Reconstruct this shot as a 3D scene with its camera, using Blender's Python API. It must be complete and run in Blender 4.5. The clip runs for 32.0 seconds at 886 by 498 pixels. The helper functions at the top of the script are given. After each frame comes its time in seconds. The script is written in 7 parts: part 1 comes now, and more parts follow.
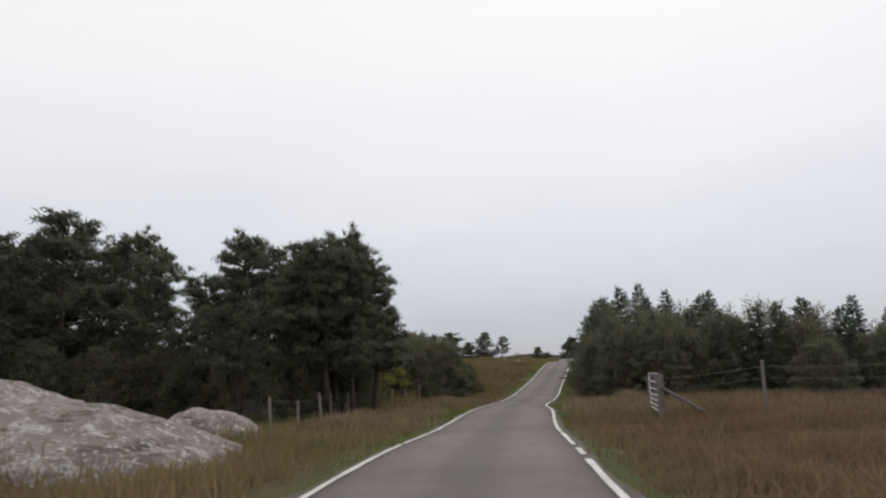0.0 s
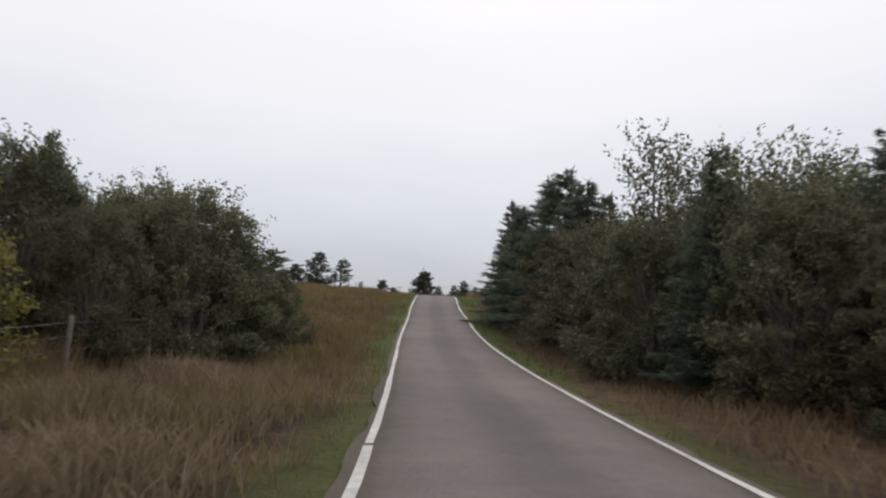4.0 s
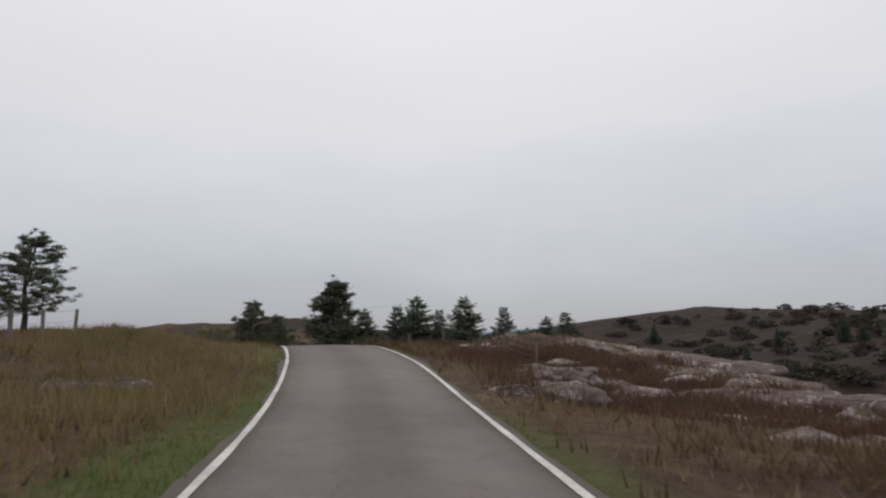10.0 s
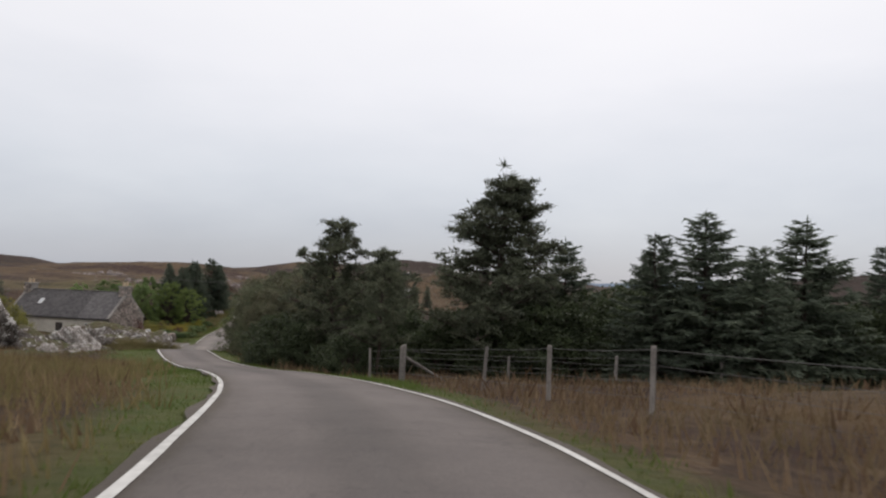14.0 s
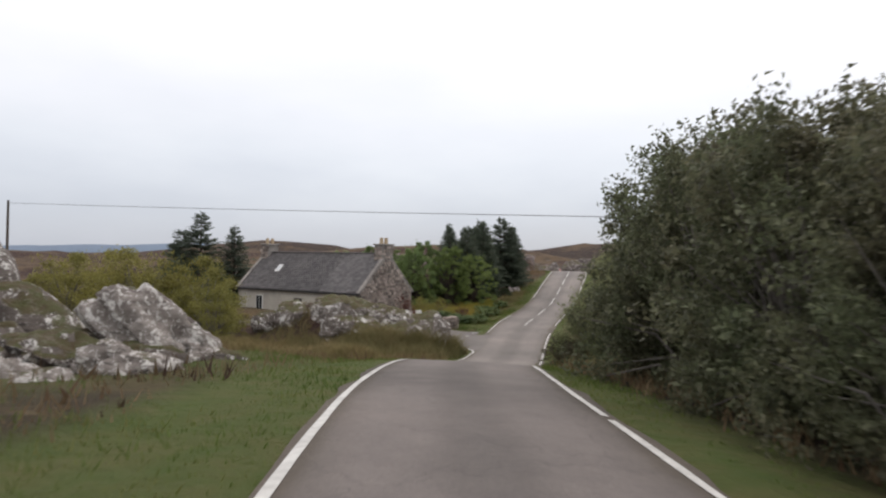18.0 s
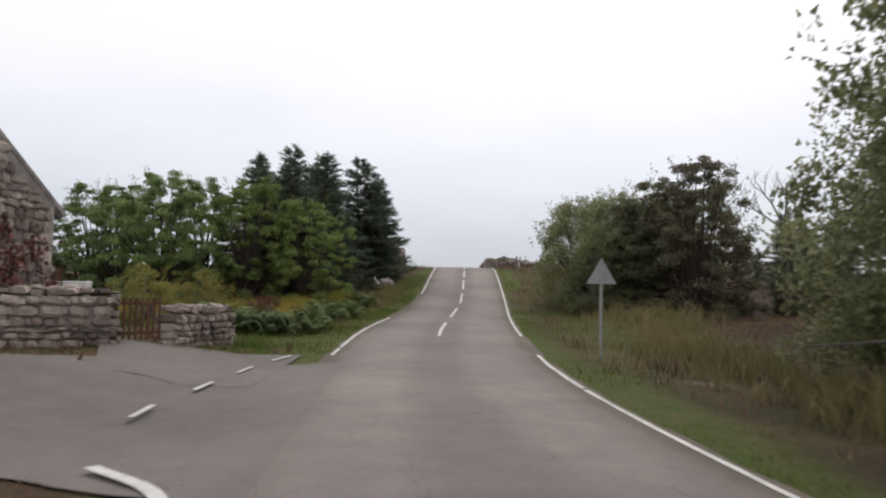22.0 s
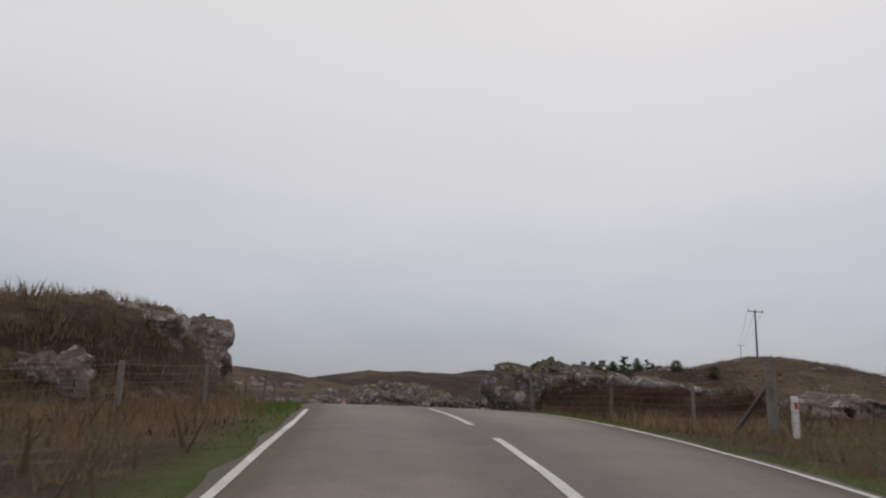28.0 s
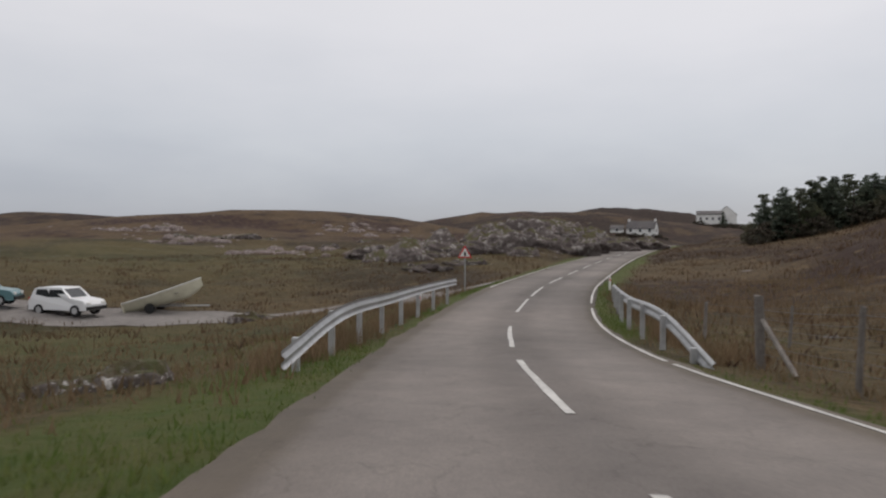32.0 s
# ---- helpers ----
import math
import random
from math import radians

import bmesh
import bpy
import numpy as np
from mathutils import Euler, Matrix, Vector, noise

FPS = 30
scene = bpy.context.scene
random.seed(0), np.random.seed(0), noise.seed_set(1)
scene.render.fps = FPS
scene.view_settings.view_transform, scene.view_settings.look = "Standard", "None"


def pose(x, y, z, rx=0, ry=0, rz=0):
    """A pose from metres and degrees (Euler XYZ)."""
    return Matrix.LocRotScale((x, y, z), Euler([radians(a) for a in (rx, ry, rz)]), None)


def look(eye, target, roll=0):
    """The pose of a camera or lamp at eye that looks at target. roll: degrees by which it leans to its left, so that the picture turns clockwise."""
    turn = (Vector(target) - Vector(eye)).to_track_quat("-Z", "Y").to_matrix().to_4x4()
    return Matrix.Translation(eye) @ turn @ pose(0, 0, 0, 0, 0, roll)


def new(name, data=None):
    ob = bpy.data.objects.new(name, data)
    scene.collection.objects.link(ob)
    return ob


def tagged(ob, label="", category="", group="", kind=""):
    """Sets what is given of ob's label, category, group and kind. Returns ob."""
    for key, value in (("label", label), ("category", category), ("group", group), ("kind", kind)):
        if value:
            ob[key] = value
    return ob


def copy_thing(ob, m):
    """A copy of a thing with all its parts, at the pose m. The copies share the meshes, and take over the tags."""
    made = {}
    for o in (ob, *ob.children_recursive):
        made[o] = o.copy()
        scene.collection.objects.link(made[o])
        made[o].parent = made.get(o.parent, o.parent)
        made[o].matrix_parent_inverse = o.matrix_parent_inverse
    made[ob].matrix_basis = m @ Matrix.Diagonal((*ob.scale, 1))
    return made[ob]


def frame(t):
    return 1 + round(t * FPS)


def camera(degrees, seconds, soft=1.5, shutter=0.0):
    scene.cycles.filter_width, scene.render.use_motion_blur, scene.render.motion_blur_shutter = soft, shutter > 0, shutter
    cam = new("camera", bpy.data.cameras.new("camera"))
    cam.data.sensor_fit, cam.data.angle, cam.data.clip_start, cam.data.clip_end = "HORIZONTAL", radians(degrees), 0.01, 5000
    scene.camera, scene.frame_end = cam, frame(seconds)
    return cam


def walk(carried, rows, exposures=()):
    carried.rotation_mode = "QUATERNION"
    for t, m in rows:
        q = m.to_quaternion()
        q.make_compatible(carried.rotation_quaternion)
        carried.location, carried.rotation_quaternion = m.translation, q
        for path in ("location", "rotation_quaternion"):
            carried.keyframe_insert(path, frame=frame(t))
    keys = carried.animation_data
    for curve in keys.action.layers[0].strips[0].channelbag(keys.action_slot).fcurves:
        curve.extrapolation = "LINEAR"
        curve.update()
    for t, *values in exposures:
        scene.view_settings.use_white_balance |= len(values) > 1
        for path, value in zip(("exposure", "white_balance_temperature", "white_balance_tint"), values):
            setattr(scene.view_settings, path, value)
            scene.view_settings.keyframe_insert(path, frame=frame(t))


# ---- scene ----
# Drive along a single-track moorland road, past a croft house, to a bend by a bay
cam = camera(64.5, 32.0, soft=2.2, shutter=0.2)
PATH = [
    (0, (-0.000, 0.000, 1.214), (-0.094, 1.966, 1.571), -2.0),
    (0.5, (-0.479, 4.227, 1.312), (-0.477, 6.216, 1.518), -2.5),
    (1, (-0.643, 8.513, 1.389), (-0.508, 10.504, 1.518), -2.6),
    (1.5, (-0.618, 12.905, 1.359), (-0.348, 14.884, 1.456), -0.2),
    (2, (-0.662, 16.749, 1.301), (-0.308, 18.702, 1.547), 0.7),
    (2.5, (-0.769, 20.454, 1.275), (-0.395, 22.396, 1.571), 0.2),
    (3, (-0.465, 24.217, 1.328), (-0.044, 26.151, 1.620), 0.2),
    (3.5, (-0.266, 27.924, 1.154), (0.143, 29.868, 1.382), -0.3),
    (4, (0.000, 32.166, 0.932), (0.363, 34.123, 1.120), 2.0),
    (4.5, (0.832, 37.555, 0.745), (1.169, 39.520, 0.909), 0.0),
    (5, (1.864, 43.693, 0.770), (2.193, 45.659, 0.928), 0.0),
    (5.5, (2.921, 50.197, 0.970), (3.260, 52.161, 1.138), 0.0),
    (6, (3.930, 56.697, 1.328), (4.295, 58.654, 1.523), 0.0),
    (6.5, (4.917, 62.823, 1.818), (5.323, 64.767, 2.056), -1.1),
    (7, (6.018, 68.194, 2.114), (6.478, 70.117, 2.410), -1.6),
    (7.5, (6.827, 73.225, 2.534), (7.317, 75.135, 2.871), -1.7),
    (8, (7.399, 78.141, 3.041), (7.907, 80.045, 3.381), -1.3),
    (8.5, (8.277, 82.838, 3.417), (8.776, 84.744, 3.764), -0.6),
    (9, (9.236, 87.405, 3.706), (9.766, 89.306, 4.031), -1.2),
    (9.5, (10.197, 91.643, 3.786), (10.774, 93.537, 4.071), -1.2),
    (10, (11.226, 95.702, 3.833), (11.801, 97.602, 4.077), -0.5),
    (10.5, (12.059, 100.205, 3.880), (12.582, 102.125, 4.088), -0.4),
    (11, (12.659, 105.034, 3.907), (13.115, 106.973, 4.087), 0.0),
    (11.5, (13.237, 109.852, 4.177), (13.602, 111.808, 4.376), 0.1),
    (12, (13.689, 114.500, 4.262), (14.009, 116.462, 4.482), 1.8),
    (12.5, (13.950, 118.865, 4.501), (14.237, 120.834, 4.708), 1.7),
    (13, (14.204, 123.352, 4.521), (14.441, 125.329, 4.701), 1.6),
    (13.5, (14.412, 127.571, 4.635), (14.610, 129.557, 4.767), 1.6),
    (14, (14.519, 131.732, 4.456), (14.744, 133.717, 4.545), 2.0),
    (14.5, (14.502, 136.046, 4.357), (14.646, 138.041, 4.384), 2.2),
    (15, (14.138, 140.376, 4.000), (14.084, 142.376, 4.015), 1.1),
    (15.5, (13.361, 144.850, 3.616), (13.096, 146.832, 3.596), 0.0),
    (16, (12.219, 149.604, 3.176), (11.819, 151.563, 3.137), 0.0),
    (16.5, (10.761, 154.527, 2.623), (10.283, 156.469, 2.579), 0.0),
    (17, (9.077, 159.513, 2.045), (8.560, 161.445, 2.012), 0.0),
    (17.5, (7.309, 164.454, 1.567), (6.775, 166.381, 1.559), 1.1),
    (18, (5.667, 169.244, 1.154), (5.121, 171.168, 1.184), 1.0),
    (18.5, (4.178, 174.043, 0.852), (3.623, 175.963, 0.926), -0.7),
    (19, (2.906, 178.901, 0.594), (2.492, 180.855, 0.699), -0.9),
    (19.5, (1.732, 183.808, 0.128), (1.454, 185.788, 0.154), -1.6),
    (20, (0.544, 188.699, -0.506), (0.349, 190.688, -0.564), 0.9),
    (20.5, (-0.436, 193.560, -1.293), (-0.572, 195.554, -1.371), 1.6),
    (21, (-1.352, 198.654, -2.009), (-1.444, 200.652, -2.003), 0.4),
    (21.5, (-2.119, 204.121, -2.800), (-2.141, 206.119, -2.711), 2.4),
    (22, (-2.953, 210.097, -3.373), (-3.078, 212.088, -3.243), 1.0),
    (22.5, (-4.044, 216.05, -3.645), (-4.175, 218.037, -3.477), 0.9),
    (23, (-4.882, 221.65, -3.718), (-5.070, 223.632, -3.551), 0.4),
    (23.5, (-5.504, 226.72, -3.690), (-5.636, 228.707, -3.510), -0.4),
    (24, (-6.008, 232.044, -3.470), (-6.018, 234.033, -3.261), -0.7),
    (24.5, (-6.081, 238.164, -3.224), (-5.923, 240.143, -2.985), -0.5),
    (25, (-6.124, 243.450, -3.041), (-5.966, 245.427, -2.781), -0.0),
    (25.5, (-6.134, 248.178, -2.730), (-5.996, 250.151, -2.435), 1.4),
    (26, (-6.007, 252.607, -2.346), (-5.891, 254.574, -2.003), 0.0),
    (26.5, (-5.907, 256.839, -1.879), (-5.813, 258.798, -1.486), 0.0),
    (27, (-5.904, 260.970, -1.371), (-5.829, 262.922, -0.940), 0.0),
    (27.5, (-6.020, 265.098, -0.800), (-5.959, 267.047, -0.356), 2.0),
    (28, (-6.259, 269.317, -0.217), (-6.205, 271.273, 0.200), 2.2),
    (28.5, (-6.593, 273.945, 0.203), (-6.557, 275.913, 0.557), 2.2),
    (29, (-6.989, 278.789, 0.515), (-6.997, 280.770, 0.789), 2.9),
    (29.5, (-7.399, 283.699, 0.661), (-7.434, 285.685, 0.894), 4.1),
    (30, (-7.854, 288.504, 0.769), (-7.899, 290.494, 0.962), 3.8),
    (30.5, (-8.444, 293.209, 0.684), (-8.515, 295.201, 0.815), 4.0),
    (31, (-9.141, 297.877, 0.491), (-9.287, 299.871, 0.559), 3.8),
    (31.5, (-9.875, 302.563, 0.174), (-10.086, 304.551, 0.204), 2.0),
    (32, (-10.639, 307.257, -0.224), (-10.877, 309.243, -0.252), 0.2),
]
EXPO = [(t, s, 6650, 14) for t, s in ((0, 0.15), (2, 0.25), (4, 0.22), (7, 0.12), (9, -0.08), (11, -0.05), (13, 0.1), (15, 0.34), (17.6, 0.5), (22, 0.4), (25.5, 0.33), (27.5, -0.2), (29.5, -0.28), (31, -0.14), (32, -0.04))]
walk(cam, [(t, look(eye, target, roll)) for t, eye, target, roll in PATH], EXPO)

# ---- sky and light: a bright overcast day
world = bpy.data.worlds.new("overcast_sky")
scene.world = world
world.use_nodes = True
nt = world.node_tree
nt.nodes.clear()


def node(tree, kind, **sets):
    n = tree.nodes.new(kind)
    for k, v in sets.items():
        if k in n.inputs:
            n.inputs[k].default_value = v
    return n


def ramp(tree, stops, smooth=False):
    n = tree.nodes.new("ShaderNodeValToRGB")
    e = n.color_ramp.elements
    while len(e) < len(stops):
        e.new(0.5)
    for el, (p, c) in zip(e, stops):
        el.position = p
        el.color = (*c, 1) if len(c) == 3 else c
    if smooth:
        n.color_ramp.interpolation = "EASE"
    return n


sky = nt.nodes.new("ShaderNodeTexSky")
sky.sky_type, sky.sun_disc = "NISHITA", False
sky.sun_elevation, sky.sun_rotation = radians(48), radians(25)
tc = nt.nodes.new("ShaderNodeTexCoord")
sep = nt.nodes.new("ShaderNodeSeparateXYZ")
nt.links.new(tc.outputs["Generated"], sep.inputs[0])
cl = node(nt, "ShaderNodeTexNoise", Scale=2.2, Detail=5.0, Roughness=0.55)
mp = node(nt, "ShaderNodeMapping", Scale=(1, 1, 3.0))
nt.links.new(tc.outputs["Generated"], mp.inputs[0])
nt.links.new(mp.outputs[0], cl.inputs[0])
wob = node(nt, "ShaderNodeMath")
wob.operation = "MULTIPLY_ADD"
wob.inputs[1].default_value, wob.inputs[2].default_value = 0.16, -0.08
nt.links.new(cl.outputs[0], wob.inputs[0])
add = node(nt, "ShaderNodeMath")
nt.links.new(sep.outputs[2], add.inputs[0])
nt.links.new(wob.outputs[0], add.inputs[1])
rp = ramp(nt, [(0.0, (0.38, 0.42, 0.48)), (0.05, (0.44, 0.48, 0.54)), (0.14, (0.60, 0.64, 0.68)), (0.28, (0.79, 0.81, 0.83)), (0.48, (0.92, 0.93, 0.92)), (1.0, (0.97, 0.97, 0.97))])
nt.links.new(add.outputs[0], rp.inputs[0])
b1 = node(nt, "ShaderNodeBackground", Strength=0.012)
b2 = node(nt, "ShaderNodeBackground", Strength=0.86)
nt.links.new(sky.outputs[0], b1.inputs[0])
nt.links.new(rp.outputs[0], b2.inputs[0])
ad = nt.nodes.new("ShaderNodeAddShader")
nt.links.new(b1.outputs[0], ad.inputs[0])
nt.links.new(b2.outputs[0], ad.inputs[1])
wo = nt.nodes.new("ShaderNodeOutputWorld")
nt.links.new(ad.outputs[0], wo.inputs[0])
sun = new("sun", bpy.data.lights.new("sun", "SUN"))
sun.data.energy, sun.data.angle, sun.data.color = 0.7, radians(25), (1.0, 0.97, 0.93)
sun.matrix_world = look((0, 0, 60), (-17, -37, 0))


# ---- materials
def material(name, base, rough=0.85, metal=0.0, vary=None, scale=6.0, bump=0.0, bump_scale=40.0, island=0.0, objrand=0.0, translucent=0.0, extra=None, detail=5.0, spec=0.3):
    """Principled material: base colour, second colour mixed by noise, fine bump, variation by island or by object."""
    m = bpy.data.materials.new(name)
    m.use_nodes = True
    t = m.node_tree
    p = t.nodes["Principled BSDF"]
    p.inputs["Roughness"].default_value = rough
    p.inputs["Metallic"].default_value = metal
    p.inputs["Specular IOR Level"].default_value = spec
    co = t.nodes.new("ShaderNodeTexCoord")
    geo = t.nodes.new("ShaderNodeNewGeometry")
    src = geo.outputs["Position"]
    col = None
    if vary is not None:
        nz = node(t, "ShaderNodeTexNoise", Scale=scale, Detail=detail, Roughness=0.6)
        t.links.new(src, nz.inputs[0])
        nz2 = node(t, "ShaderNodeTexNoise", Scale=scale * 0.13, Detail=3.0)
        t.links.new(src, nz2.inputs[0])
        av = node(t, "ShaderNodeMath")
        av.operation = "ADD"
        t.links.new(nz.outputs[0], av.inputs[0])
        t.links.new(nz2.outputs[0], av.inputs[1])
        mr = node(t, "ShaderNodeMapRange")
        mr.inputs[1].default_value, mr.inputs[2].default_value = 0.75, 1.25
        t.links.new(av.outputs[0], mr.inputs[0])
        mx = t.nodes.new("ShaderNodeMix")
        mx.data_type = "RGBA"
        mx.inputs[6].default_value, mx.inputs[7].default_value = (*base, 1), (*vary, 1)
        t.links.new(mr.outputs[0], mx.inputs[0])
        col = mx.outputs[2]
    if island or objrand:
        hs = t.nodes.new("ShaderNodeHueSaturation")
        if col:
            t.links.new(col, hs.inputs["Color"])
        else:
            hs.inputs["Color"].default_value = (*base, 1)
        info = t.nodes.new("ShaderNodeObjectInfo")
        if island:
            mi = node(t, "ShaderNodeMapRange")
            mi.inputs[3].default_value, mi.inputs[4].default_value = 1 - island, 1 + island
            t.links.new(geo.outputs["Random Per Island"], mi.inputs[0])
            val = mi.outputs[0]
        if objrand:
            mo = node(t, "ShaderNodeMapRange")
            mo.inputs[3].default_value, mo.inputs[4].default_value = 1 - objrand, 1 + objrand
            t.links.new(info.outputs["Random"], mo.inputs[0])
            if island:
                mu = node(t, "ShaderNodeMath")
                mu.operation = "MULTIPLY"
                t.links.new(val, mu.inputs[0])
                t.links.new(mo.outputs[0], mu.inputs[1])
                val = mu.outputs[0]
            else:
                val = mo.outputs[0]
        t.links.new(val, hs.inputs["Value"])
        col = hs.outputs[0]
    if col:
        t.links.new(col, p.inputs["Base Color"])
    else:
        p.inputs["Base Color"].default_value = (*base, 1)
    if bump:
        nb = node(t, "ShaderNodeTexNoise", Scale=bump_scale, Detail=6.0, Roughness=0.65)
        t.links.new(src, nb.inputs[0])
        bp = node(t, "ShaderNodeBump", Strength=bump, Distance=0.05)
        t.links.new(nb.outputs[0], bp.inputs["Height"])
        t.links.new(bp.outputs[0], p.inputs["Normal"])
    if translucent:
        tr = t.nodes.new("ShaderNodeBsdfTranslucent")
        t.links.new(col, tr.inputs[0]) if col else None
        ms = node(t, "ShaderNodeMixShader", Fac=translucent)
        t.links.new(p.outputs[0], ms.inputs[1])
        t.links.new(tr.outputs[0], ms.inputs[2])
        t.links.new(ms.outputs[0], t.nodes["Material Output"].inputs[0])
    return m


def asphalt_material():
    """Worn asphalt: paler wheel tracks, dark crown and edges, patches, cracks and stone chips."""
    m = material("worn_asphalt", (0.188, 0.168, 0.155), 0.82, vary=(0.142, 0.127, 0.119), scale=1.6, bump=0.22, bump_scale=70)
    t = m.node_tree
    p = t.nodes["Principled BSDF"]
    col = p.inputs["Base Color"].links[0].from_socket
    pos = t.nodes.new("ShaderNodeNewGeometry").outputs["Position"]
    at = t.nodes.new("ShaderNodeAttribute")
    at.attribute_name = "across"
    wob = node(t, "ShaderNodeTexNoise", Scale=0.5, Detail=3.0)
    t.links.new(pos, wob.inputs[0])
    ma = node(t, "ShaderNodeMath")
    ma.operation = "MULTIPLY_ADD"
    ma.inputs[1].default_value = 0.16
    t.links.new(wob.outputs[0], ma.inputs[0])
    ab = node(t, "ShaderNodeMath")
    ab.operation = "ABSOLUTE"
    t.links.new(at.outputs["Fac"], ab.inputs[0])
    t.links.new(ab.outputs[0], ma.inputs[2])
    tr = ramp(t, [(0.0, (0.86, 0.86, 0.86)), (0.22, (0.88, 0.87, 0.86)), (0.42, (1.12, 1.11, 1.10)), (0.72, (1.10, 1.09, 1.08)), (0.92, (0.90, 0.88, 0.85)), (1.0, (0.62, 0.58, 0.50))])
    t.links.new(ma.outputs[0], tr.inputs[0])

    def times(a, b):
        n = t.nodes.new("ShaderNodeMix")
        n.data_type, n.blend_type = "RGBA", "MULTIPLY"
        n.inputs[0].default_value = 1.0
        t.links.new(a, n.inputs[6])
        t.links.new(b, n.inputs[7])
        return n.outputs[2]

    col = times(col, tr.outputs[0])
    big = node(t, "ShaderNodeTexNoise", Scale=0.13, Detail=2.0)
    t.links.new(pos, big.inputs[0])
    br = ramp(t, [(0.36, (0.80, 0.80, 0.80)), (0.5, (1, 1, 1)), (0.66, (1.14, 1.13, 1.12))])
    t.links.new(big.outputs[0], br.inputs[0])
    col = times(col, br.outputs[0])
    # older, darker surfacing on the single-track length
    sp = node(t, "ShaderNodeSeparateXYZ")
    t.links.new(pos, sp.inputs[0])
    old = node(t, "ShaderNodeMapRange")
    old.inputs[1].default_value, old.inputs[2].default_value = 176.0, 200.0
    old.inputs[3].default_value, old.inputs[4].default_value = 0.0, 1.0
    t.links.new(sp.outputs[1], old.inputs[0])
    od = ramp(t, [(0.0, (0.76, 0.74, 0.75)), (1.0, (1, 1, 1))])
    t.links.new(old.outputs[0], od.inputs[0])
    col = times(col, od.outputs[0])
    chips = node(t, "ShaderNodeTexVoronoi", Scale=55.0)
    t.links.new(pos, chips.inputs[0])
    cr = ramp(t, [(0.0, (0.84, 0.84, 0.84)), (0.5, (1.0, 1.0, 1.0)), (1.0, (1.16, 1.15, 1.13))])
    t.links.new(chips.outputs["Color"], cr.inputs[0])
    col = times(col, cr.outputs[0])
    crack = t.nodes.new("ShaderNodeTexVoronoi")
    crack.feature = "DISTANCE_TO_EDGE"
    crack.inputs["Scale"].default_value = 0.55
    bend = node(t, "ShaderNodeTexNoise", Scale=1.8, Detail=5.0)
    t.links.new(pos, bend.inputs[0])
    va = t.nodes.new("ShaderNodeVectorMath")
    va.operation = "MULTIPLY_ADD"
    va.inputs[1].default_value = (0.9, 0.9, 0.9)
    t.links.new(bend.outputs["Color"], va.inputs[0])
    t.links.new(pos, va.inputs[2])
    t.links.new(va.outputs[0], crack.inputs[0])
    ck = ramp(t, [(0.0, (0.80, 0.80, 0.80)), (0.004, (0.88, 0.88, 0.88)), (0.010, (1, 1, 1))])
    t.links.new(crack.outputs["Distance"], ck.inputs[0])
    col = times(col, ck.outputs[0])
    t.links.new(col, p.inputs["Base Color"])
    return m


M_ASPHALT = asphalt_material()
M_PAINT = material("road_paint", (0.60, 0.59, 0.56), 0.6, vary=(0.38, 0.37, 0.35), scale=9, bump=0.2, bump_scale=60)
M_BARK = material("bark", (0.10, 0.075, 0.06), 0.9, vary=(0.05, 0.04, 0.035), scale=9, bump=0.8, bump_scale=30)
M_BARK_GREY = material("grey_bark", (0.22, 0.20, 0.18), 0.9, vary=(0.10, 0.09, 0.08), scale=9, bump=0.6, bump_scale=30)
M_SPRUCE = material("spruce_needles", (0.132, 0.158, 0.110), 0.75, vary=(0.090, 0.115, 0.086), scale=1.5, island=0.35, objrand=0.15, translucent=0.42)
M_PINE = material("pine_needles", (0.128, 0.140, 0.090), 0.7, vary=(0.086, 0.098, 0.068), scale=1.2, island=0.35, objrand=0.15, translucent=0.42)
M_LEAF = material("broad_leaves", (0.185, 0.250, 0.092), 0.6, vary=(0.125, 0.180, 0.072), scale=0.9, island=0.4, objrand=0.25, translucent=0.48)
M_LEAF_PALE = material("pale_leaves", (0.215, 0.270, 0.088), 0.6, vary=(0.140, 0.195, 0.066), scale=0.9, island=0.4, objrand=0.2, translucent=0.5)
M_WILLOW = material("willow_leaves", (0.262, 0.275, 0.140), 0.6, vary=(0.160, 0.178, 0.090), scale=0.9, island=0.45, objrand=0.15, translucent=0.48)
M_HEDGE = material("dull_leaves", (0.118, 0.142, 0.078), 0.6, vary=(0.128, 0.110, 0.072), scale=0.8, island=0.45, objrand=0.2, translucent=0.42)
M_EVERGREEN = material("evergreen_leaves", (0.072, 0.092, 0.042), 0.5, vary=(0.048, 0.062, 0.032), scale=0.9, island=0.4, objrand=0.2, translucent=0.35)
M_SCRUB = material("dark_scrub", (0.068, 0.064, 0.042), 0.7, vary=(0.066, 0.050, 0.038), scale=0.6, island=0.4, objrand=0.25, translucent=0.2)
M_LIME = material("yellow_green_leaves", (0.27, 0.245, 0.070), 0.6, vary=(0.19, 0.185, 0.055), scale=0.9, island=0.35, objrand=0.1, translucent=0.45)
M_RUSSET = material("russet_leaves", (0.16, 0.05, 0.035), 0.6, vary=(0.09, 0.04, 0.03), scale=1.5, island=0.4, translucent=0.2)
M_POST = material("weathered_timber", (0.25, 0.23, 0.21), 0.9, vary=(0.14, 0.125, 0.115), scale=14, bump=0.5, bump_scale=50, objrand=0.25)
M_WIRE = material("fence_wire", (0.16, 0.155, 0.15), 0.6, metal=0.6)
M_GALV = material("galvanised_steel", (0.50, 0.51, 0.52), 0.5, metal=0.55, vary=(0.36, 0.36, 0.36), scale=5, bump=0.1, bump_scale=20)


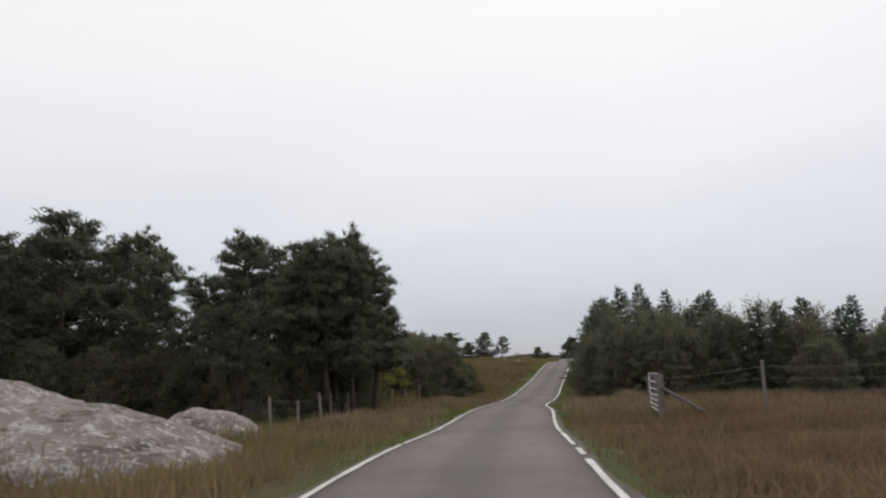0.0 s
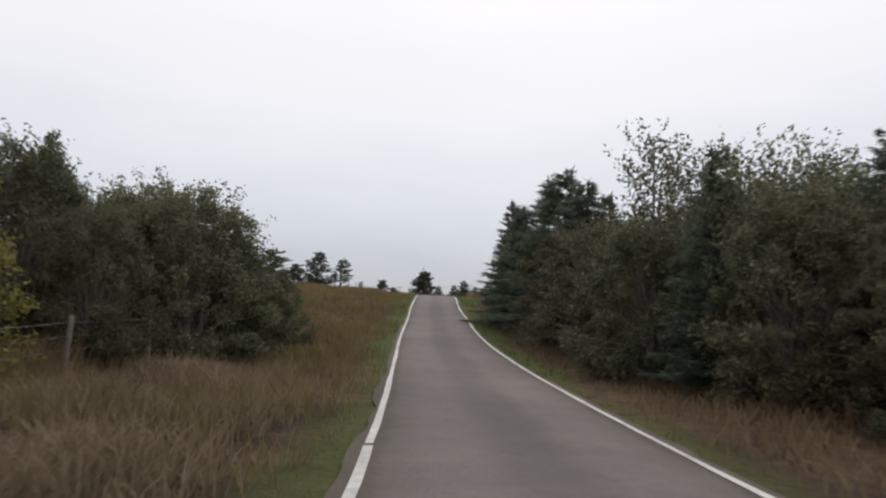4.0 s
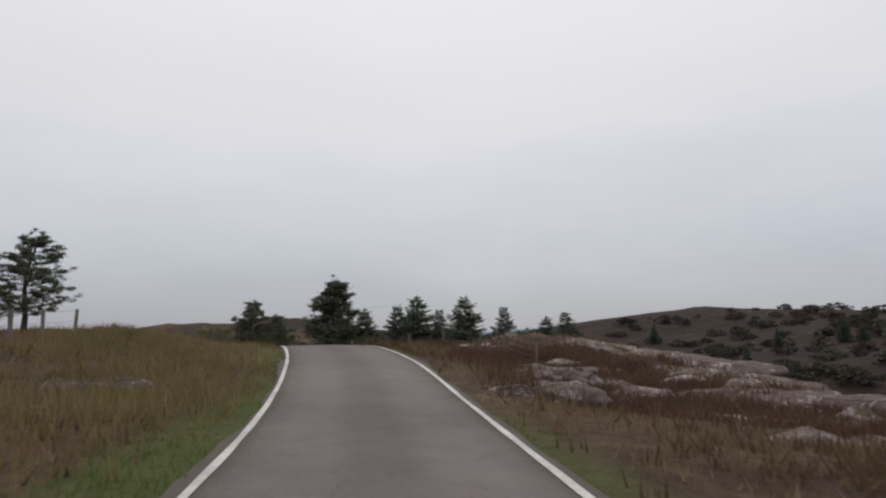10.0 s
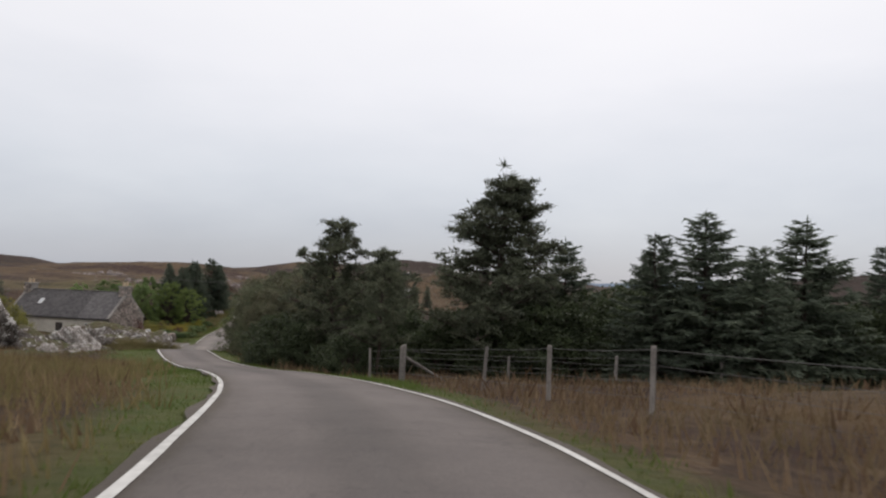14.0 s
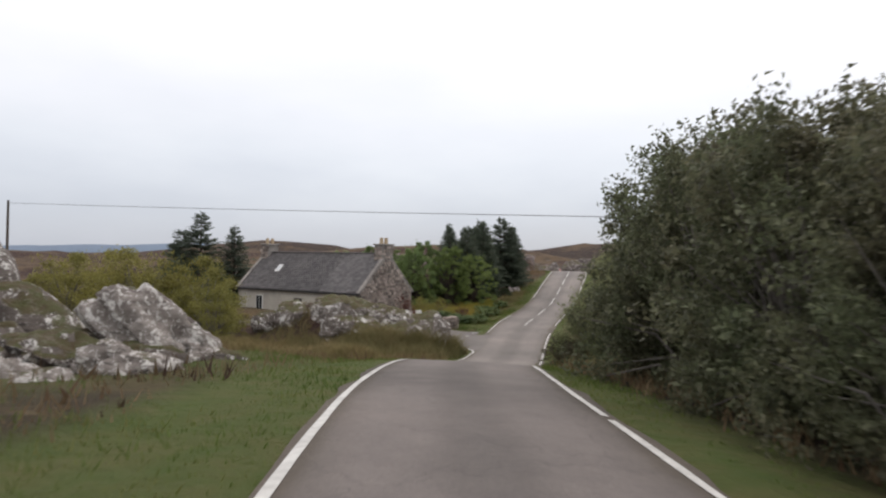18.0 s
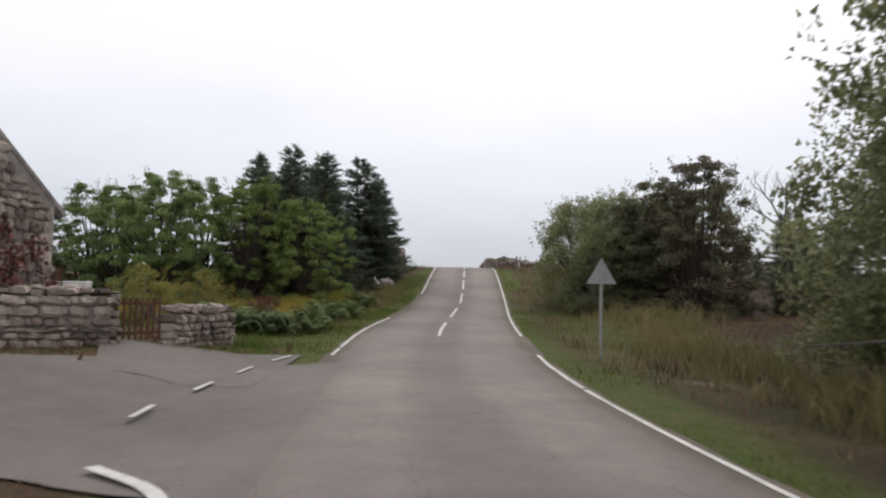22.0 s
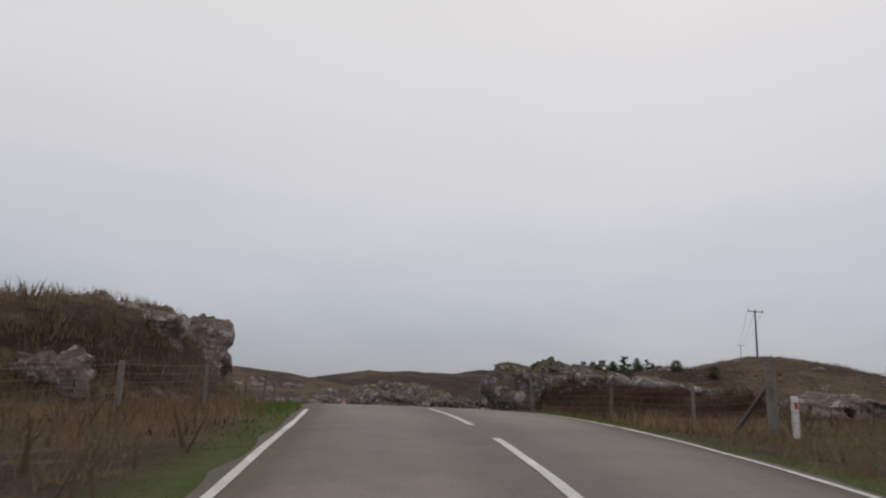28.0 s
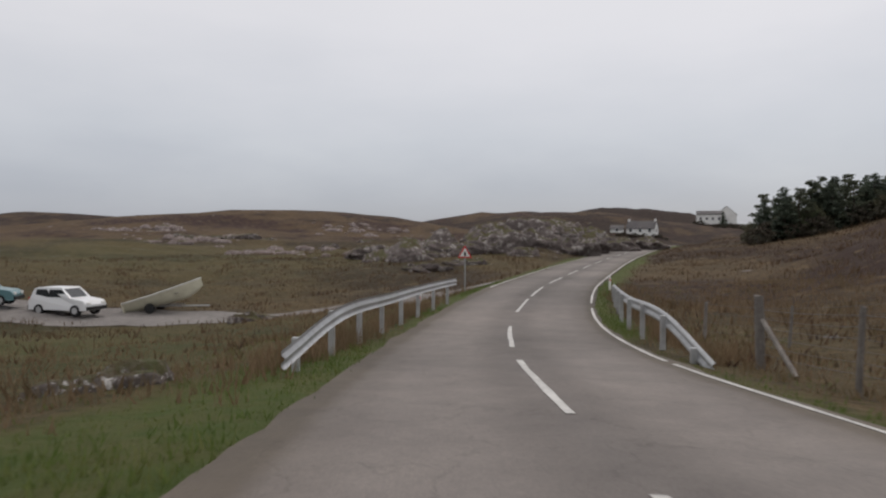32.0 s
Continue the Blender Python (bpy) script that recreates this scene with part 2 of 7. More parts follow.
# ---- the line of the road: y ahead in steps of eight metres from -6; centre, width and height
ROAD_Y = np.array([-30.0] + [-6 + 8.0 * i for i in range(56)] + [450, 480, 520, 600])
ROAD_C = np.array([-1.79, -0.79, -0.46, -0.14, 0.33, 0.96, 1.46, 2.60, 3.73, 4.85, 6.15, 7.42, 8.86, 10.29, 11.81, 13.22, 14.27, 14.81, 14.89, 14.59,
    13.44, 11.35, 8.69, 5.99, 3.51, 1.59, 0.18, -1.04, -2.09, -3.14, -4.05, -4.48, -4.51, -4.43, -4.55, -4.76, -4.99, -5.53, -6.52, -7.77,
    -9.06, -10.17, -10.92, -11.09, -10.61, -9.68, -8.27, -6.77, -5.17, -3.47, -1.68, 0.21, 2.19, 4.27, 6.45, 8.72, 11.09, 16.59, 28.09, 44.09,
    81.09])
ROAD_W = np.array([3.10, 3.10, 3.10, 3.06, 3.03, 3.14, 3.13, 3.19, 3.22, 3.15, 3.06, 3.02, 3.06, 3.08, 3.09, 3.21, 3.41, 3.43, 3.37, 3.31,
    3.29, 3.28, 3.21, 3.14, 3.24, 3.46, 3.82, 4.28, 4.56, 4.85, 5.20, 5.40, 5.31, 5.24, 5.35, 5.42, 5.48, 5.56, 5.63, 5.67,
    5.66, 5.61, 5.52, 5.51, 5.57, 5.66, 5.72, 5.75, 5.76, 5.73, 5.73, 5.73, 5.74, 5.75, 5.75, 5.76, 5.77, 5.75, 5.75, 5.75,
    5.75])
ROAD_Z = np.array([-0.90, -0.19, 0.06, 0.10, -0.08, -0.11, -0.27, -0.34, -0.23, 0.13, 0.72, 1.40, 2.11, 2.53, 2.60, 2.76, 3.16, 3.44, 3.37, 3.04,
    2.30, 1.45, 0.54, -0.14, -0.60, -1.38, -2.59, -3.76, -4.64, -4.95, -4.93, -4.63, -4.34, -3.83, -2.97, -1.93, -1.01, -0.58, -0.49, -0.75,
    -1.33, -1.96, -2.54, -2.85, -2.88, -2.80, -2.71, -2.62, -2.51, -2.40, -2.28, -2.16, -2.02, -1.88, -1.73, -1.58, -1.41, -1.31, -2.81, -4.41,
    -4.41])


def cubic(xs, ys, q):
    """Catmull-Rom through the given knots."""
    m = np.gradient(ys, xs)
    q = np.clip(q, xs[0], xs[-1])
    i = np.clip(np.searchsorted(xs, q) - 1, 0, len(xs) - 2)
    h = xs[i + 1] - xs[i]
    s = (q - xs[i]) / h
    return (2 * s**3 - 3 * s**2 + 1) * ys[i] + (s**3 - 2 * s**2 + s) * h * m[i] + (3 * s**2 - 2 * s**3) * ys[i + 1] + (s**3 - s**2) * h * m[i + 1]


def road_c(y):
    return cubic(ROAD_Y, ROAD_C, np.asarray(y, float))


def road_w(y):
    return cubic(ROAD_Y, ROAD_W, np.asarray(y, float))


def road_z(y):
    return cubic(ROAD_Y, ROAD_Z, np.asarray(y, float))


_fy = np.arange(-400, 1200, 2.0)
_fz = np.convolve(np.pad(road_z(_fy), 20, mode="edge"), np.ones(41) / 41, mode="valid")


def lattice(ix, iy, seed):
    h = (ix * 374761393 + iy * 668265263 + seed * 974634777) & 0xFFFFFFFF
    h = ((h ^ (h >> 13)) * 1274126177) & 0xFFFFFFFF
    return ((h ^ (h >> 16)) & 0xFFFF) / 65535.0


def vnoise(x, y, scale, seed=0):
    """Smooth value noise, -1 to 1, with features of about scale metres."""
    x, y = np.asarray(x, float) / scale + 1000, np.asarray(y, float) / scale + 1000
    ix, iy = np.floor(x).astype(np.int64), np.floor(y).astype(np.int64)
    fx, fy = x - ix, y - iy
    fx, fy = fx * fx * (3 - 2 * fx), fy * fy * (3 - 2 * fy)
    a, b = lattice(ix, iy, seed), lattice(ix + 1, iy, seed)
    c, d = lattice(ix, iy + 1, seed), lattice(ix + 1, iy + 1, seed)
    return 2 * ((a * (1 - fx) + b * fx) * (1 - fy) + (c * (1 - fx) + d * fx) * fy) - 1


def fbm(x, y, scale, octaves=4, seed=0):
    return sum(vnoise(x, y, scale / 2**k, seed + k) * 0.5**k for k in range(octaves))


# mounds and hollows: x, y, half-widths, height
MOUNDS_NEAR = [
    (7.2, 22.5, 3.2, 6, 0.42), (-13.8, 210.6, 5.0, 2.9, 2.5), (-9.5, 12, 4, 5, 0.8), (-7, 72, 6, 15, 1.35), (-5, 118, 15, 18, 0.8), (6, 134, 5, 9, 1.0), (17, 92, 5, 7, 0.9), (21, 103, 5.0, 8, -0.25),
    (-13, 182, 4, 4, 1.0), (-10, 210, 5, 4, 1.0), (-22, 223, 12, 9, 1.1), (-16, 250, 8, 10, 0.6), (58, 120, 17, 30, -6.0), (25, 114, 6, 13, -0.75), (28.2, 135, 3.4, 6, 0.85), (28.5, 125, 4, 7, 0.3),
]
MOUNDS_FAR = [
    (9, 279, 6, 8, 0.7), (4, 303, 5, 5, 0.6), (0.4, 297.8, 2.5, 2.2, 1.4), (3.2, 295.8, 4.0, 2.4, 0.9), (5.0, 294.6, 2.4, 1.5, 0.55), (43, 369, 23, 34, 10.2), (16, 312, 6, 12, 1.2), (19, 346, 9, 14, 4.1), (-36, 345, 20, 26, -2.4),
    (-16, 395, 14, 14, 1.7), (-16.4, 327, 2.2, 11, 0.45), (-66, 441, 9, 7, 1.4), (-36, 434, 7, 6, 1.0), (36, 405, 18, 14, 3.6), (-120, 540, 110, 60, 11.0), (-270, 650, 110, 90, 16.0), (84, 860, 110, 75, 24.5), (99, 722, 26, 16, 5.5), (60, 690, 120, 70, 11.0), (-80, 540, 60, 50, 3.6), (135, 225, 50, 45, 5.2), (20, 290, 8, 7, 1.1), (-40, 720, 90, 60, 11.0),
    (170, 260, 70, 90, 6.4), (120, 190, 40, 60, 3.0), (84, 238, 36, 34, 5.6),
]
# flat-topped mounds
MOUNDS_FLAT = [(-20.5, 292, 8.3, 6.4, 3.0)]


def ground_z(x, y):
    """Height of the land."""
    x, y = np.asarray(x, float), np.asarray(y, float)
    u = x - road_c(y)
    d = np.maximum(np.abs(u) - road_w(y) / 2, 0)
    k = np.clip(d / 45, 0, 1)
    k = k * k * (3 - 2 * k)
    z = road_z(y) * (1 - k) + np.interp(y, _fy, _fz) * k
    z = z - 0.05 - 0.10 * np.clip(d - 0.6, 0, 1.5)
    off = np.maximum(np.clip((d - 0.5) / 4, 0, 1), np.clip((y - 560) / 60, 0, 1))
    for mx, my, sx, sy, h in MOUNDS_NEAR + MOUNDS_FAR:
        z = z + h * np.exp(-(((x - mx) / sx) ** 2) - ((y - my) / sy) ** 2) * off
    for mx, my, sx, sy, h in MOUNDS_FLAT:
        r2 = ((x - mx) / sx) ** 2 + ((y - my) / sy) ** 2
        z = z + h * np.exp(-(r2**4)) * off
    z = z + off * 0.22 * fbm(x, y, 5.0, 3, 3) + np.clip((d - 3) / 30, 0, 1) * 1.0 * fbm(x, y, 26, 4, 11)
    # the rocky bank by the moor road falls away to a valley
    lip = np.interp(y, [92, 100, 106, 112, 123, 135, 142], [19.5, 21.0, 23.5, 25.8, 28.2, 30.4, 32.5])
    fall = np.clip((x - lip) / 9, 0, 1)
    z = z - 4.5 * fall * fall * (3 - 2 * fall) * np.exp(-(((y - 116) / 26) ** 4)) * (1 - np.clip((x - 70) / 35, 0, 1))
    far = np.clip((np.hypot(u, np.maximum(y - 420, 0)) - 60) / 300, 0, 1)
    return z + far * (5.0 * fbm(x, y, 120, 5, 21) + 1.3 * np.abs(fbm(x, y, 34, 3, 57)) + 3.0 * fbm(x, y, 420, 3, 31) + 1.5)


def mesh_np(name, verts, faces, mats=(), smooth=False, mat_index=None):
    """A mesh from arrays of points and of faces of equal size."""
    me = bpy.data.meshes.new(name)
    verts, faces = np.asarray(verts, np.float32), np.asarray(faces, np.int32)
    n, k = faces.shape
    me.vertices.add(len(verts))
    me.vertices.foreach_set("co", verts.ravel())
    me.loops.add(n * k)
    me.loops.foreach_set("vertex_index", faces.ravel())
    me.polygons.add(n)
    me.polygons.foreach_set("loop_start", np.arange(0, n * k, k, dtype=np.int32))
    for m in mats:
        me.materials.append(m)
    if mat_index is not None:
        me.polygons.foreach_set("material_index", np.asarray(mat_index, np.int32))
    if smooth:
        me.polygons.foreach_set("use_smooth", np.ones(n, bool))
    me.update(calc_edges=True)
    me.validate()
    return me


def grid_faces(rows, cols):
    a = (np.arange(rows - 1)[:, None] * cols + np.arange(cols - 1)[None]).ravel()
    return np.stack([a, a + 1, a + 1 + cols, a + cols], 1)


# ---- the land: one sheet to the horizon
def stretch(start, step, end, grow):
    out = [start]
    while out[-1] < end:
        out.append(out[-1] + step)
        step *= grow
    return out


ys = [-y for y in stretch(26, 3, 1500, 1.22)][::-1] + list(np.arange(-24.0, 460.0, 1.0)) + stretch(461, 1.5, 3200, 1.05)
us = [0, 0.8, 1.3] + list(np.arange(1.6, 8, 0.5)) + list(np.arange(8, 22, 0.9)) + stretch(22, 1.1, 2600, 1.08)
us = np.array([-u for u in us[:0:-1]] + us)
yy = np.array(ys)
GX = road_c(yy)[:, None] + us[None]
GY = np.repeat(yy[:, None], len(us), 1)
GZ = ground_z(GX, GY)
land_mesh = mesh_np("ground", np.stack([GX, GY, GZ], -1).reshape(-1, 3), grid_faces(len(yy), len(us)), smooth=True)


def ground_material():
    m = bpy.data.materials.new("moor")
    m.use_nodes = True
    t = m.node_tree
    p = t.nodes["Principled BSDF"]
    p.inputs["Roughness"].default_value = 0.95
    p.inputs["Specular IOR Level"].default_value = 0.15
    pos = t.nodes.new("ShaderNodeNewGeometry").outputs["Position"]
    at = t.nodes.new("ShaderNodeAttribute")
    at.attribute_name = "verge"

    def nz(scale, detail=5.0):
        n = node(t, "ShaderNodeTexNoise", Scale=scale, Detail=detail, Roughness=0.62)
        t.links.new(pos, n.inputs[0])
        return n.outputs[0]

    def mix(fac, a, b):
        n = t.nodes.new("ShaderNodeMix")
        n.data_type = "RGBA"
        t.links.new(fac, n.inputs[0])
        for s, v in ((6, a), (7, b)):
            if isinstance(v, tuple):
                n.inputs[s].default_value = (*v, 1)
            else:
                t.links.new(v, n.inputs[s])
        return n.outputs[2]

    def band(src, lo, hi):
        n = node(t, "ShaderNodeMapRange")
        n.inputs[1].default_value, n.inputs[2].default_value = lo, hi
        t.links.new(src, n.inputs[0])
        return n.outputs[0]

    moor = mix(band(nz(0.30), 0.38, 0.62), (0.120, 0.080, 0.046), (0.094, 0.066, 0.041))
    moor = mix(band(nz(0.045, 8.0), 0.47, 0.55), moor, (0.048, 0.028, 0.025))
    moor = mix(band(nz(0.9, 8.0), 0.54, 0.66), moor, (0.145, 0.101, 0.060))
    moor = mix(band(nz(3.2, 9.0), 0.46, 0.72), moor, (0.036, 0.025, 0.018))
    he = t.nodes.new("ShaderNodeAttribute")
    he.attribute_name = "heath"
    heath = mix(band(nz(0.5, 9.0), 0.42, 0.62), (0.030, 0.022, 0.018), (0.050, 0.034, 0.028))
    hf = node(t, "ShaderNodeMath")
    hf.operation = "ADD"
    t.links.new(he.outputs["Fac"], hf.inputs[0])
    t.links.new(nz(0.12, 6.0), hf.inputs[1])
    moor = mix(band(hf.outputs[0], 0.80, 1.0), moor, heath)
    rock = mix(band(nz(1.1), 0.4, 0.62), (0.13, 0.115, 0.11), (0.24, 0.22, 0.21))
    moor = mix(band(nz(0.22, 8.0), 0.67, 0.70), moor, rock)
    grass = mix(band(nz(1.2), 0.35, 0.65), (0.064, 0.090, 0.024), (0.098, 0.100, 0.038))
    col = mix(at.outputs["Fac"], moor, grass)
    t.links.new(col, p.inputs["Base Color"])
    bp = node(t, "ShaderNodeBump", Strength=0.9, Distance=0.25)
    t.links.new(nz(3.5, 8.0), bp.inputs["Height"])
    t.links.new(bp.outputs[0], p.inputs["Normal"])
    return m


M_MOOR = ground_material()
land_mesh.materials.append(M_MOOR)


def lushness(x, y):
    """How green and short the grass is: along the verges and in the meadows."""
    u = x - road_c(y)
    d = np.maximum(np.abs(u) - road_w(y) / 2, 0)
    wide = 1.6 + 0.8 * vnoise(x * 0 + 3, y, 14, 5) + 0.5 * vnoise(x, y, 4, 6)
    wide = wide + np.where(u < 0, 1.5 * np.exp(-(((y - 176) / 12) ** 2)) + 1.0 * np.exp(-(((y - 150) / 9) ** 2)) + 0.7 * np.exp(-(((y - 300) / 16) ** 2)), 0)
    wide = wide - np.where(u > 0, 1.0 * np.exp(-(((y - 108) / 22) ** 4)), 0)
    wide = wide + np.where(u < 0, 1.6 * np.exp(-(((y - 312) / 10) ** 4)), 0)
    g = np.clip((wide - d) / 0.9, 0, 1) * np.clip((480 - y) / 30, 0, 1)
    for mx, my, sx, sy, a in ((-18, 232, 10, 8, 0.8), (-10.5, 240, 3.5, 12, 0.95), (-9.5, 231, 4, 5, 0.95), (-4.5, 176, 3, 6, 0.7), (6, 134, 4, 8, 0.5), (-5.5, 190, 5.5, 6.5, 1.0), (-3.0, 184, 3.5, 6, 0.9), (-8.8, 256, 2.0, 14, 1.0), (1.5, 240, 3.2, 18, 0.8), (1.5, 268, 4.5, 12, 0.55), (-30, 330, 24, 18, 0.62), (-60, 390, 55, 45, 0.42)):
        g = np.maximum(g, a * np.exp(-(((x - mx) / sx) ** 2) - ((y - my) / sy) ** 2))
    return g


lv = land_mesh.attributes.new("verge", "FLOAT", "POINT")
lv.data.foreach_set("value", lushness(GX, GY).ravel().astype(np.float32))


def heathness(x, y):
    """Where dark heather takes over from grass."""
    h = 0 * x
    for mx, my, sx, sy, a in ((130, 215, 110, 95, 1.5), (62, 190, 45, 60, 1.3), (46, 368, 42, 34, 0.42), (36, 392, 26, 12, 0.7), (60, 800, 260, 110, 0.8), (-80, 620, 300, 120, 0.60), (52, 125, 22, 30, 1.1), (26, 118, 7, 20, 0.55), (0, 300, 5, 8, 0.7), (10, 300, 9, 9, 0.5)):
        h = np.maximum(h, a * np.exp(-(((x - mx) / sx) ** 2) - ((y - my) / sy) ** 2))
    return h


hx = np.minimum(heathness(GX, GY), 1.0)
land_mesh.attributes.new("heath", "FLOAT", "POINT").data.foreach_set("value", hx.ravel().astype(np.float32))
ground = tagged(new("ground", land_mesh), "rough brown moorland with green grass verges", "ground", kind="structure")


def strip(name, y0, y1, left, right, lift, cols=2, step=1.0, mat=None, ragged=0.0, seed=0, crown=0.0):
    """A ribbon on the road between two offsets from its centre, each a function of y."""
    y = np.arange(y0, y1 + step * 0.5, step)
    s = np.linspace(0, 1, cols)
    a, b = np.array([left(v) for v in y], float), np.array([right(v) for v in y], float)
    if ragged:
        a = a + ragged * fbm(y, y * 0 + seed, 1.3, 3, seed)
        b = b + ragged * fbm(y, y * 0 + seed + 9, 1.3, 3, seed + 5)
    u = a[:, None] * (1 - s) + b[:, None] * s
    x = road_c(y)[:, None] + u
    w = road_w(y)[:, None] / 2
    z = road_z(y)[:, None] + lift + crown * (1 - (u / w) ** 2) + 0 * x
    me = mesh_np(name, np.stack([x, np.repeat(y[:, None], cols, 1), z], -1).reshape(-1, 3), grid_faces(len(y), cols), [mat] if mat else [], smooth=True)
    at = me.attributes.new("across", "FLOAT", "POINT")
    at.data.foreach_set("value", (u / w).ravel().astype(np.float32))
    return me


def half(y):
    return float(road_w(y)) / 2


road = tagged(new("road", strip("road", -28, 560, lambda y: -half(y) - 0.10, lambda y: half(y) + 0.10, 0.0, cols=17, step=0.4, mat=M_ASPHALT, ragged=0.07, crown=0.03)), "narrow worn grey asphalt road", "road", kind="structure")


def child(name, me, parent, label=""):
    ob = new(name, me)
    ob.parent = parent
    if label:
        tagged(ob, label)
    return ob


def line_piece(y0, y1, off, wide=0.09, name="edge_line"):
    child(name, strip(name, y0, y1, lambda y: off(y) - wide / 2, lambda y: off(y) + wide / 2, 0.007, step=0.5, mat=M_PAINT, ragged=0.012, seed=int(y0) % 50, crown=0.03), road)


rnd = random.Random(5)
for side, gaps in ((-1, ((12.5, 13.0), (212.6, 227.2), (228.6, 229), (240.5, 255), (284, 345))), (1, ((9.5, 10.0), (11, 11.6), (15, 15.5), (193.5, 194.2), (195.6, 205.5), (228, 233), (335, 337)))):
    y = -20.0
    while y < 440:
        e = y + rnd.uniform(14, 30)
        for a, b in gaps:
            if y < a < e:
                e = a
        line_piece(y, e, lambda v, side=side: side * (half(v) - 0.05))
        y = e + rnd.uniform(0.08, 0.3)
        for a, b in gaps:
            if a - 0.4 <= y < b:
                y = b
for y in (232.3, 241, 249.6, 257.8, 265.5, 273, 280.5, 288, 297, 306, 314.3, 322.3, 332.8, 339.8, 348, 356.5, 365, 374, 383, 392, 401, 410):
    line_piece(y, y + 5.4, lambda v: 0.0, 0.11, "centre_dash")


# far hills across the water; their blue is distance haze painted into the colour
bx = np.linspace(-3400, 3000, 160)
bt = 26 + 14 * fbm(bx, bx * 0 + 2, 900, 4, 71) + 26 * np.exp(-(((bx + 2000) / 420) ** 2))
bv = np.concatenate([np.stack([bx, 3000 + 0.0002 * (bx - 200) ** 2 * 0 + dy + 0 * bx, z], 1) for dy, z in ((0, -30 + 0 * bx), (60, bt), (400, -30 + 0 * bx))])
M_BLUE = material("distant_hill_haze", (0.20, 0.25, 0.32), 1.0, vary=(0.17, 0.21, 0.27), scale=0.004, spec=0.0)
tagged(new("backdrop", mesh_np("backdrop", bv, grid_faces(3, 160), [M_BLUE], smooth=True)), "distant hills along the horizon, coloured pale blue for haze", "hills", kind="structure")

# ---- plants
def unit(v):
    return v / np.maximum(np.linalg.norm(v, axis=-1, keepdims=True), 1e-9)


def blades(base, tip, wide, rng):
    """Thin triangles from base to tip."""
    side = unit(np.cross(tip - base, rng.normal(size=base.shape))) * (np.asarray(wide).reshape(-1, 1) / 2)
    v = np.stack([base - side, base + side, tip], 1).reshape(-1, 3)
    return v, np.arange(len(v)).reshape(-1, 3)


def leaves(at, size, rng, aspect=0.55, up=0.0):
    """Small pointed leaves, each turned its own way."""
    n = len(at)
    a = unit(rng.normal(size=(n, 3)) + np.array([0, 0, up])) * (size * rng.uniform(0.6, 1.2, n))[:, None]
    b = unit(np.cross(a, rng.normal(size=(n, 3)))) * (np.linalg.norm(a, axis=1) * aspect)[:, None]
    v = np.stack([at - a / 2 - b * 0.62, at - a / 2 + b * 0.62, at + a * 0.62], 1).reshape(-1, 3)
    return v, np.arange(len(v)).reshape(-1, 3)


def tubes(paths, radii, sides=6):
    """Tapered limbs along paths of points."""
    V, F, n = [], [], 0
    for pts, rad in zip(paths, radii):
        pts = np.asarray(pts, float)
        d = unit(np.gradient(pts, axis=0))
        a = unit(np.cross(d, np.array([0.31, 0.87, 0.38])))
        b = np.cross(d, a)
        th = np.linspace(0, 2 * np.pi, sides, endpoint=False)
        ring = pts[:, None] + np.asarray(rad, float)[:, None, None] * (np.cos(th)[None, :, None] * a[:, None] + np.sin(th)[None, :, None] * b[:, None])
        V.append(ring.reshape(-1, 3))
        for i in range(len(pts) - 1):
            for j in range(sides):
                k = (j + 1) % sides
                F.append((n + i * sides + j, n + i * sides + k, n + (i + 1) * sides + k, n + (i + 1) * sides + j))
        n += len(pts) * sides
    return np.concatenate(V), np.array(F)


def tree_thing(name, wood, bark, foliage, mat, extra=()):
    """An Empty at the base with its trunk and crown."""
    ob = new(name)
    ob.empty_display_size = 0.3
    child("trunk", mesh_np("trunk", *wood, [bark], smooth=True), ob)
    child("crown", mesh_np("crown", *foliage, [mat]), ob)
    return ob


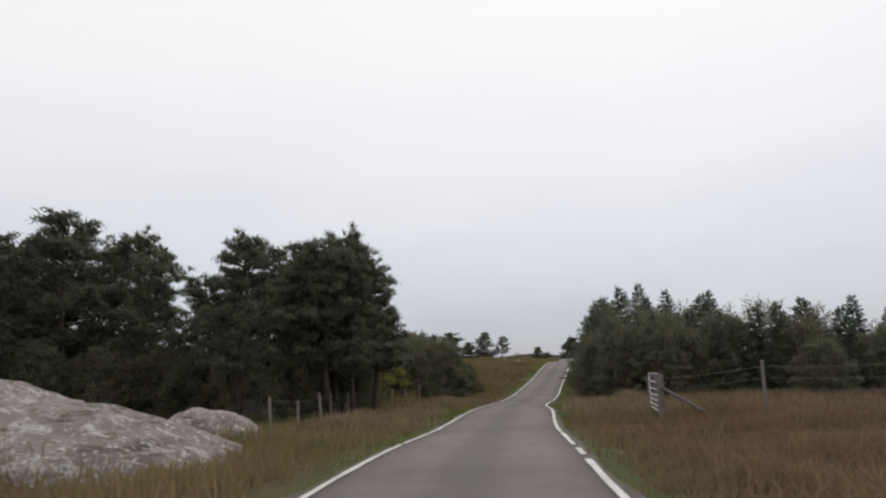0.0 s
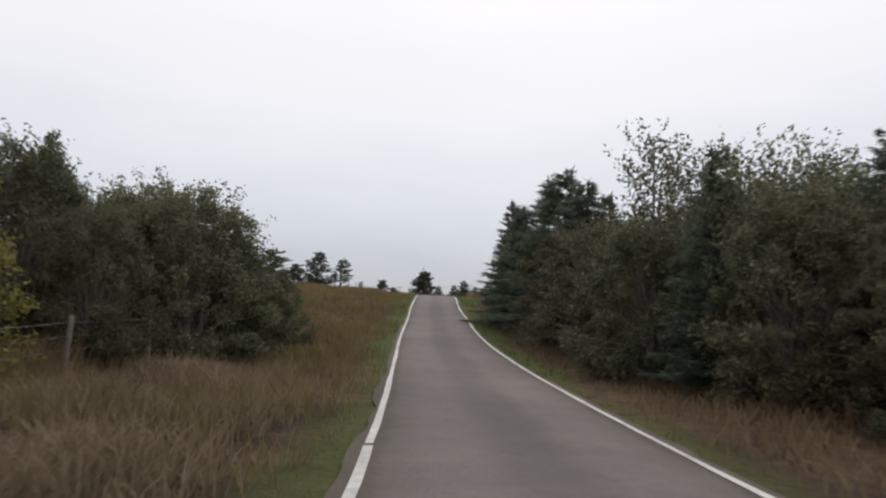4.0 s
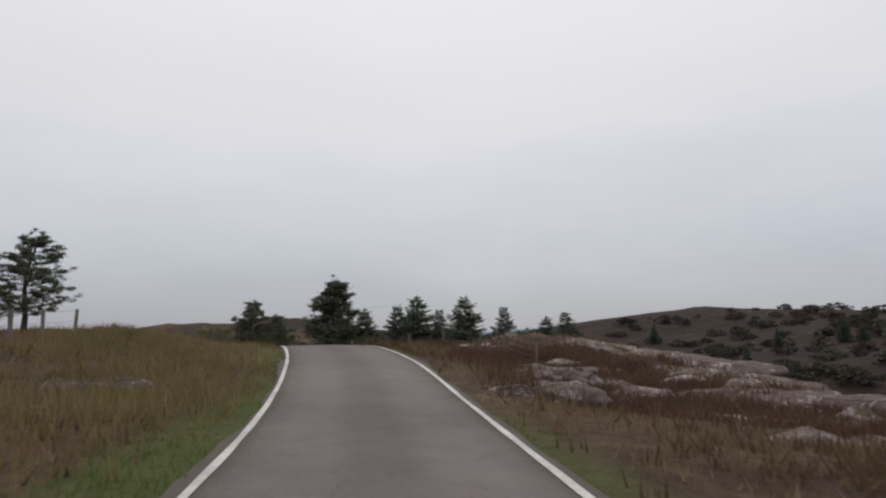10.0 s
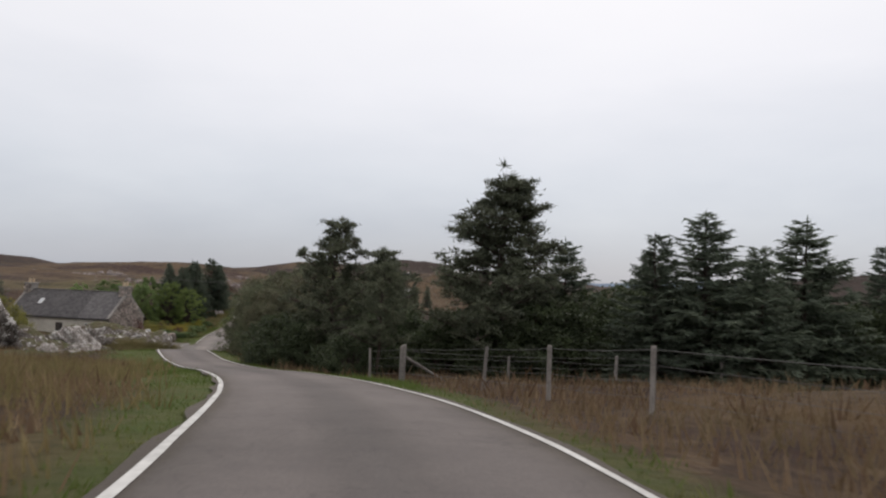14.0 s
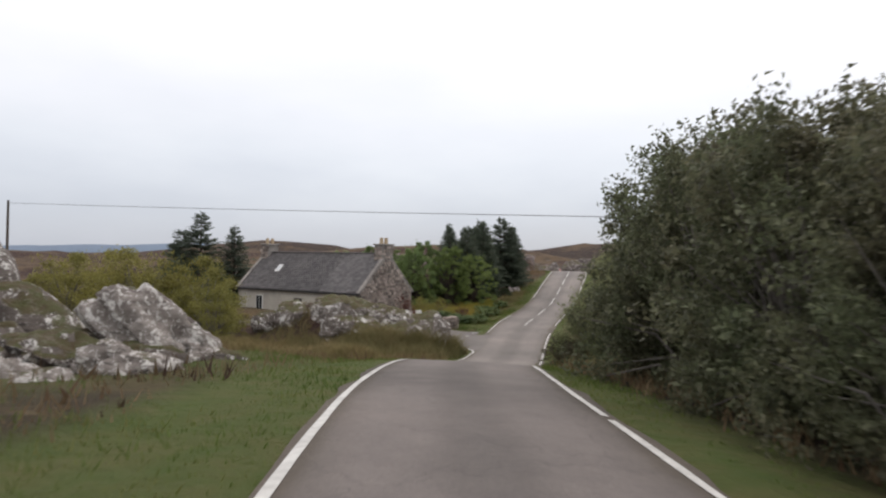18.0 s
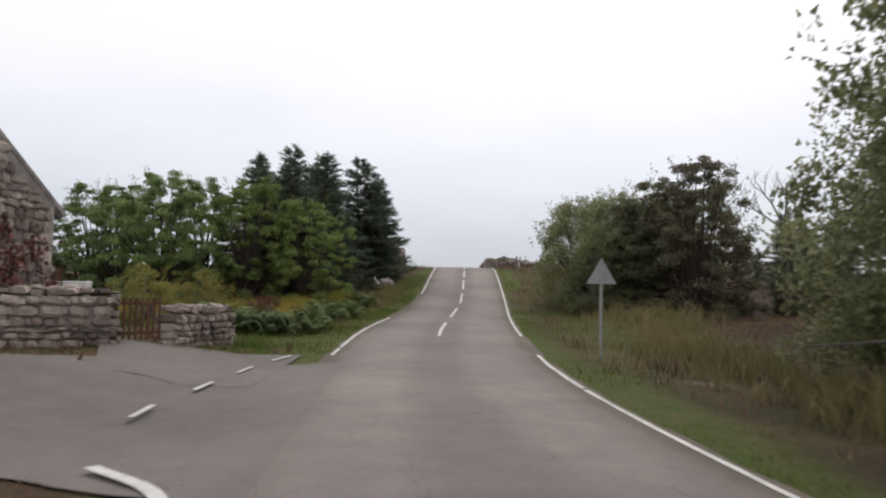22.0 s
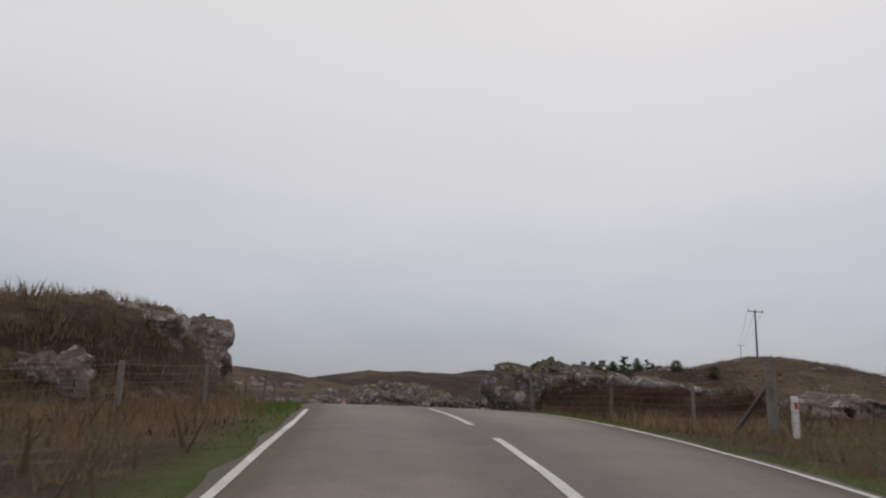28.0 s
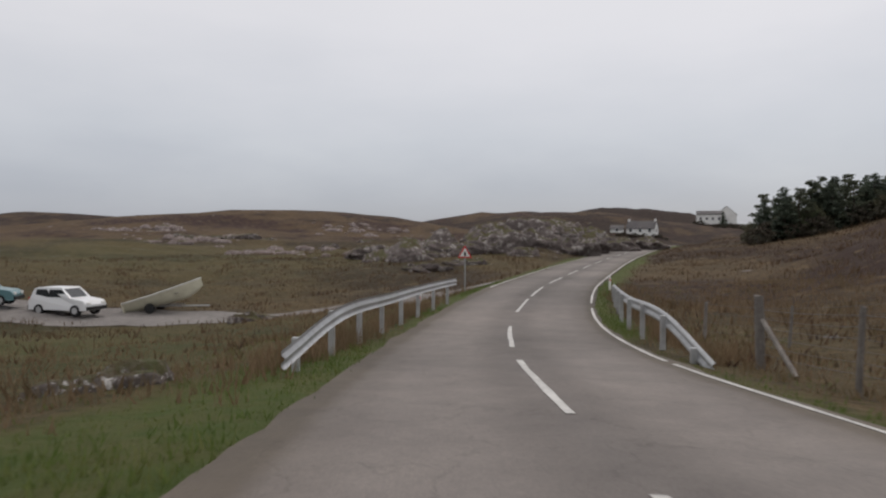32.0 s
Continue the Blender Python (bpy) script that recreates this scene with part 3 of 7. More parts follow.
def spruce(seed, h=8.0, r=2.3, fine=1.0):
    rng = np.random.RandomState(seed)
    lean = rng.normal(size=2) * 0.02
    paths = [[(lean[0] * z, lean[1] * z, z) for z in np.linspace(-0.3, h, 8)]]
    rad = [np.linspace(0.13, 0.015, 8) * h / 8]
    base, tip, wid = [], [], []
    z = 0.05 * h
    while z < h * 0.985:
        k = z / h
        for j in range(int(12 - 4 * k)):
            an = rng.uniform(0, 2 * np.pi)
            ln = r * (1 - k) ** 0.8 * rng.uniform(0.4, 1.1) * (0.75 if k < 0.1 else 1) + 0.14
            s = np.linspace(0, 1, 7)
            rise = (0.52 * k - 0.17) * ln
            zb = min(z + rng.uniform(-0.26, 0.26), h * 0.98)
            pts = np.stack([np.cos(an) * ln * s, np.sin(an) * ln * s, zb + rise * s - 0.20 * ln * s**1.2 + 0.20 * ln * s**3], 1)
            if ln > 0.7 and j % 2 == 0:
                paths.append(pts[::2])
                rad.append(np.linspace(0.028, 0.006, 4))
            m = int((10 + 26 * ln) * fine)
            q = rng.uniform(0.12, 1, m) ** 0.8
            b0 = np.stack([np.interp(q, s, pts[:, i]) for i in range(3)], 1)
            out = np.array([np.cos(an), np.sin(an), 0])
            side = np.array([-np.sin(an), np.cos(an), 0]) * np.where(rng.rand(m) < 0.5, -1, 1)[:, None]
            d = unit(out * 0.75 + side * rng.uniform(0.2, 1.1, m)[:, None] + np.array([0, 0, -0.15]) + rng.normal(size=(m, 3)) * 0.34)
            le = rng.uniform(0.13, 0.36, m) * (0.6 + 0.4 * min(ln, 1.6))
            base.append(b0)
            tip.append(b0 + d * le[:, None])
            wid.append(le * 0.30 / fine)
        z += 0.155 + 0.06 * (1 - k)
    # leading shoot
    top = np.repeat([[lean[0] * h, lean[1] * h, h]], 14, 0) - np.array([0, 0, 1]) * np.linspace(0, 0.8, 14)[:, None]
    base.append(top)
    tip.append(top + unit(rng.normal(size=(14, 3)) + np.array([0, 0, 1.2])) * 0.28)
    wid.append(np.full(14, 0.06))
    return tree_thing("spruce_tree", tubes(paths, rad), M_BARK, blades(np.concatenate(base), np.concatenate(tip), np.concatenate(wid), rng), M_SPRUCE)


def pine(seed, h=8.0, r=2.4, low=0.22, dense=1.0, lean=0.05, cone=0.0):
    rng = np.random.RandomState(seed)
    bend = rng.normal(size=2) * lean
    tz = np.linspace(-0.3, h * 0.97, 9)
    trunk = np.stack([bend[0] * tz + 0.12 * np.sin(tz), bend[1] * tz + 0.1 * np.cos(tz * 0.8), tz], 1)
    paths, rad = [trunk], [np.linspace(0.17, 0.03, 9) * h / 8]
    base, tip = [], []
    limbs = int(30 * dense)
    for i in range(limbs):
        k = low + (1 - low) * (i + rng.rand()) / limbs
        z0 = k * h * 0.95
        root = np.array([np.interp(z0, tz, trunk[:, j]) for j in range(3)])
        an = i * 2.4 + rng.uniform(-0.6, 0.6)
        kk = (k - low) / (1 - low)
        ln = r * ((1.0 - 0.72 * kk**1.6) * (1 - cone) + cone * (1.02 - 0.92 * kk)) * rng.uniform(0.55 + 0.2 * cone, 1.1)
        s = np.linspace(0, 1, 5)
        lift = rng.uniform(0.12, 0.5)
        pts = root + np.stack([np.cos(an) * ln * s, np.sin(an) * ln * s, ln * lift * s**1.5], 1)
        paths.append(pts)
        rad.append(np.linspace(0.06, 0.02, 5) * (0.5 + 0.5 * ln / r))
        for q in np.r_[rng.uniform(0.35, 1, int(6 + 4.6 * ln)), 1.0]:
            fork = np.array([np.interp(q, s, pts[:, j]) for j in range(3)])
            c = fork + np.clip(rng.normal(size=3), -1.4, 1.4) * np.array([0.34, 0.34, 0.16]) * (0.4 + 0.3 * ln) + np.array([0, 0, 0.1])
            if dense > 0.5:
                paths.append(np.stack([fork, (fork + c) / 2 - np.array([0, 0, 0.03]), c]))
                rad.append(np.array([0.02, 0.014, 0.008]))
            n = 40
            d = unit(rng.normal(size=(n, 3)) + np.array([np.cos(an) * 0.3, np.sin(an) * 0.3, 0.5]))
            b0 = c + rng.normal(size=(n, 3)) * np.array([0.10, 0.10, 0.06])
            base.append(b0)
            tip.append(b0 + d * rng.uniform(0.12, 0.24, n)[:, None])
    for _ in range(9):
        c = trunk[-1] + rng.normal(size=3) * np.array([0.25, 0.25, 0.3])
        d = unit(rng.normal(size=(24, 3)) + np.array([0, 0, 0.8]))
        base.append(np.repeat([c], 24, 0))
        tip.append(c + d * rng.uniform(0.22, 0.42, 24)[:, None])
    base, tip = np.concatenate(base), np.concatenate(tip)
    return tree_thing("pine_tree", tubes(paths, rad), M_BARK, blades(base, tip, np.full(len(base), 0.052 if dense > 0.5 else 0.11), rng), M_PINE)


def broadleaf(seed, name, h, r, mat, bark, low=0.1, clumps=90, per=46, size=0.15, spiky=0.25, up=0.3, tight=1.0):
    rng = np.random.RandomState(seed)
    paths, rad, at = [], [], []
    stems = 5
    if r < 1:
        paths.append(np.stack([[0, 0, -0.2], [0.03, 0, h * 0.3], [-0.02, 0.03, h * 0.6], [0, 0, h * 0.95]]))
        rad.append(np.array([0.06, 0.05, 0.035, 0.012]))
    for i in range(clumps):
        an = rng.uniform(0, 2 * np.pi)
        k = rng.uniform(0, 1) ** 1.15
        zc = h * (low + (0.96 - low) * k)
        prof = np.sin(np.pi * min(1, 0.34 + 0.60 * k)) ** 0.65
        rr = r * prof * (rng.uniform(0.25, 1.0) ** 0.45) * (1 + 0.22 * np.sin(3 * an + seed) + 0.15 * np.sin(5 * an + k * 7))
        c = np.array([np.cos(an) * rr, np.sin(an) * rr, zc * (1 + 0.06 * np.sin(4 * an + seed))])
        cs = rng.uniform(0.28, 0.55) * (0.6 + 0.14 * r) * tight
        n = int(per * rng.uniform(0.6, 1.3))
        at.append(c + unit(rng.normal(size=(n, 3))) * (rng.rand(n, 1) ** 0.4) * cs * np.array([1, 1, 0.8 if tight >= 1 else 0.55]))
        if i % 3 == 0:
            st = i % stems * 2 * np.pi / stems
            if r < 1:
                root = np.array([0, 0, c[2] * 0.62 - 0.1])
                mid = (root + c) / 2 + np.array([0, 0, 0.05])
            else:
                root = np.array([np.cos(st) * 0.12 * r, np.sin(st) * 0.12 * r, -0.2])
                mid = root * 0.4 + c * 0.45 + np.array([0, 0, 0.12 * h])
            paths.append(np.stack([root, (root + mid) / 2 + rng.normal(size=3) * 0.05, mid, c]))
            rad.append(np.array([0.05, 0.04, 0.025, 0.008]) * (0.5 + h / 8))
    for _ in range(int(clumps * spiky)):
        an, k = rng.uniform(0, 2 * np.pi), rng.uniform(0.55, 1)
        rr = r * np.sin(np.pi * min(1, 0.22 + 0.72 * k)) ** 0.7 * rng.uniform(0.5, 1.05)
        c = np.array([np.cos(an) * rr, np.sin(an) * rr, h * (low + (0.96 - low) * k)])
        d = unit(np.array([np.cos(an) * 0.5, np.sin(an) * 0.5, 1.0]) + rng.normal(size=3) * 0.25)
        ln = rng.uniform(0.4, 0.95) * (0.5 + 0.1 * h)
        q = rng.rand(20, 1)
        at.append(c + d * q * ln + rng.normal(size=(20, 3)) * 0.07)
    at = np.concatenate(at)
    at[:, 2] = np.maximum(at[:, 2], 0.05)
    return tree_thing(name, tubes(paths, rad, 5), bark, leaves(at, size, rng, 0.55, up), mat)


def place(proto, x, y, h=1.0, turn=None, sink=0.08, wide=1.0, label="", category="", group=""):
    """A copy on the land, scaled."""
    turn = (x * 37 + y * 53) % 360 if turn is None else turn
    ob = copy_thing(proto, pose(x, y, float(ground_z(x, y)) - sink, 0, 0, turn))
    ob.scale = (h * wide, h * wide, h)
    if label:
        tagged(ob, label, category, group)
    return ob


def proto_done(*obs):
    """Move prototypes away from the scene's collection by deleting them after copying."""
    for ob in obs:
        for o in (*ob.children_recursive, ob):
            bpy.data.objects.remove(o)


SPRUCES = [spruce(1, fine=2.1), spruce(2, 8, 2.0, 2.1), spruce(3, 8, 2.7, 2.1)]
FIRS = [spruce(6, 8, 3.3, 1.2), spruce(7, 8, 2.9, 1.2)]
PINES = [pine(11), pine(12, 8, 2.1, 0.3), pine(13, 8, 2.9, 0.1, 1.5), pine(14, 8, 2.2, 0.26, 1.1)]
FAR_SPRUCES = [spruce(4, 8, 2.3, 0.35), spruce(5, 8, 2.7, 0.35)]
FAR_PINES = [pine(16, 8, 2.7, 0.02, 0.5, 0.03, 0.6), pine(17, 8, 2.5, 0.02, 0.5, 0.03, 0.6)]
BIG_PINE = pine(15, 8, 2.9, 0.05, 2.4, 0.005, 0.65)
SCRUB = [broadleaf(81, 'scrub', 3, 2.4, M_SCRUB, M_BARK_GREY, 0.02, 50, 34, 0.34, 0.1, 0.2), broadleaf(82, 'scrub', 3, 2.0, M_SCRUB, M_BARK_GREY, 0.02, 46, 34, 0.34, 0.3, 0.2)]
BUSHES = [broadleaf(21, "bush", 5, 2.1, M_HEDGE, M_BARK_GREY, 0.04, 230, 130, 0.10, 0.4), broadleaf(22, "bush", 5, 2.4, M_HEDGE, M_BARK_GREY, 0.04, 240, 130, 0.10, 0.4)]
GREENS = [broadleaf(31, "broadleaf_tree", 6, 2.5, M_LEAF, M_BARK, 0.12, 190, 190, 0.10, 0.15, 0.3, 0.8), broadleaf(32, "broadleaf_tree", 6, 2.2, M_LEAF, M_BARK, 0.08, 180, 190, 0.10, 0.15, 0.3, 0.8)]
PALES = [broadleaf(34, 'broadleaf_tree', 6, 2.6, M_LEAF_PALE, M_BARK, 0.06, 190, 190, 0.10, 0.2, 0.3, 0.8)]
SAPLINGS = [broadleaf(35, 'sapling', 6, 0.85, M_HEDGE, M_BARK_GREY, 0.06, 46, 50, 0.10, 1.6, 0.6), broadleaf(36, 'sapling', 6, 0.7, M_HEDGE, M_BARK_GREY, 0.08, 40, 50, 0.10, 2.0, 0.6)]
DARKS = [broadleaf(37, 'broadleaf_tree', 6, 2.3, M_HEDGE, M_BARK, 0.03, 210, 160, 0.10, 0.3, 0.3, 0.85)]
WILLOWS = [broadleaf(41, "willow_bush", 6, 2.9, M_WILLOW, M_BARK_GREY, 0.10, 250, 130, 0.10, 1.0, 0.8), broadleaf(42, "willow_bush", 6, 2.5, M_WILLOW, M_BARK_GREY, 0.06, 230, 130, 0.10, 1.0, 0.8)]
LIMES = [broadleaf(51, "lime_green_bush", 3, 1.8, M_LIME, M_BARK_GREY, 0.05, 110, 90, 0.09)]
RUSSETS = [broadleaf(61, "russet_shrub", 2, 1.2, M_RUSSET, M_BARK_GREY, 0.05, 60, 40, 0.10)]
RHODO = [broadleaf(71, "rhododendron_bush", 3, 2.0, M_EVERGREEN, M_BARK, 0.02, 190, 110, 0.11, 0.15, 0.1)]


def plant(protos, unit_h, spots, label, category, group, wide=1.0):
    for i, (x, y, h) in enumerate(spots):
        place(protos[i % len(protos)], x, y, h / unit_h, wide=wide * (0.92 + 0.16 * ((i * 7) % 5) / 4), label=label, category=category, group=group)


# first stretch: pines to one side, thicket to the other
plant(PINES[:3], 8, [(-18, 30, 8.4), (-20.5, 26, 7.8), (-8.6, 34, 8.3), (-10.5, 37, 7.4), (-7.6, 29, 6.6), (-11.5, 30, 6.2), (-14, 40, 6.2), (-22, 33, 7.5), (-9.5, 40, 7.0), (-8.0, 36.5, 7.4), (-25, 29, 7.6), (-21.5, 34, 10.2), (-19.6, 36, 9.4), (-24.2, 34.5, 9.4), (-23, 31, 9.0)], "dark green pine with dense low branches behind the fence", "tree", "roadside pines", 1.3)
plant(PINES[3:], 8, [(-15, 31, 7.6), (-17.3, 34, 9.2), (-11.5, 34, 8.4), (-8.8, 25.4, 7.0), (-5.7, 33.2, 7.8), (-4.8, 32.2, 7.2), (-6.3, 30.2, 7.8), (-6.0, 28.4, 7.2), (-6.6, 32.4, 8.7), (-7.4, 34.0, 8.2), (-5.5, 29.8, 6.6)], "thin open pine with bare grey limbs", "tree", "roadside pines")
plant(BUSHES, 5, [(-17, 33, 3.2), (-13, 33, 3.0), (-20, 30, 3.4), (-9, 31, 3.0), (-7, 34, 2.6), (-10, 35, 3.2), (-12, 37, 3.4), (-15.5, 36, 3.6), (-8, 38, 3.4), (-23, 37, 3.5), (-18, 41, 3.6), (-7.6, 28.2, 2.6), (-8.6, 30.4, 3.0), (-7.2, 31.8, 2.8), (-9.6, 27.6, 2.8), (-11.4, 28.6, 3.0), (-6.9, 33.6, 2.8), (-6.6, 36, 2.6), (-13.5, 29.6, 3.0), (-15.6, 28.6, 3.0), (-17.8, 27.6, 3.2), (-8.4, 25.6, 2.2), (-21, 24.6, 3.2), (-23.6, 26.5, 3.4)], "dark tangled undergrowth beneath the pines", "bush", "undergrowth", 1.15)
plant(SPRUCES[1:2], 8, [(-4.4, 54, 4.7), (-10, 61, 6.6)], "small dark spruce beside the pines", "tree", "spruces")
plant(BUSHES, 5, [(-6.2, 48.5, 4.5), (-4.6, 53, 4.4), (-9.5, 47.5, 4.6), (-7.8, 53, 4.8), (-5.4, 58.5, 4.2), (-9.6, 57.5, 4.8), (-13, 52, 4.8), (-5.0, 50.8, 3.8), (-6.6, 56, 4.0), (-3.1, 50.8, 4.2), (-2.2, 52.6, 3.3), (-1.3, 54, 2.4)], "dull green broadleaf tree behind the wire fence", "tree", "roadside broadleaf trees")
plant(BUSHES, 5, [(-4.2, 47, 3.0), (-3.2, 54.5, 2.9), (-3.4, 58.5, 2.4), (-11.5, 43.5, 3.6)], "dull green bush on the rough bank", "bush", "bank bushes")
plant(LIMES, 3, [(-6.4, 44.5, 3.2), (-8.6, 46, 3.7), (-10.8, 46.5, 3.8)], "pale yellow-green bush at the wood's edge", "bush", "yellow-green bushes")
plant(BUSHES, 5, [(x, y, h * 0.81) for x, y, h in ((8.6, 43.4, 4.7), (11.4, 41.8, 5.2), (8.2, 48.2, 4.8), (11.8, 47, 6.2), (9.2, 53, 5.4), (13, 52, 7.0), (10, 58, 5.6), (15.2, 45, 5.6), (17, 50, 6.6), (14.5, 57.5, 6.6), (19.5, 44, 5.2), (21.5, 49, 6.0), (24, 42.5, 5.0), (27, 47, 5.6), (18, 38.5, 3.8), (13.5, 62, 6.0), (31, 44, 5.4), (35, 48, 5.6))], "tall tangled hedge bush with dull green leaves", "bush", "roadside thicket", 1.12)
plant(SPRUCES, 8, [(8.2, 45.2, 5.2), (10.4, 43.2, 5.2), (12.8, 43.4, 5.3), (16.5, 43, 5.4), (19, 46, 5.8), (22, 44, 5.5), (26, 46, 5.6), (30, 45, 5.4), (13.6, 41.6, 4.6), (10.8, 68, 5.8), (12.2, 74.6, 7.0), (14.9, 74.9, 8.4), (14.2, 79.2, 7.2), (17.4, 77, 8.8), (20.5, 65.8, 7.4), (16.4, 69.5, 7.2), (23, 71, 7.6), (26, 58, 7), (21, 80, 8), (31, 60, 7), (37, 58, 6.6)], "dark green spruce with drooping branches to the ground", "tree", "roadside spruces", 1.1)
plant(SPRUCES[::-1], 8, [(10.4, 60.4, 7.2), (9.8, 56.4, 6.2), (10.0, 64.6, 6.0)], "broad dark spruce at the end of the thicket", "tree", "roadside spruces", 1.55)
plant(DARKS, 6, [(8.5, 40.4, 4.0), (9.6, 39.4, 4.3)], "tall leafy tree at the end of the hedge", "tree", "hedge trees", 0.8)
plant(SAPLINGS, 6, [(9.0, 49.6, 6.4), (10.8, 50.2, 6.3), (12.6, 46, 5.3), (17.6, 46, 5.7), (8.4, 44.5, 5.0), (15.0, 44, 5.2), (21, 45, 5.4), (14, 49, 6.0), (19.5, 47.5, 5.8), (10.6, 45.4, 5.3)], "thin open sapling rising above the hedge", "tree", "hedge trees", 1.2)
# moor stretch
plant(PINES[2:3] + PINES[:1], 8, [(0.6, 127, 5.2), (3.6, 126, 4.0), (-5.4, 133, 6.6), (-8.6, 130, 6.4), (-2.2, 130, 4.4), (-12, 127, 6.2), (-15.5, 131, 6.0), (-19, 127, 5.6)], "wind-shaped pine standing on the moor", "tree", "moor pines", 1.5)
plant(SCRUB, 3, [(-5, 132, 2.2), (-8, 130.5, 2.2), (-11, 128.5, 2.4), (-14, 130, 2.4), (-2.5, 130.5, 1.8), (0.5, 128, 1.8), (-17, 129, 2.2)], "dark low scrub under the moor pines", "bush", "pine scrub", 1.3)
plant([BIG_PINE], 8, [(20.4, 160.7, 8.3)], "large bushy dark pine behind the fence", "tree", "roadside conifers", 1.5)
plant(PINES[2:3], 8, [(13.1, 166.2, 7.1), (15.8, 168, 6.0)], "pine with flat open branches above the bushes", "tree", "roadside conifers", 1.2)
plant(PINES[3:], 8, [(15.2, 160, 4.7)], "slender young pine beside the fence", "tree", "roadside conifers")
plant(FIRS, 8, [(23.5, 162, 6.2), (25.3, 156.5, 5.6), (27.1, 156.5, 6.6), (29.2, 156.4, 5.4), (32.2, 158.3, 6.8), (36.5, 159.1, 6.0), (40, 157, 5.0), (44, 161, 6), (34, 165, 5.5), (29, 166, 6)], "young green spruce with an open pointed top", "tree", "roadside conifers", 1.25)
plant(RHODO, 3, [(12.2, 165, 2.2), (10.6, 167.6, 2.6), (14.2, 160.5, 1.8), (12.6, 170, 2.6), (16, 164, 2.6), (18, 161.5, 2.4), (22, 159, 3.0), (26, 159.5, 3.2), (31, 161, 3.5), (37, 162, 3.5), (19.5, 166, 3.0), (15.5, 170, 3.4), (20, 158.5, 2.3), (24, 161.5, 3.8), (28.5, 159.5, 3.5), (33.5, 161, 3.8), (35, 158.5, 3.2), (39.5, 160, 3.8), (42, 159, 3.5), (45, 163, 4.1), (22, 164.5, 4.3), (27, 163.5, 4.1), (31.5, 164.5, 4.1)], "dense dark rhododendron bush beside the road", "bush", "rhododendrons", 1.15)
plant(BUSHES, 5, [(8.4, 176.2, 3.4), (9.8, 178.6, 4.0), (8.0, 180.2, 4.5), (11.8, 176.6, 4.2), (10.4, 182.8, 5.4), (7.3, 184.4, 5.2), (13.8, 180, 5.4), (8.6, 187.4, 6.0), (7.1, 187.2, 5.8), (15.6, 176, 4.4), (16.4, 184, 5.8)], "tall dark hedge bush crowding the road", "bush", "crossroads hedge", 1.08)
plant(DARKS, 6, [(8.0, 193.0, 7.4), (10.6, 193.4, 7.6), (9.2, 190.6, 6.0)], "tall dark broadleaf tree leaning over the verge", "tree", "crossroads trees")
plant(WILLOWS, 6, [(5.4, 206.4, 5.6), (8.4, 208, 6.0), (3.6, 208.4, 4.6), (11.4, 206.6, 5.6), (6.4, 211, 5.7), (14.4, 209, 5.6), (6.8, 220.5, 9.2), (8.8, 222, 10.2), (6.2, 222.5, 6.8), (8.4, 218.4, 6.8), (10.4, 219.4, 9.0), (7.6, 224.6, 8.2), (10.6, 224, 8.6), (9.4, 226, 6.4)], "grey-green willow bush with pale upright shoots", "bush", "roadside willows")
plant(DARKS, 6, [(5.6, 247.6, 7.0), (7.4, 245.6, 7.8), (9.0, 249.4, 6.6), (4.6, 249, 6.0), (12.5, 246, 3.6), (15, 248, 3.0)], "dark broadleaf tree behind the road sign", "tree", "sign trees")
plant(WILLOWS, 6, [(2.3, 250.2, 6.2), (4.4, 251, 6.6), (7, 252, 6.2), (3.0, 247.6, 4.8)], "pale green willow bush on the bank", "bush", "roadside willows")
# by the house
plant(GREENS, 6, [(-22.4, 246, 6.2), (-18.9, 243.6, 6.5), (-25.5, 249, 6.4), (-20, 251, 6.9), (-29, 247, 5.9)], "leafy green tree in the cottage garden", "tree", "garden trees")
plant(PALES, 6, [(-15.6, 246.8, 6.6), (-12.9, 247.8, 5.8), (-18.4, 243.6, 3.8)], "yellow-green leafy tree in the cottage garden", "tree", "garden trees")
plant(SPRUCES, 8, [(-14.2, 249.6, 9.0), (-13.5, 255.4, 9.2), (-12.6, 262.4, 9.5), (-11.6, 265, 8.2), (-12.4, 268, 8.0), (-15.4, 253.4, 8.6), (-14.6, 258.6, 9.2), (-17, 252, 8.6), (-15.6, 263, 8.6), (-15.2, 257.6, 8.5), (-18.4, 257, 9)], "tall dark spruce at the edge of the garden", "tree", "garden spruces", 1.3)
plant(SPRUCES[:2], 8, [(-39.5, 234, 10.2), (-36.6, 236, 8.6), (-42.6, 235, 8.4), (-47, 240, 6.5)], "dark spruce behind the cottage", "tree", "cottage spruces", 1.5)
plant(LIMES, 3, [(-21.6, 209, 4.2), (-24, 211.5, 5.0), (-26.8, 209, 5.4), (-30, 211, 5.2), (-34.5, 211, 4.8), (-19.6, 207, 3.2), (-38, 215, 4.6), (-13.4, 235.5, 1.8), (-14.6, 233.4, 2.0)], "yellow-green bush in rough ground", "bush", "yellow-green bushes")
plant(RUSSETS, 2, [(-13.6, 225.3, 2.6), (-14.3, 224.6, 2.9)], "russet-leaved shrub against the stone gable", "bush", "russet shrubs", 0.75)
plant(RHODO, 3, [(-13.6, 251.6, 1.7), (-12.2, 254.4, 1.4), (-15.2, 250, 1.8), (-17.5, 248.5, 1.8), (-10.9, 256.6, 1.0), (-20, 246.8, 1.8)], "dark undergrowth beneath the garden trees", "bush", "garden undergrowth", 1.2)
plant(RUSSETS, 2, [(-10.9, 235.4, 1.0), (-11.6, 236.2, 0.9)], "rust-coloured weeds beside the bracken", "bush", "russet shrubs")
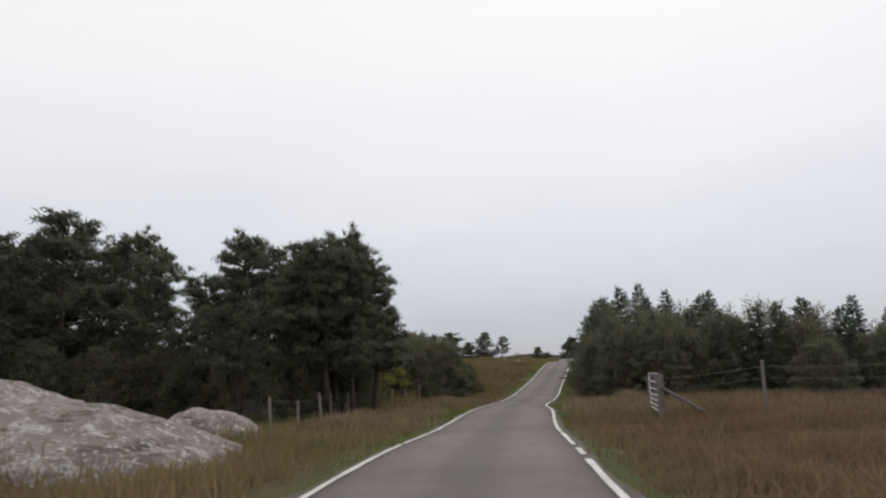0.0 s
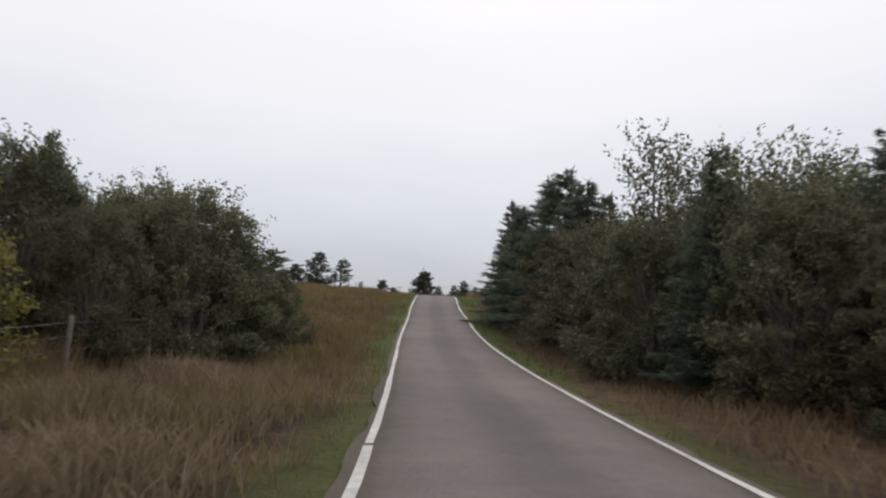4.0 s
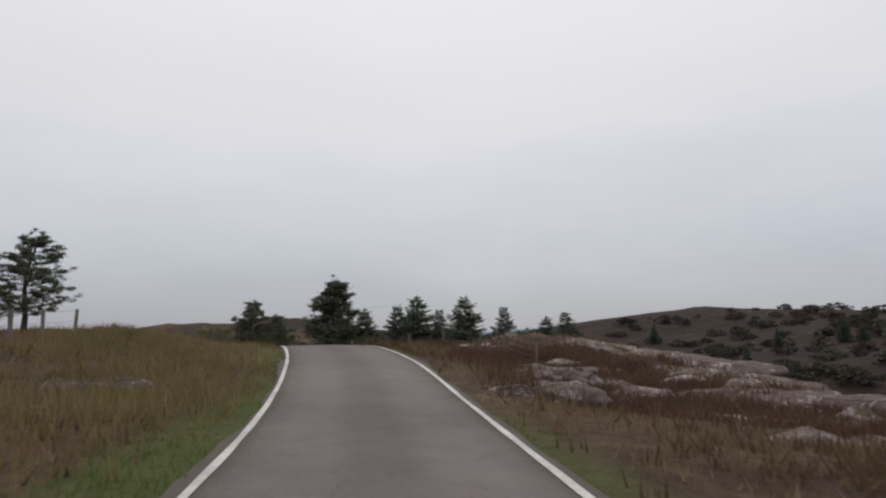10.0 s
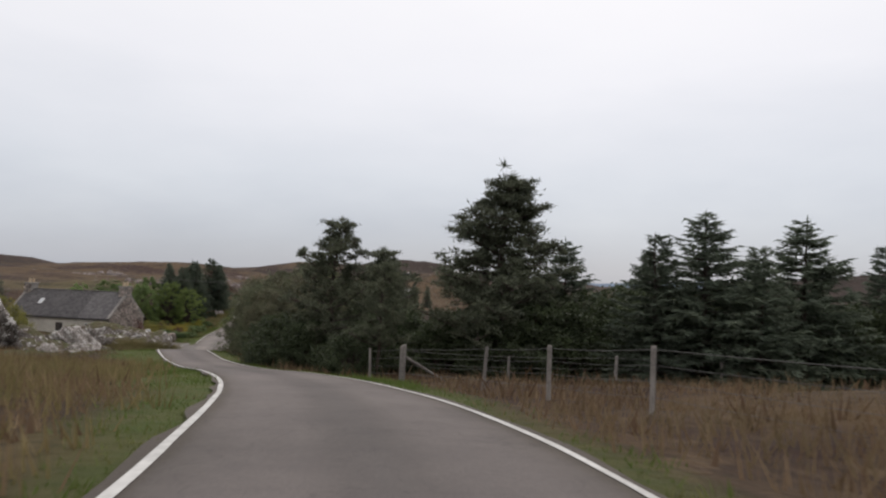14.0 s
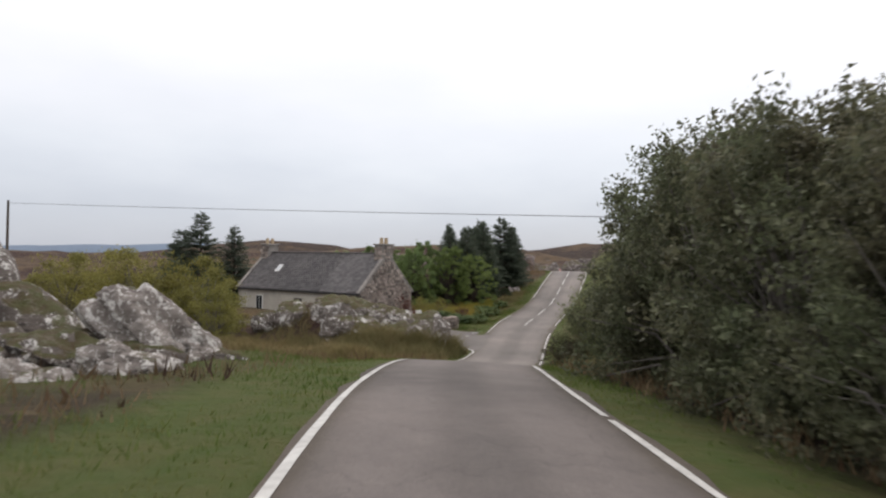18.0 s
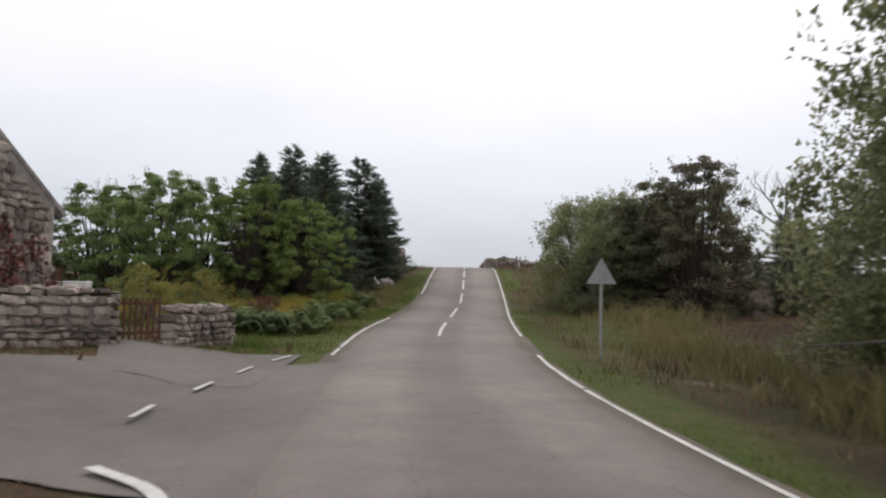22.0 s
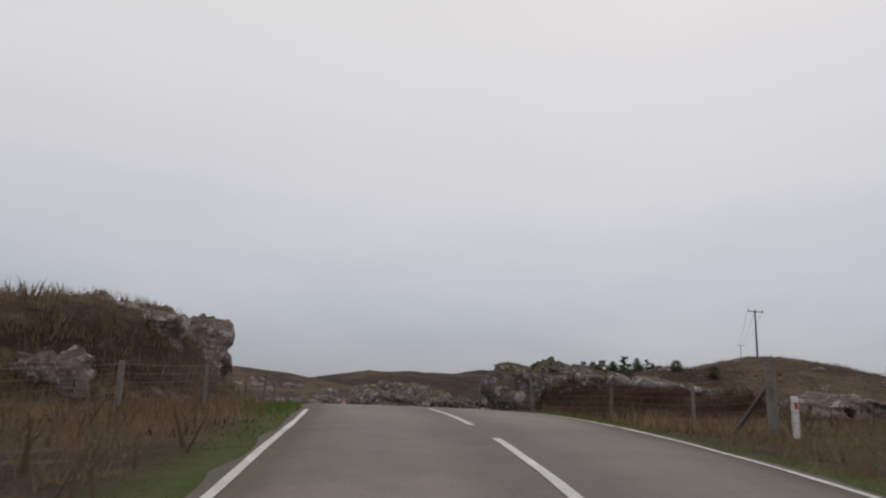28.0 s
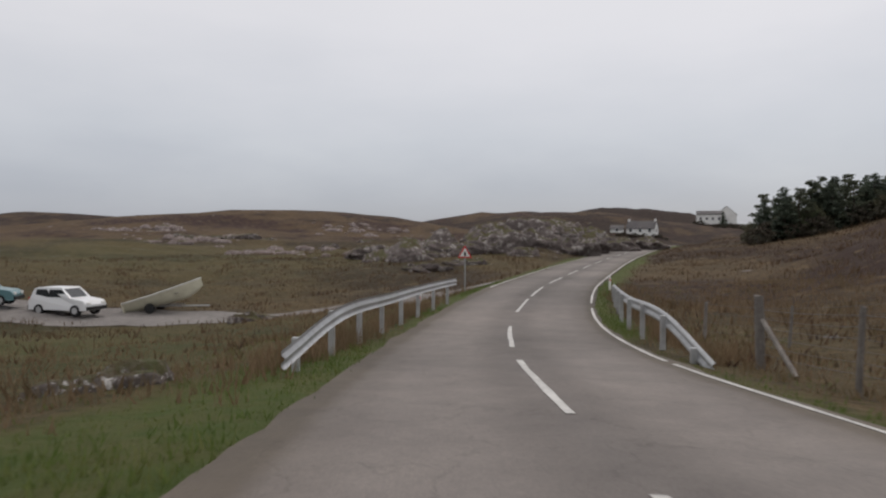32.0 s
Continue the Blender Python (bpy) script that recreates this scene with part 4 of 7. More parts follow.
plant(SPRUCES[:1], 8, [(18.6, 262.5, 5.4), (20.4, 264, 5.0), (22.6, 263, 5.6)], "small dark spruce behind the dead tree", "tree", "shed spruces", 1.3)


def bare_tree(x, y, h):
    """Dead tree: a trunk that forks into bare limbs and fine twigs."""
    rng = np.random.RandomState(5)
    paths, rad = [np.array([(0, 0, -0.3), (0.1, 0, h * 0.2), (0.0, 0.05, h * 0.46)])], [np.array([0.2, 0.16, 0.12])]

    def limb(p, d, ln, r, depth):
        pts = [p]
        for _ in range(4):
            d = unit(d + rng.normal(size=3) * 0.16 + np.array([0, 0, 0.06]))
            pts.append(pts[-1] + d * ln / 4)
        paths.append(np.array(pts))
        rad.append(np.linspace(r, r * 0.5, 5))
        if depth:
            for i in range(5):
                limb(pts[2 + i % 3], unit(d + rng.normal(size=3) * 0.55), ln * rng.uniform(0.35, 0.6), r * 0.45, depth - 1)

    for d in ((-0.5, 0.1, 1.0), (0.4, -0.1, 1.0), (0.9, 0.2, 0.7), (-0.9, 0.0, 0.6)):
        limb(paths[0][-1] - np.array([0, 0, rng.uniform(0, 0.7)]), unit(np.array(d)), h * 0.30, 0.085, 2)
    ob = new("bare_tree")
    ob.matrix_basis = pose(x, y, float(ground_z(x, y)))
    child("trunk", mesh_np("trunk", *tubes(paths[:1], rad[:1], 8), [M_BARK_GREY], smooth=True), ob)
    child("crown", mesh_np("crown", *tubes(paths[1:], rad[1:], 5), [M_BARK_GREY], smooth=True), ob, "bare grey limbs and twigs")
    tagged(ob, "dead grey tree with bare forked limbs", "tree")


bare_tree(18.5, 262.4, 10.5)
plant(DARKS, 6, [(1.6, 207.6, 1.7), (2.3, 206.4, 1.5), (2.9, 209.4, 2.0)], "low dark bush on the junction's grass corner", "bush", "junction bushes", 1.7)
# far end
HILLTOP = [(15.4 + 0.6 * i, 389 + 3.2 * math.sin(i * 2.3)) for i in range(34)]
plant([FAR_SPRUCES[0], FAR_PINES[0], FAR_SPRUCES[1], FAR_PINES[1]], 8, [(x, y, max(1.8, (float(np.interp(x, [15, 19, 28, 36], [4.0, 5.6, 7.2, 6.8])) - float(ground_z(x, y))) * (1 + 0.14 * math.sin(i * 1.9)))) for i, (x, y) in enumerate(HILLTOP)], "dark conifer in a small hilltop plantation", "tree", "hilltop conifers", 1.5)
plant(BUSHES, 5, [(17, 388, 2.6), (19.5, 386, 3.0), (22.5, 388, 2.6), (15, 391, 2.2), (26, 384, 2.4), (12, 330, 1.6), (14, 340, 1.0), (17, 338, 1.1), (20, 341, 1.1), (16, 345, 1.0), (23, 339, 1.2), (13, 348, 1.0), (19, 350, 1.0)], "dark bush on the heather slope", "bush", "slope bushes", 1.3)
plant(SCRUB, 3, [(14 + 1.7 * i, 385.5 + 1.6 * math.sin(i * 1.7), 1.9 + 0.4 * math.sin(i * 2.1)) for i in range(13)], "dark thicket at the foot of the hilltop pines", "bush", "hilltop thicket", 1.2)
plant(SCRUB, 3, [(30 + 2.3 * i, 631 + 2 * math.sin(i * 1.9), 1.5 + 0.5 * math.sin(i * 2.7)) for i in range(10)] + [(80 + 3.1 * i, 702 + 3 * math.sin(i * 1.3), 2.0 + 0.6 * math.sin(i * 2.1)) for i in range(10)], "dark garden hedge in front of the white houses", "bush", "far hedges", 1.3)
plant(SPRUCES[1:2], 8, [(94.6, 703, 9.0)], "dark spruce beside the white house", "tree", "far spruces", 1.2)
plant(SPRUCES[:1], 8, [(24, 300, 5.2), (27, 299, 5.8), (21.5, 298, 4.6), (30, 298, 5.6), (14.4, 286, 2.6)], "small dark spruce behind the arched shed", "tree", "shed spruces")
rw = random.Random(9)
plant(FAR_SPRUCES, 8, [(rw.uniform(48, 112), rw.uniform(148, 205), rw.uniform(2.5, 4.0)) for _ in range(12)], "distant dark conifer below the hill", "tree", "distant conifers", 1.3)
plant(SCRUB, 3, [(rw.uniform(48, 150), rw.uniform(146, 226), rw.uniform(0.5, 1.3)) for _ in range(290)], "low dark scrub below the heather hill", "bush", "moor scrub", 1.9)
proto_done(BIG_PINE, *SAPLINGS, *DARKS, *PALES, *FIRS, *FAR_SPRUCES, *FAR_PINES, *SCRUB, *SPRUCES, *PINES, *BUSHES, *GREENS, *WILLOWS, *LIMES, *RUSSETS, *RHODO)


# ---- rocks
def rock_material(name, a, b, lichen, green=0.5, speck=0.60):
    """Gneiss with banding, dark cracks, irregular pale lichen, and moss on what faces up."""
    m = material(name, a, 0.92, vary=b, scale=2.2, bump=0.0)
    t = m.node_tree
    p = t.nodes["Principled BSDF"]
    col = p.inputs["Base Color"].links[0].from_socket
    geo = t.nodes.new("ShaderNodeNewGeometry")
    pos = geo.outputs["Position"]

    def nz(scale, detail=8.0, dist=0.0, rough=0.7):
        n = node(t, "ShaderNodeTexNoise", Scale=scale, Detail=detail, Roughness=rough, Distortion=dist)
        t.links.new(pos, n.inputs[0])
        return n.outputs[0]

    def band(src, lo, hi):
        n = node(t, "ShaderNodeMapRange")
        n.inputs[1].default_value, n.inputs[2].default_value = lo, hi
        t.links.new(src, n.inputs[0])
        return n.outputs[0]

    def math2(op, x, y):
        n = node(t, "ShaderNodeMath")
        n.operation = op
        for i, v in ((0, x), (1, y)):
            if isinstance(v, float):
                n.inputs[i].default_value = v
            else:
                t.links.new(v, n.inputs[i])
        return n.outputs[0]

    def mix(fac, x, y):
        n = t.nodes.new("ShaderNodeMix")
        n.data_type = "RGBA"
        t.links.new(fac, n.inputs[0])
        t.links.new(x, n.inputs[6])
        if isinstance(y, tuple):
            n.inputs[7].default_value = (*y, 1)
        else:
            t.links.new(y, n.inputs[7])
        return n.outputs[2]

    st = node(t, "ShaderNodeMapping", Scale=(0.5, 0.5, 5.0), Rotation=(0.25, 0.2, 0))
    t.links.new(pos, st.inputs[0])
    lay = node(t, "ShaderNodeTexNoise", Scale=1.3, Detail=7.0, Roughness=0.7)
    t.links.new(st.outputs[0], lay.inputs[0])
    col = mix(band(lay.outputs[0], 0.54, 0.66), col, tuple(c * 0.42 for c in b))
    col = mix(math2("MULTIPLY", band(nz(1.5, 9.0, 0.6), 0.545, 0.575), band(nz(12.0), 0.40, 0.50)), col, lichen)
    col = mix(math2("MULTIPLY", band(nz(8.0, 6.0, 0.5), speck, speck + 0.05), 0.85), col, tuple(c * 1.15 for c in lichen))
    sep_ = t.nodes.new("ShaderNodeSeparateXYZ")
    t.links.new(geo.outputs["Normal"], sep_.inputs[0])
    up = math2("ADD", sep_.outputs[2], math2("MULTIPLY", nz(0.8, 7.0), 1.3))
    moss = mix(band(nz(3.0), 0.4, 0.6), node_rgb(t, (0.070, 0.076, 0.024)), (0.080, 0.058, 0.030))
    col = mix(math2("MULTIPLY", band(up, 1.75 - green * 0.45, 1.85 - green * 0.45), 0.92), col, moss)
    t.links.new(col, p.inputs["Base Color"])
    bh = math2("ADD", math2("MULTIPLY", lay.outputs[0], 1.4), nz(7.0, 8.0))
    bp = node(t, "ShaderNodeBump", Strength=1.0, Distance=0.09)
    t.links.new(bh, bp.inputs["Height"])
    t.links.new(bp.outputs[0], p.inputs["Normal"])
    return m


def node_rgb(t, c):
    n = t.nodes.new("ShaderNodeRGB")
    n.outputs[0].default_value = (*c, 1)
    return n.outputs[0]


M_ROCK = rock_material("grey_gneiss", (0.235, 0.205, 0.192), (0.125, 0.108, 0.100), (0.42, 0.40, 0.375), 0.6, 0.57)
M_ROCK_PINK = rock_material("pinkish_gneiss", (0.240, 0.192, 0.178), (0.140, 0.108, 0.099), (0.38, 0.34, 0.325), 0.4, 0.58)
M_SLAB = rock_material("bare_pink_slab", (0.205, 0.155, 0.145), (0.125, 0.092, 0.086), (0.36, 0.325, 0.305), 0.25, 0.60)
M_ROCK_MOSS = rock_material("mossy_gneiss", (0.185, 0.158, 0.142), (0.105, 0.088, 0.078), (0.66, 0.64, 0.61), 0.95, 0.57)
M_ROCK_DARK = rock_material("dark_gneiss", (0.165, 0.138, 0.130), (0.092, 0.074, 0.070), (0.36, 0.335, 0.315), 0.75, 0.60)
M_ROCK_PALE = rock_material("pale_gneiss", (0.295, 0.258, 0.242), (0.195, 0.165, 0.155), (0.46, 0.44, 0.415), 0.15, 0.56)
M_ROCK_STREAK = rock_material("streaked_gneiss", (0.36, 0.325, 0.30), (0.19, 0.16, 0.145), (0.62, 0.60, 0.57), 0.35, 0.54)
M_STONE = material("wall_stone", (0.40, 0.345, 0.305), 0.9, vary=(0.22, 0.180, 0.160), scale=5, bump=0.7, bump_scale=18, objrand=0.5)


def noise3(v, scale, seed):
    return np.array([noise.fractal(Vector(p) / scale + Vector((seed * 7.3, seed * 3.1, 0)), 0.9, 2.0, 4) for p in v])


def rock(x, y, top, sx, sy, sz, seed, mat=None, turn=0.0, label="", group="", rough=0.28, name="rock", soft=False, tilt=0.0):
    """An outcrop broken along joint planes and tilted bedding, sunk in the land; top is its highest point."""
    big = max(sx, sy)
    rng = np.random.RandomState(seed)
    bm = bmesh.new()
    bmesh.ops.create_icosphere(bm, subdivisions=5 if big > 1.7 else 4 if big > 0.6 else 3, radius=1.0)
    me = bpy.data.meshes.new(name)
    bm.to_mesh(me)
    bm.free()
    v = np.empty(len(me.vertices) * 3, np.float32)
    me.vertices.foreach_get("co", v)
    d = v.reshape(-1, 3).astype(float)
    # cut by joint planes
    pl = unit(rng.normal(size=(16, 3)) + np.array([0, 0, 0.15]))
    reach = rng.uniform(0.84, 1.1, 16) if soft else rng.uniform(0.62, 1.0, 16)
    dot = d @ pl.T
    r = np.minimum(np.where(dot > 0.05, reach / np.maximum(dot, 0.05), 9).min(1), 1.18)
    r = r * (1 + 0.5 * rough * noise3(d, 0.8, seed))
    v = d * r[:, None] * np.array([sx, sy, sz])
    # bedding ledges
    st = 0.30 + 0.05 * (seed % 4)
    h = v[:, 2] + 0.22 * v[:, 0] + 0.12 * v[:, 1] + 0.12 * noise3(v, 1.6, seed + 9)
    q = h / st
    ledge = st * (np.floor(q) + np.clip((q - np.floor(q)) * 2.4 - 0.7, 0, 1)) - h
    v[:, 2] += (0.16 if soft else 0.55) * ledge
    v[:, :2] += d[:, :2] * ((0.02 if soft else 0.10) * np.sin(np.floor(q) * 2.7 + seed))[:, None] * min(1.4, big)
    # clefts and grain
    n2 = noise3(v, 0.9, seed + 20)
    v += d * ((-0.07 if soft else -0.22) * np.clip(0.12 - np.abs(n2), 0, 1) / 0.12 * min(1.3, 0.5 + big / 3))[:, None]
    v += d * (0.05 * noise3(v, 0.28, seed + 40))[:, None]
    v[:, 2] -= v[:, 2].max()
    me.vertices.foreach_set("co", v.astype(np.float32).ravel())
    me.materials.append(mat or M_ROCK)
    me.polygons.foreach_set("use_smooth", np.ones(len(me.polygons), bool))
    me.update()
    ob = new(name, me)
    ob.matrix_basis = pose(x, y, top, 0, tilt, turn)
    tagged(ob, label or "weathered grey rock outcrop with pale lichen", "rock", group or "rock outcrops")
    return ob


# x, y, top, half-sizes, turn
ROCKS_SOFT = [
    (28.6, 128, -9, 5.4, 1.6, 0.9, 80), (28.9, 122.4, -9, 5.4, 1.8, 0.9, 98), (27.2, 116.6, -9, 5.4, 1.9, 0.9, 105), (24.6, 111.0, -9, 5.0, 1.8, 0.9, 112), (20.0, 111.2, -9, 2.6, 0.9, 0.6, 20), (22.4, 107.2, -9, 3.0, 1.2, 0.7, 115), (22.6, 114.6, -9, 2.4, 0.8, 0.6, 100), (20.6, 108.6, -9, 2.6, 0.9, 0.6, 110), (23.4, 110.2, -9, 2.6, 0.8, 0.6, 105), (18.2, 110.6, -9, 1.8, 0.7, 0.5, 100), 
    (17.6, 91.5, 3.6, 2.6, 3.0, 1.2, 20),
]
ROCKS = [
    (15.0, 93.6, 3.05, 1.3, 1.2, 0.7, 0), (18.4, 87.4, 3.3, 2.0, 2.2, 1.0, 70),
    (9.0, 110, 3.10, 2.0, 0.7, 0.5, 10), (5.6, 108, 2.9, 1.4, 0.6, 0.4, 0), (16.6, 108, 2.8, 1.5, 0.5, 0.4, 0), (19.6, 112.6, 3.0, 1.2, 0.6, 0.4, 10), (23.4, 118, 2.6, 1.0, 0.5, 0.4, 0),
]
ROCKS_HOUSE = [
    (-8.2, 182.0, 0.5, 1.6, 1.8, 1.6, 60), (-4.4, 181.4, -0.55, 1.2, 0.9, 0.6, 10), (-5.8, 180.8, -0.35, 1.0, 0.8, 0.6, 40), (-3.2, 182.4, -0.95, 0.9, 0.6, 0.5, 20), (-7.0, 180.4, -0.2, 0.7, 0.6, 0.4, 0), (-12.6, 177.2, 0.3, 2.0, 1.4, 1.2, 0),
    (-12.2, 209.6, -1.15, 2.1, 1.7, 1.9, 0), (-9.5, 210.2, -1.6, 2.2, 1.8, 2.0, 25), (-7.4, 210.8, -2.0, 1.7, 1.4, 1.8, 60), (-10.6, 208.2, -2.3, 1.3, 0.9, 1.0, 10), (-8.3, 208.8, -2.5, 1.2, 0.9, 1.0, 40), (-15.4, 209.4, -1.5, 1.5, 1.2, 1.2, 30), (-16.8, 208.6, -2.2, 0.9, 0.8, 0.8, 50), (-11.4, 207.2, -2.2, 0.9, 0.8, 0.9, 20), (-8.2, 212.3, -2.4, 1.0, 1.0, 1.5, 10),
]
ROCKS_SPRUCE = [(-11.5, 258.4, -2.6, 0.45, 0.4, 0.5, 0), (-10.9, 258.6, -2.4, 0.5, 0.4, 0.6, 30), (-10.3, 259.2, -2.3, 0.5, 0.45, 0.7, 10), (-10.9, 259.6, -2.15, 0.55, 0.5, 0.7, 50), (-10.6, 257.8, -2.75, 0.35, 0.3, 0.35, 20), (-11.2, 257.6, -2.85, 0.3, 0.28, 0.3, 70), (-10.0, 260.2, -2.15, 0.45, 0.4, 0.6, 35), (-9.9, 258.4, -2.75, 0.3, 0.26, 0.3, 0), (-11.8, 257.8, -2.8, 0.35, 0.3, 0.4, 15)]
ROCKS_END = [
    (-14.5, 294.4, 2.6, 1.5, 2.0, 2.6, 8), (-14.2, 292.6, 1.7, 1.2, 1.2, 2.0, 40), (-13.6, 293.0, 0.2, 0.9, 1.1, 1.0, 20), (-16.6, 292.2, 2.85, 1.7, 1.8, 1.7, 30), (-14.4, 290.2, 1.2, 1.0, 0.9, 1.3, 30), (-15.0, 287.0, 0.75, 0.9, 0.8, 1.0, 10), (-15.6, 293.4, 2.6, 1.7, 2.0, 1.6, 0),
    (-0.3, 311.6, -0.4, 1.8, 1.4, 1.1, 0), (-1.3, 314.4, -1.2, 1.3, 1.0, 1.1, 0), (9.6, 301.5, 0.5, 1.6, 1.4, 1.0, 0), (12.4, 303, 0.8, 2.0, 1.5, 1.2, 30), (15.2, 304, 0.9, 1.8, 1.4, 1.2, 10),
]
ROCKS_CREST = [
    (3.4, 266, -1.7, 0.9, 0.8, 0.6, 0), (5.0, 267.6, -1.4, 1.2, 0.9, 0.7, 40), (6.8, 270, -1.0, 1.6, 1.0, 0.8, 0), (2.6, 272.6, -0.7, 1.2, 0.8, 0.5, 20), (9.6, 274.5, -0.3, 2.2, 1.4, 1.0, 10), (12.8, 279.5, 0.2, 2.4, 1.6, 1.0, 0), (8.2, 281, 0.2, 2.0, 1.6, 0.9, 50), (16.5, 281, 0.3, 2.4, 1.6, 1.0, 0), 
]
ROCKS_BAY = [
    (-24.5, 379, -0.2, 5.0, 3.8, 3.6, 0), (-19.5, 384, 1.1, 5.4, 4.0, 3.8, 30), (-14.6, 387, 1.9, 5.4, 4.2, 4.0, 60), (-9.8, 391, 2.4, 5.2, 4.4, 4.2, 0), (-5.4, 396, 2.5, 4.6, 4.2, 4.2, 20), (-20, 371.5, -2.3, 3.0, 1.8, 1.2, 0), (-16, 374, -1.9, 3.0, 1.6, 1.2, 15), (-26, 345.4, -4.3, 1.6, 0.8, 0.8, 0), (-11, 383, -1.0, 2.6, 2.0, 1.6, 0),
    (-28, 386, -0.8, 3.4, 2.4, 2.0, 40), (-2.5, 402, 1.6, 3.2, 3.0, 2.6, 0), (-66, 440, 0.9, 5.5, 3.4, 2.4, 0), (-60, 437, 0.1, 4.2, 3.0, 2.2, 20), (-73, 443, 0.5, 4.4, 3.0, 2.2, 40), (-38, 432, -0.4, 3.6, 2.6, 1.8, 10), (-33, 436, 0.3, 3.8, 2.8, 2.2, 30), (-44, 425, -1.0, 2.8, 1.8, 1.6, 0), (-84, 452, 1.0, 4, 2.6, 1.8, 10), (-27, 396, -0.6, 3.0, 2.2, 1.8, 15), (2.5, 412, 0.2, 3.4, 2.6, 2.2, 20), (8, 420, 0.4, 3.4, 2.6, 2.2, 60),
]
for rows, mat, k, lab in ((ROCKS_SOFT, M_SLAB, 0, "smooth ice-worn whaleback rock with pale lichen"), (ROCKS, M_ROCK_PINK, 11, "low pinkish-grey rock slab among heather"), (ROCKS_HOUSE, M_ROCK_MOSS, 18, "craggy mossy rock with white lichen patches"), (ROCKS_SPRUCE, M_ROCK_PALE, 33, "pale broken rock under the spruces"), (ROCKS_END, M_ROCK_PINK, 38, "layered grey rock face above the verge"), (ROCKS_CREST, M_ROCK_PINK, 50, "broken grey stones in the rough grass"), (ROCKS_BAY, M_ROCK_DARK, 58, "weathered grey rock outcrop on the moor")):
    for x, y, top, sx, sy, sz, turn in rows:
        k += 1
        top = max(top, float(ground_z(x, y)) + (0.24 if top < -8 else 0.25))
        rock(x, y, top, sx, sy, sz, k, mat, turn, lab, soft=rows in (ROCKS_SOFT, ROCKS_HOUSE), rough=0.45 if rows is ROCKS_BAY else 0.28)
rock(-6.7, 12.0, 0.92, 3.2, 2.4, 0.9, 63, M_ROCK_PALE, 4, "smooth pale tail of the whaleback rock", soft=True, rough=0.10, tilt=11)
rock(-9.6, 12.6, 1.6, 4.6, 3.4, 1.5, 61, M_ROCK_PALE, 6, "smooth pale whaleback rock beside the road", soft=True, rough=0.10, tilt=9)
rock(-6.6, 18.0, 0.55, 1.3, 0.8, 0.55, 62, M_ROCK_PALE, -8, "small pale rock in the grass", soft=True, rough=0.2, tilt=12)
for i, (x, y, up, sx, sy, sz) in enumerate(((27.6, 136.2, 0.35, 1.6, 0.8, 0.5), (30.0, 137.6, 0.75, 2.0, 1.2, 0.9), (32.4, 138.8, 1.15, 1.8, 1.3, 1.1), (34.6, 140.6, 1.5, 2.0, 1.4, 1.3), (29.0, 135.0, 0.3, 1.2, 0.7, 0.5), (21.2, 129.2, 0.22, 1.3, 0.5, 0.4), (22.8, 130.4, 0.18, 0.8, 0.4, 0.3), (24.6, 132.4, 0.25, 1.0, 0.5, 0.4))):
    rock(x, y, float(ground_z(x, y)) + up, sx, sy, sz, 140 + i, M_ROCK_PALE if i > 4 else M_ROCK_PINK, 20 + 25 * (i % 3), "broken pinkish rock on the bank by the fence", rough=0.4)
rock(-9.3, 180.4, 1.7, 1.9, 1.9, 2.6, 64, M_ROCK_MOSS, 30, "lichened rock shoulder below the knoll", rough=0.4, tilt=10)
rock(-11.8, 181.0, 3.0, 3.6, 3.2, 3.9, 6, M_ROCK_MOSS, 10, "high rock knoll with white lichen beside the road", soft=True)
rock(-3.5, 182.4, -0.05, 1.8, 1.6, 1.2, 90, M_ROCK_STREAK, 12, "tilted rock slab with white lichen in the turf", tilt=30)
rock(-3.2, 179.8, -0.45, 1.0, 0.8, 0.5, 88, M_ROCK_STREAK, 25, "low lichened rock slab in the turf", tilt=14)
rock(-2.7, 178.0, -0.6, 0.9, 0.7, 0.5, 86, M_ROCK_STREAK, 60, "low lichened rock slab in the turf", tilt=16)
rock(-4.2, 178.3, -0.4, 1.2, 0.9, 0.6, 87, M_ROCK_STREAK, 15, "low lichened rock slab in the turf", tilt=18)
rock(-5.6, 178.8, -0.3, 1.1, 0.8, 0.6, 85, M_ROCK_MOSS, -10, "low lichened rock slab in the turf", tilt=12)
rock(-4.9, 180.2, -0.3, 1.1, 0.9, 0.6, 89, M_ROCK_MOSS, 40, "low lichened rock slab in the turf", tilt=14)
rock(-1.2, 298.5, 1.75, 1.6, 2.2, 2.6, 91, M_ROCK_DARK, -36, "steep grey rock peak at the end of the ridge", rough=0.4, tilt=12)
for i, (x, y, top, sx, sy) in enumerate(((0.3, 297.8, 1.35, 1.2, 0.8), (1.5, 296.9, 1.0, 1.0, 0.6), (2.6, 295.9, 0.7, 1.1, 0.6), (3.7, 294.8, 0.4, 0.9, 0.5), (1.4, 299.6, 1.2, 1.3, 0.9), (0.0, 296.2, 0.55, 0.8, 0.5), (2.8, 298.4, 0.9, 1.2, 0.7))):
    rock(x, y, max(top, float(ground_z(x, y)) + 0.15), sx, sy, 0.5, 93 + i, M_ROCK_MOSS, -36 + 17 * (i % 3), "flat rock slab with white lichen on the ridge", soft=i % 2 == 0)
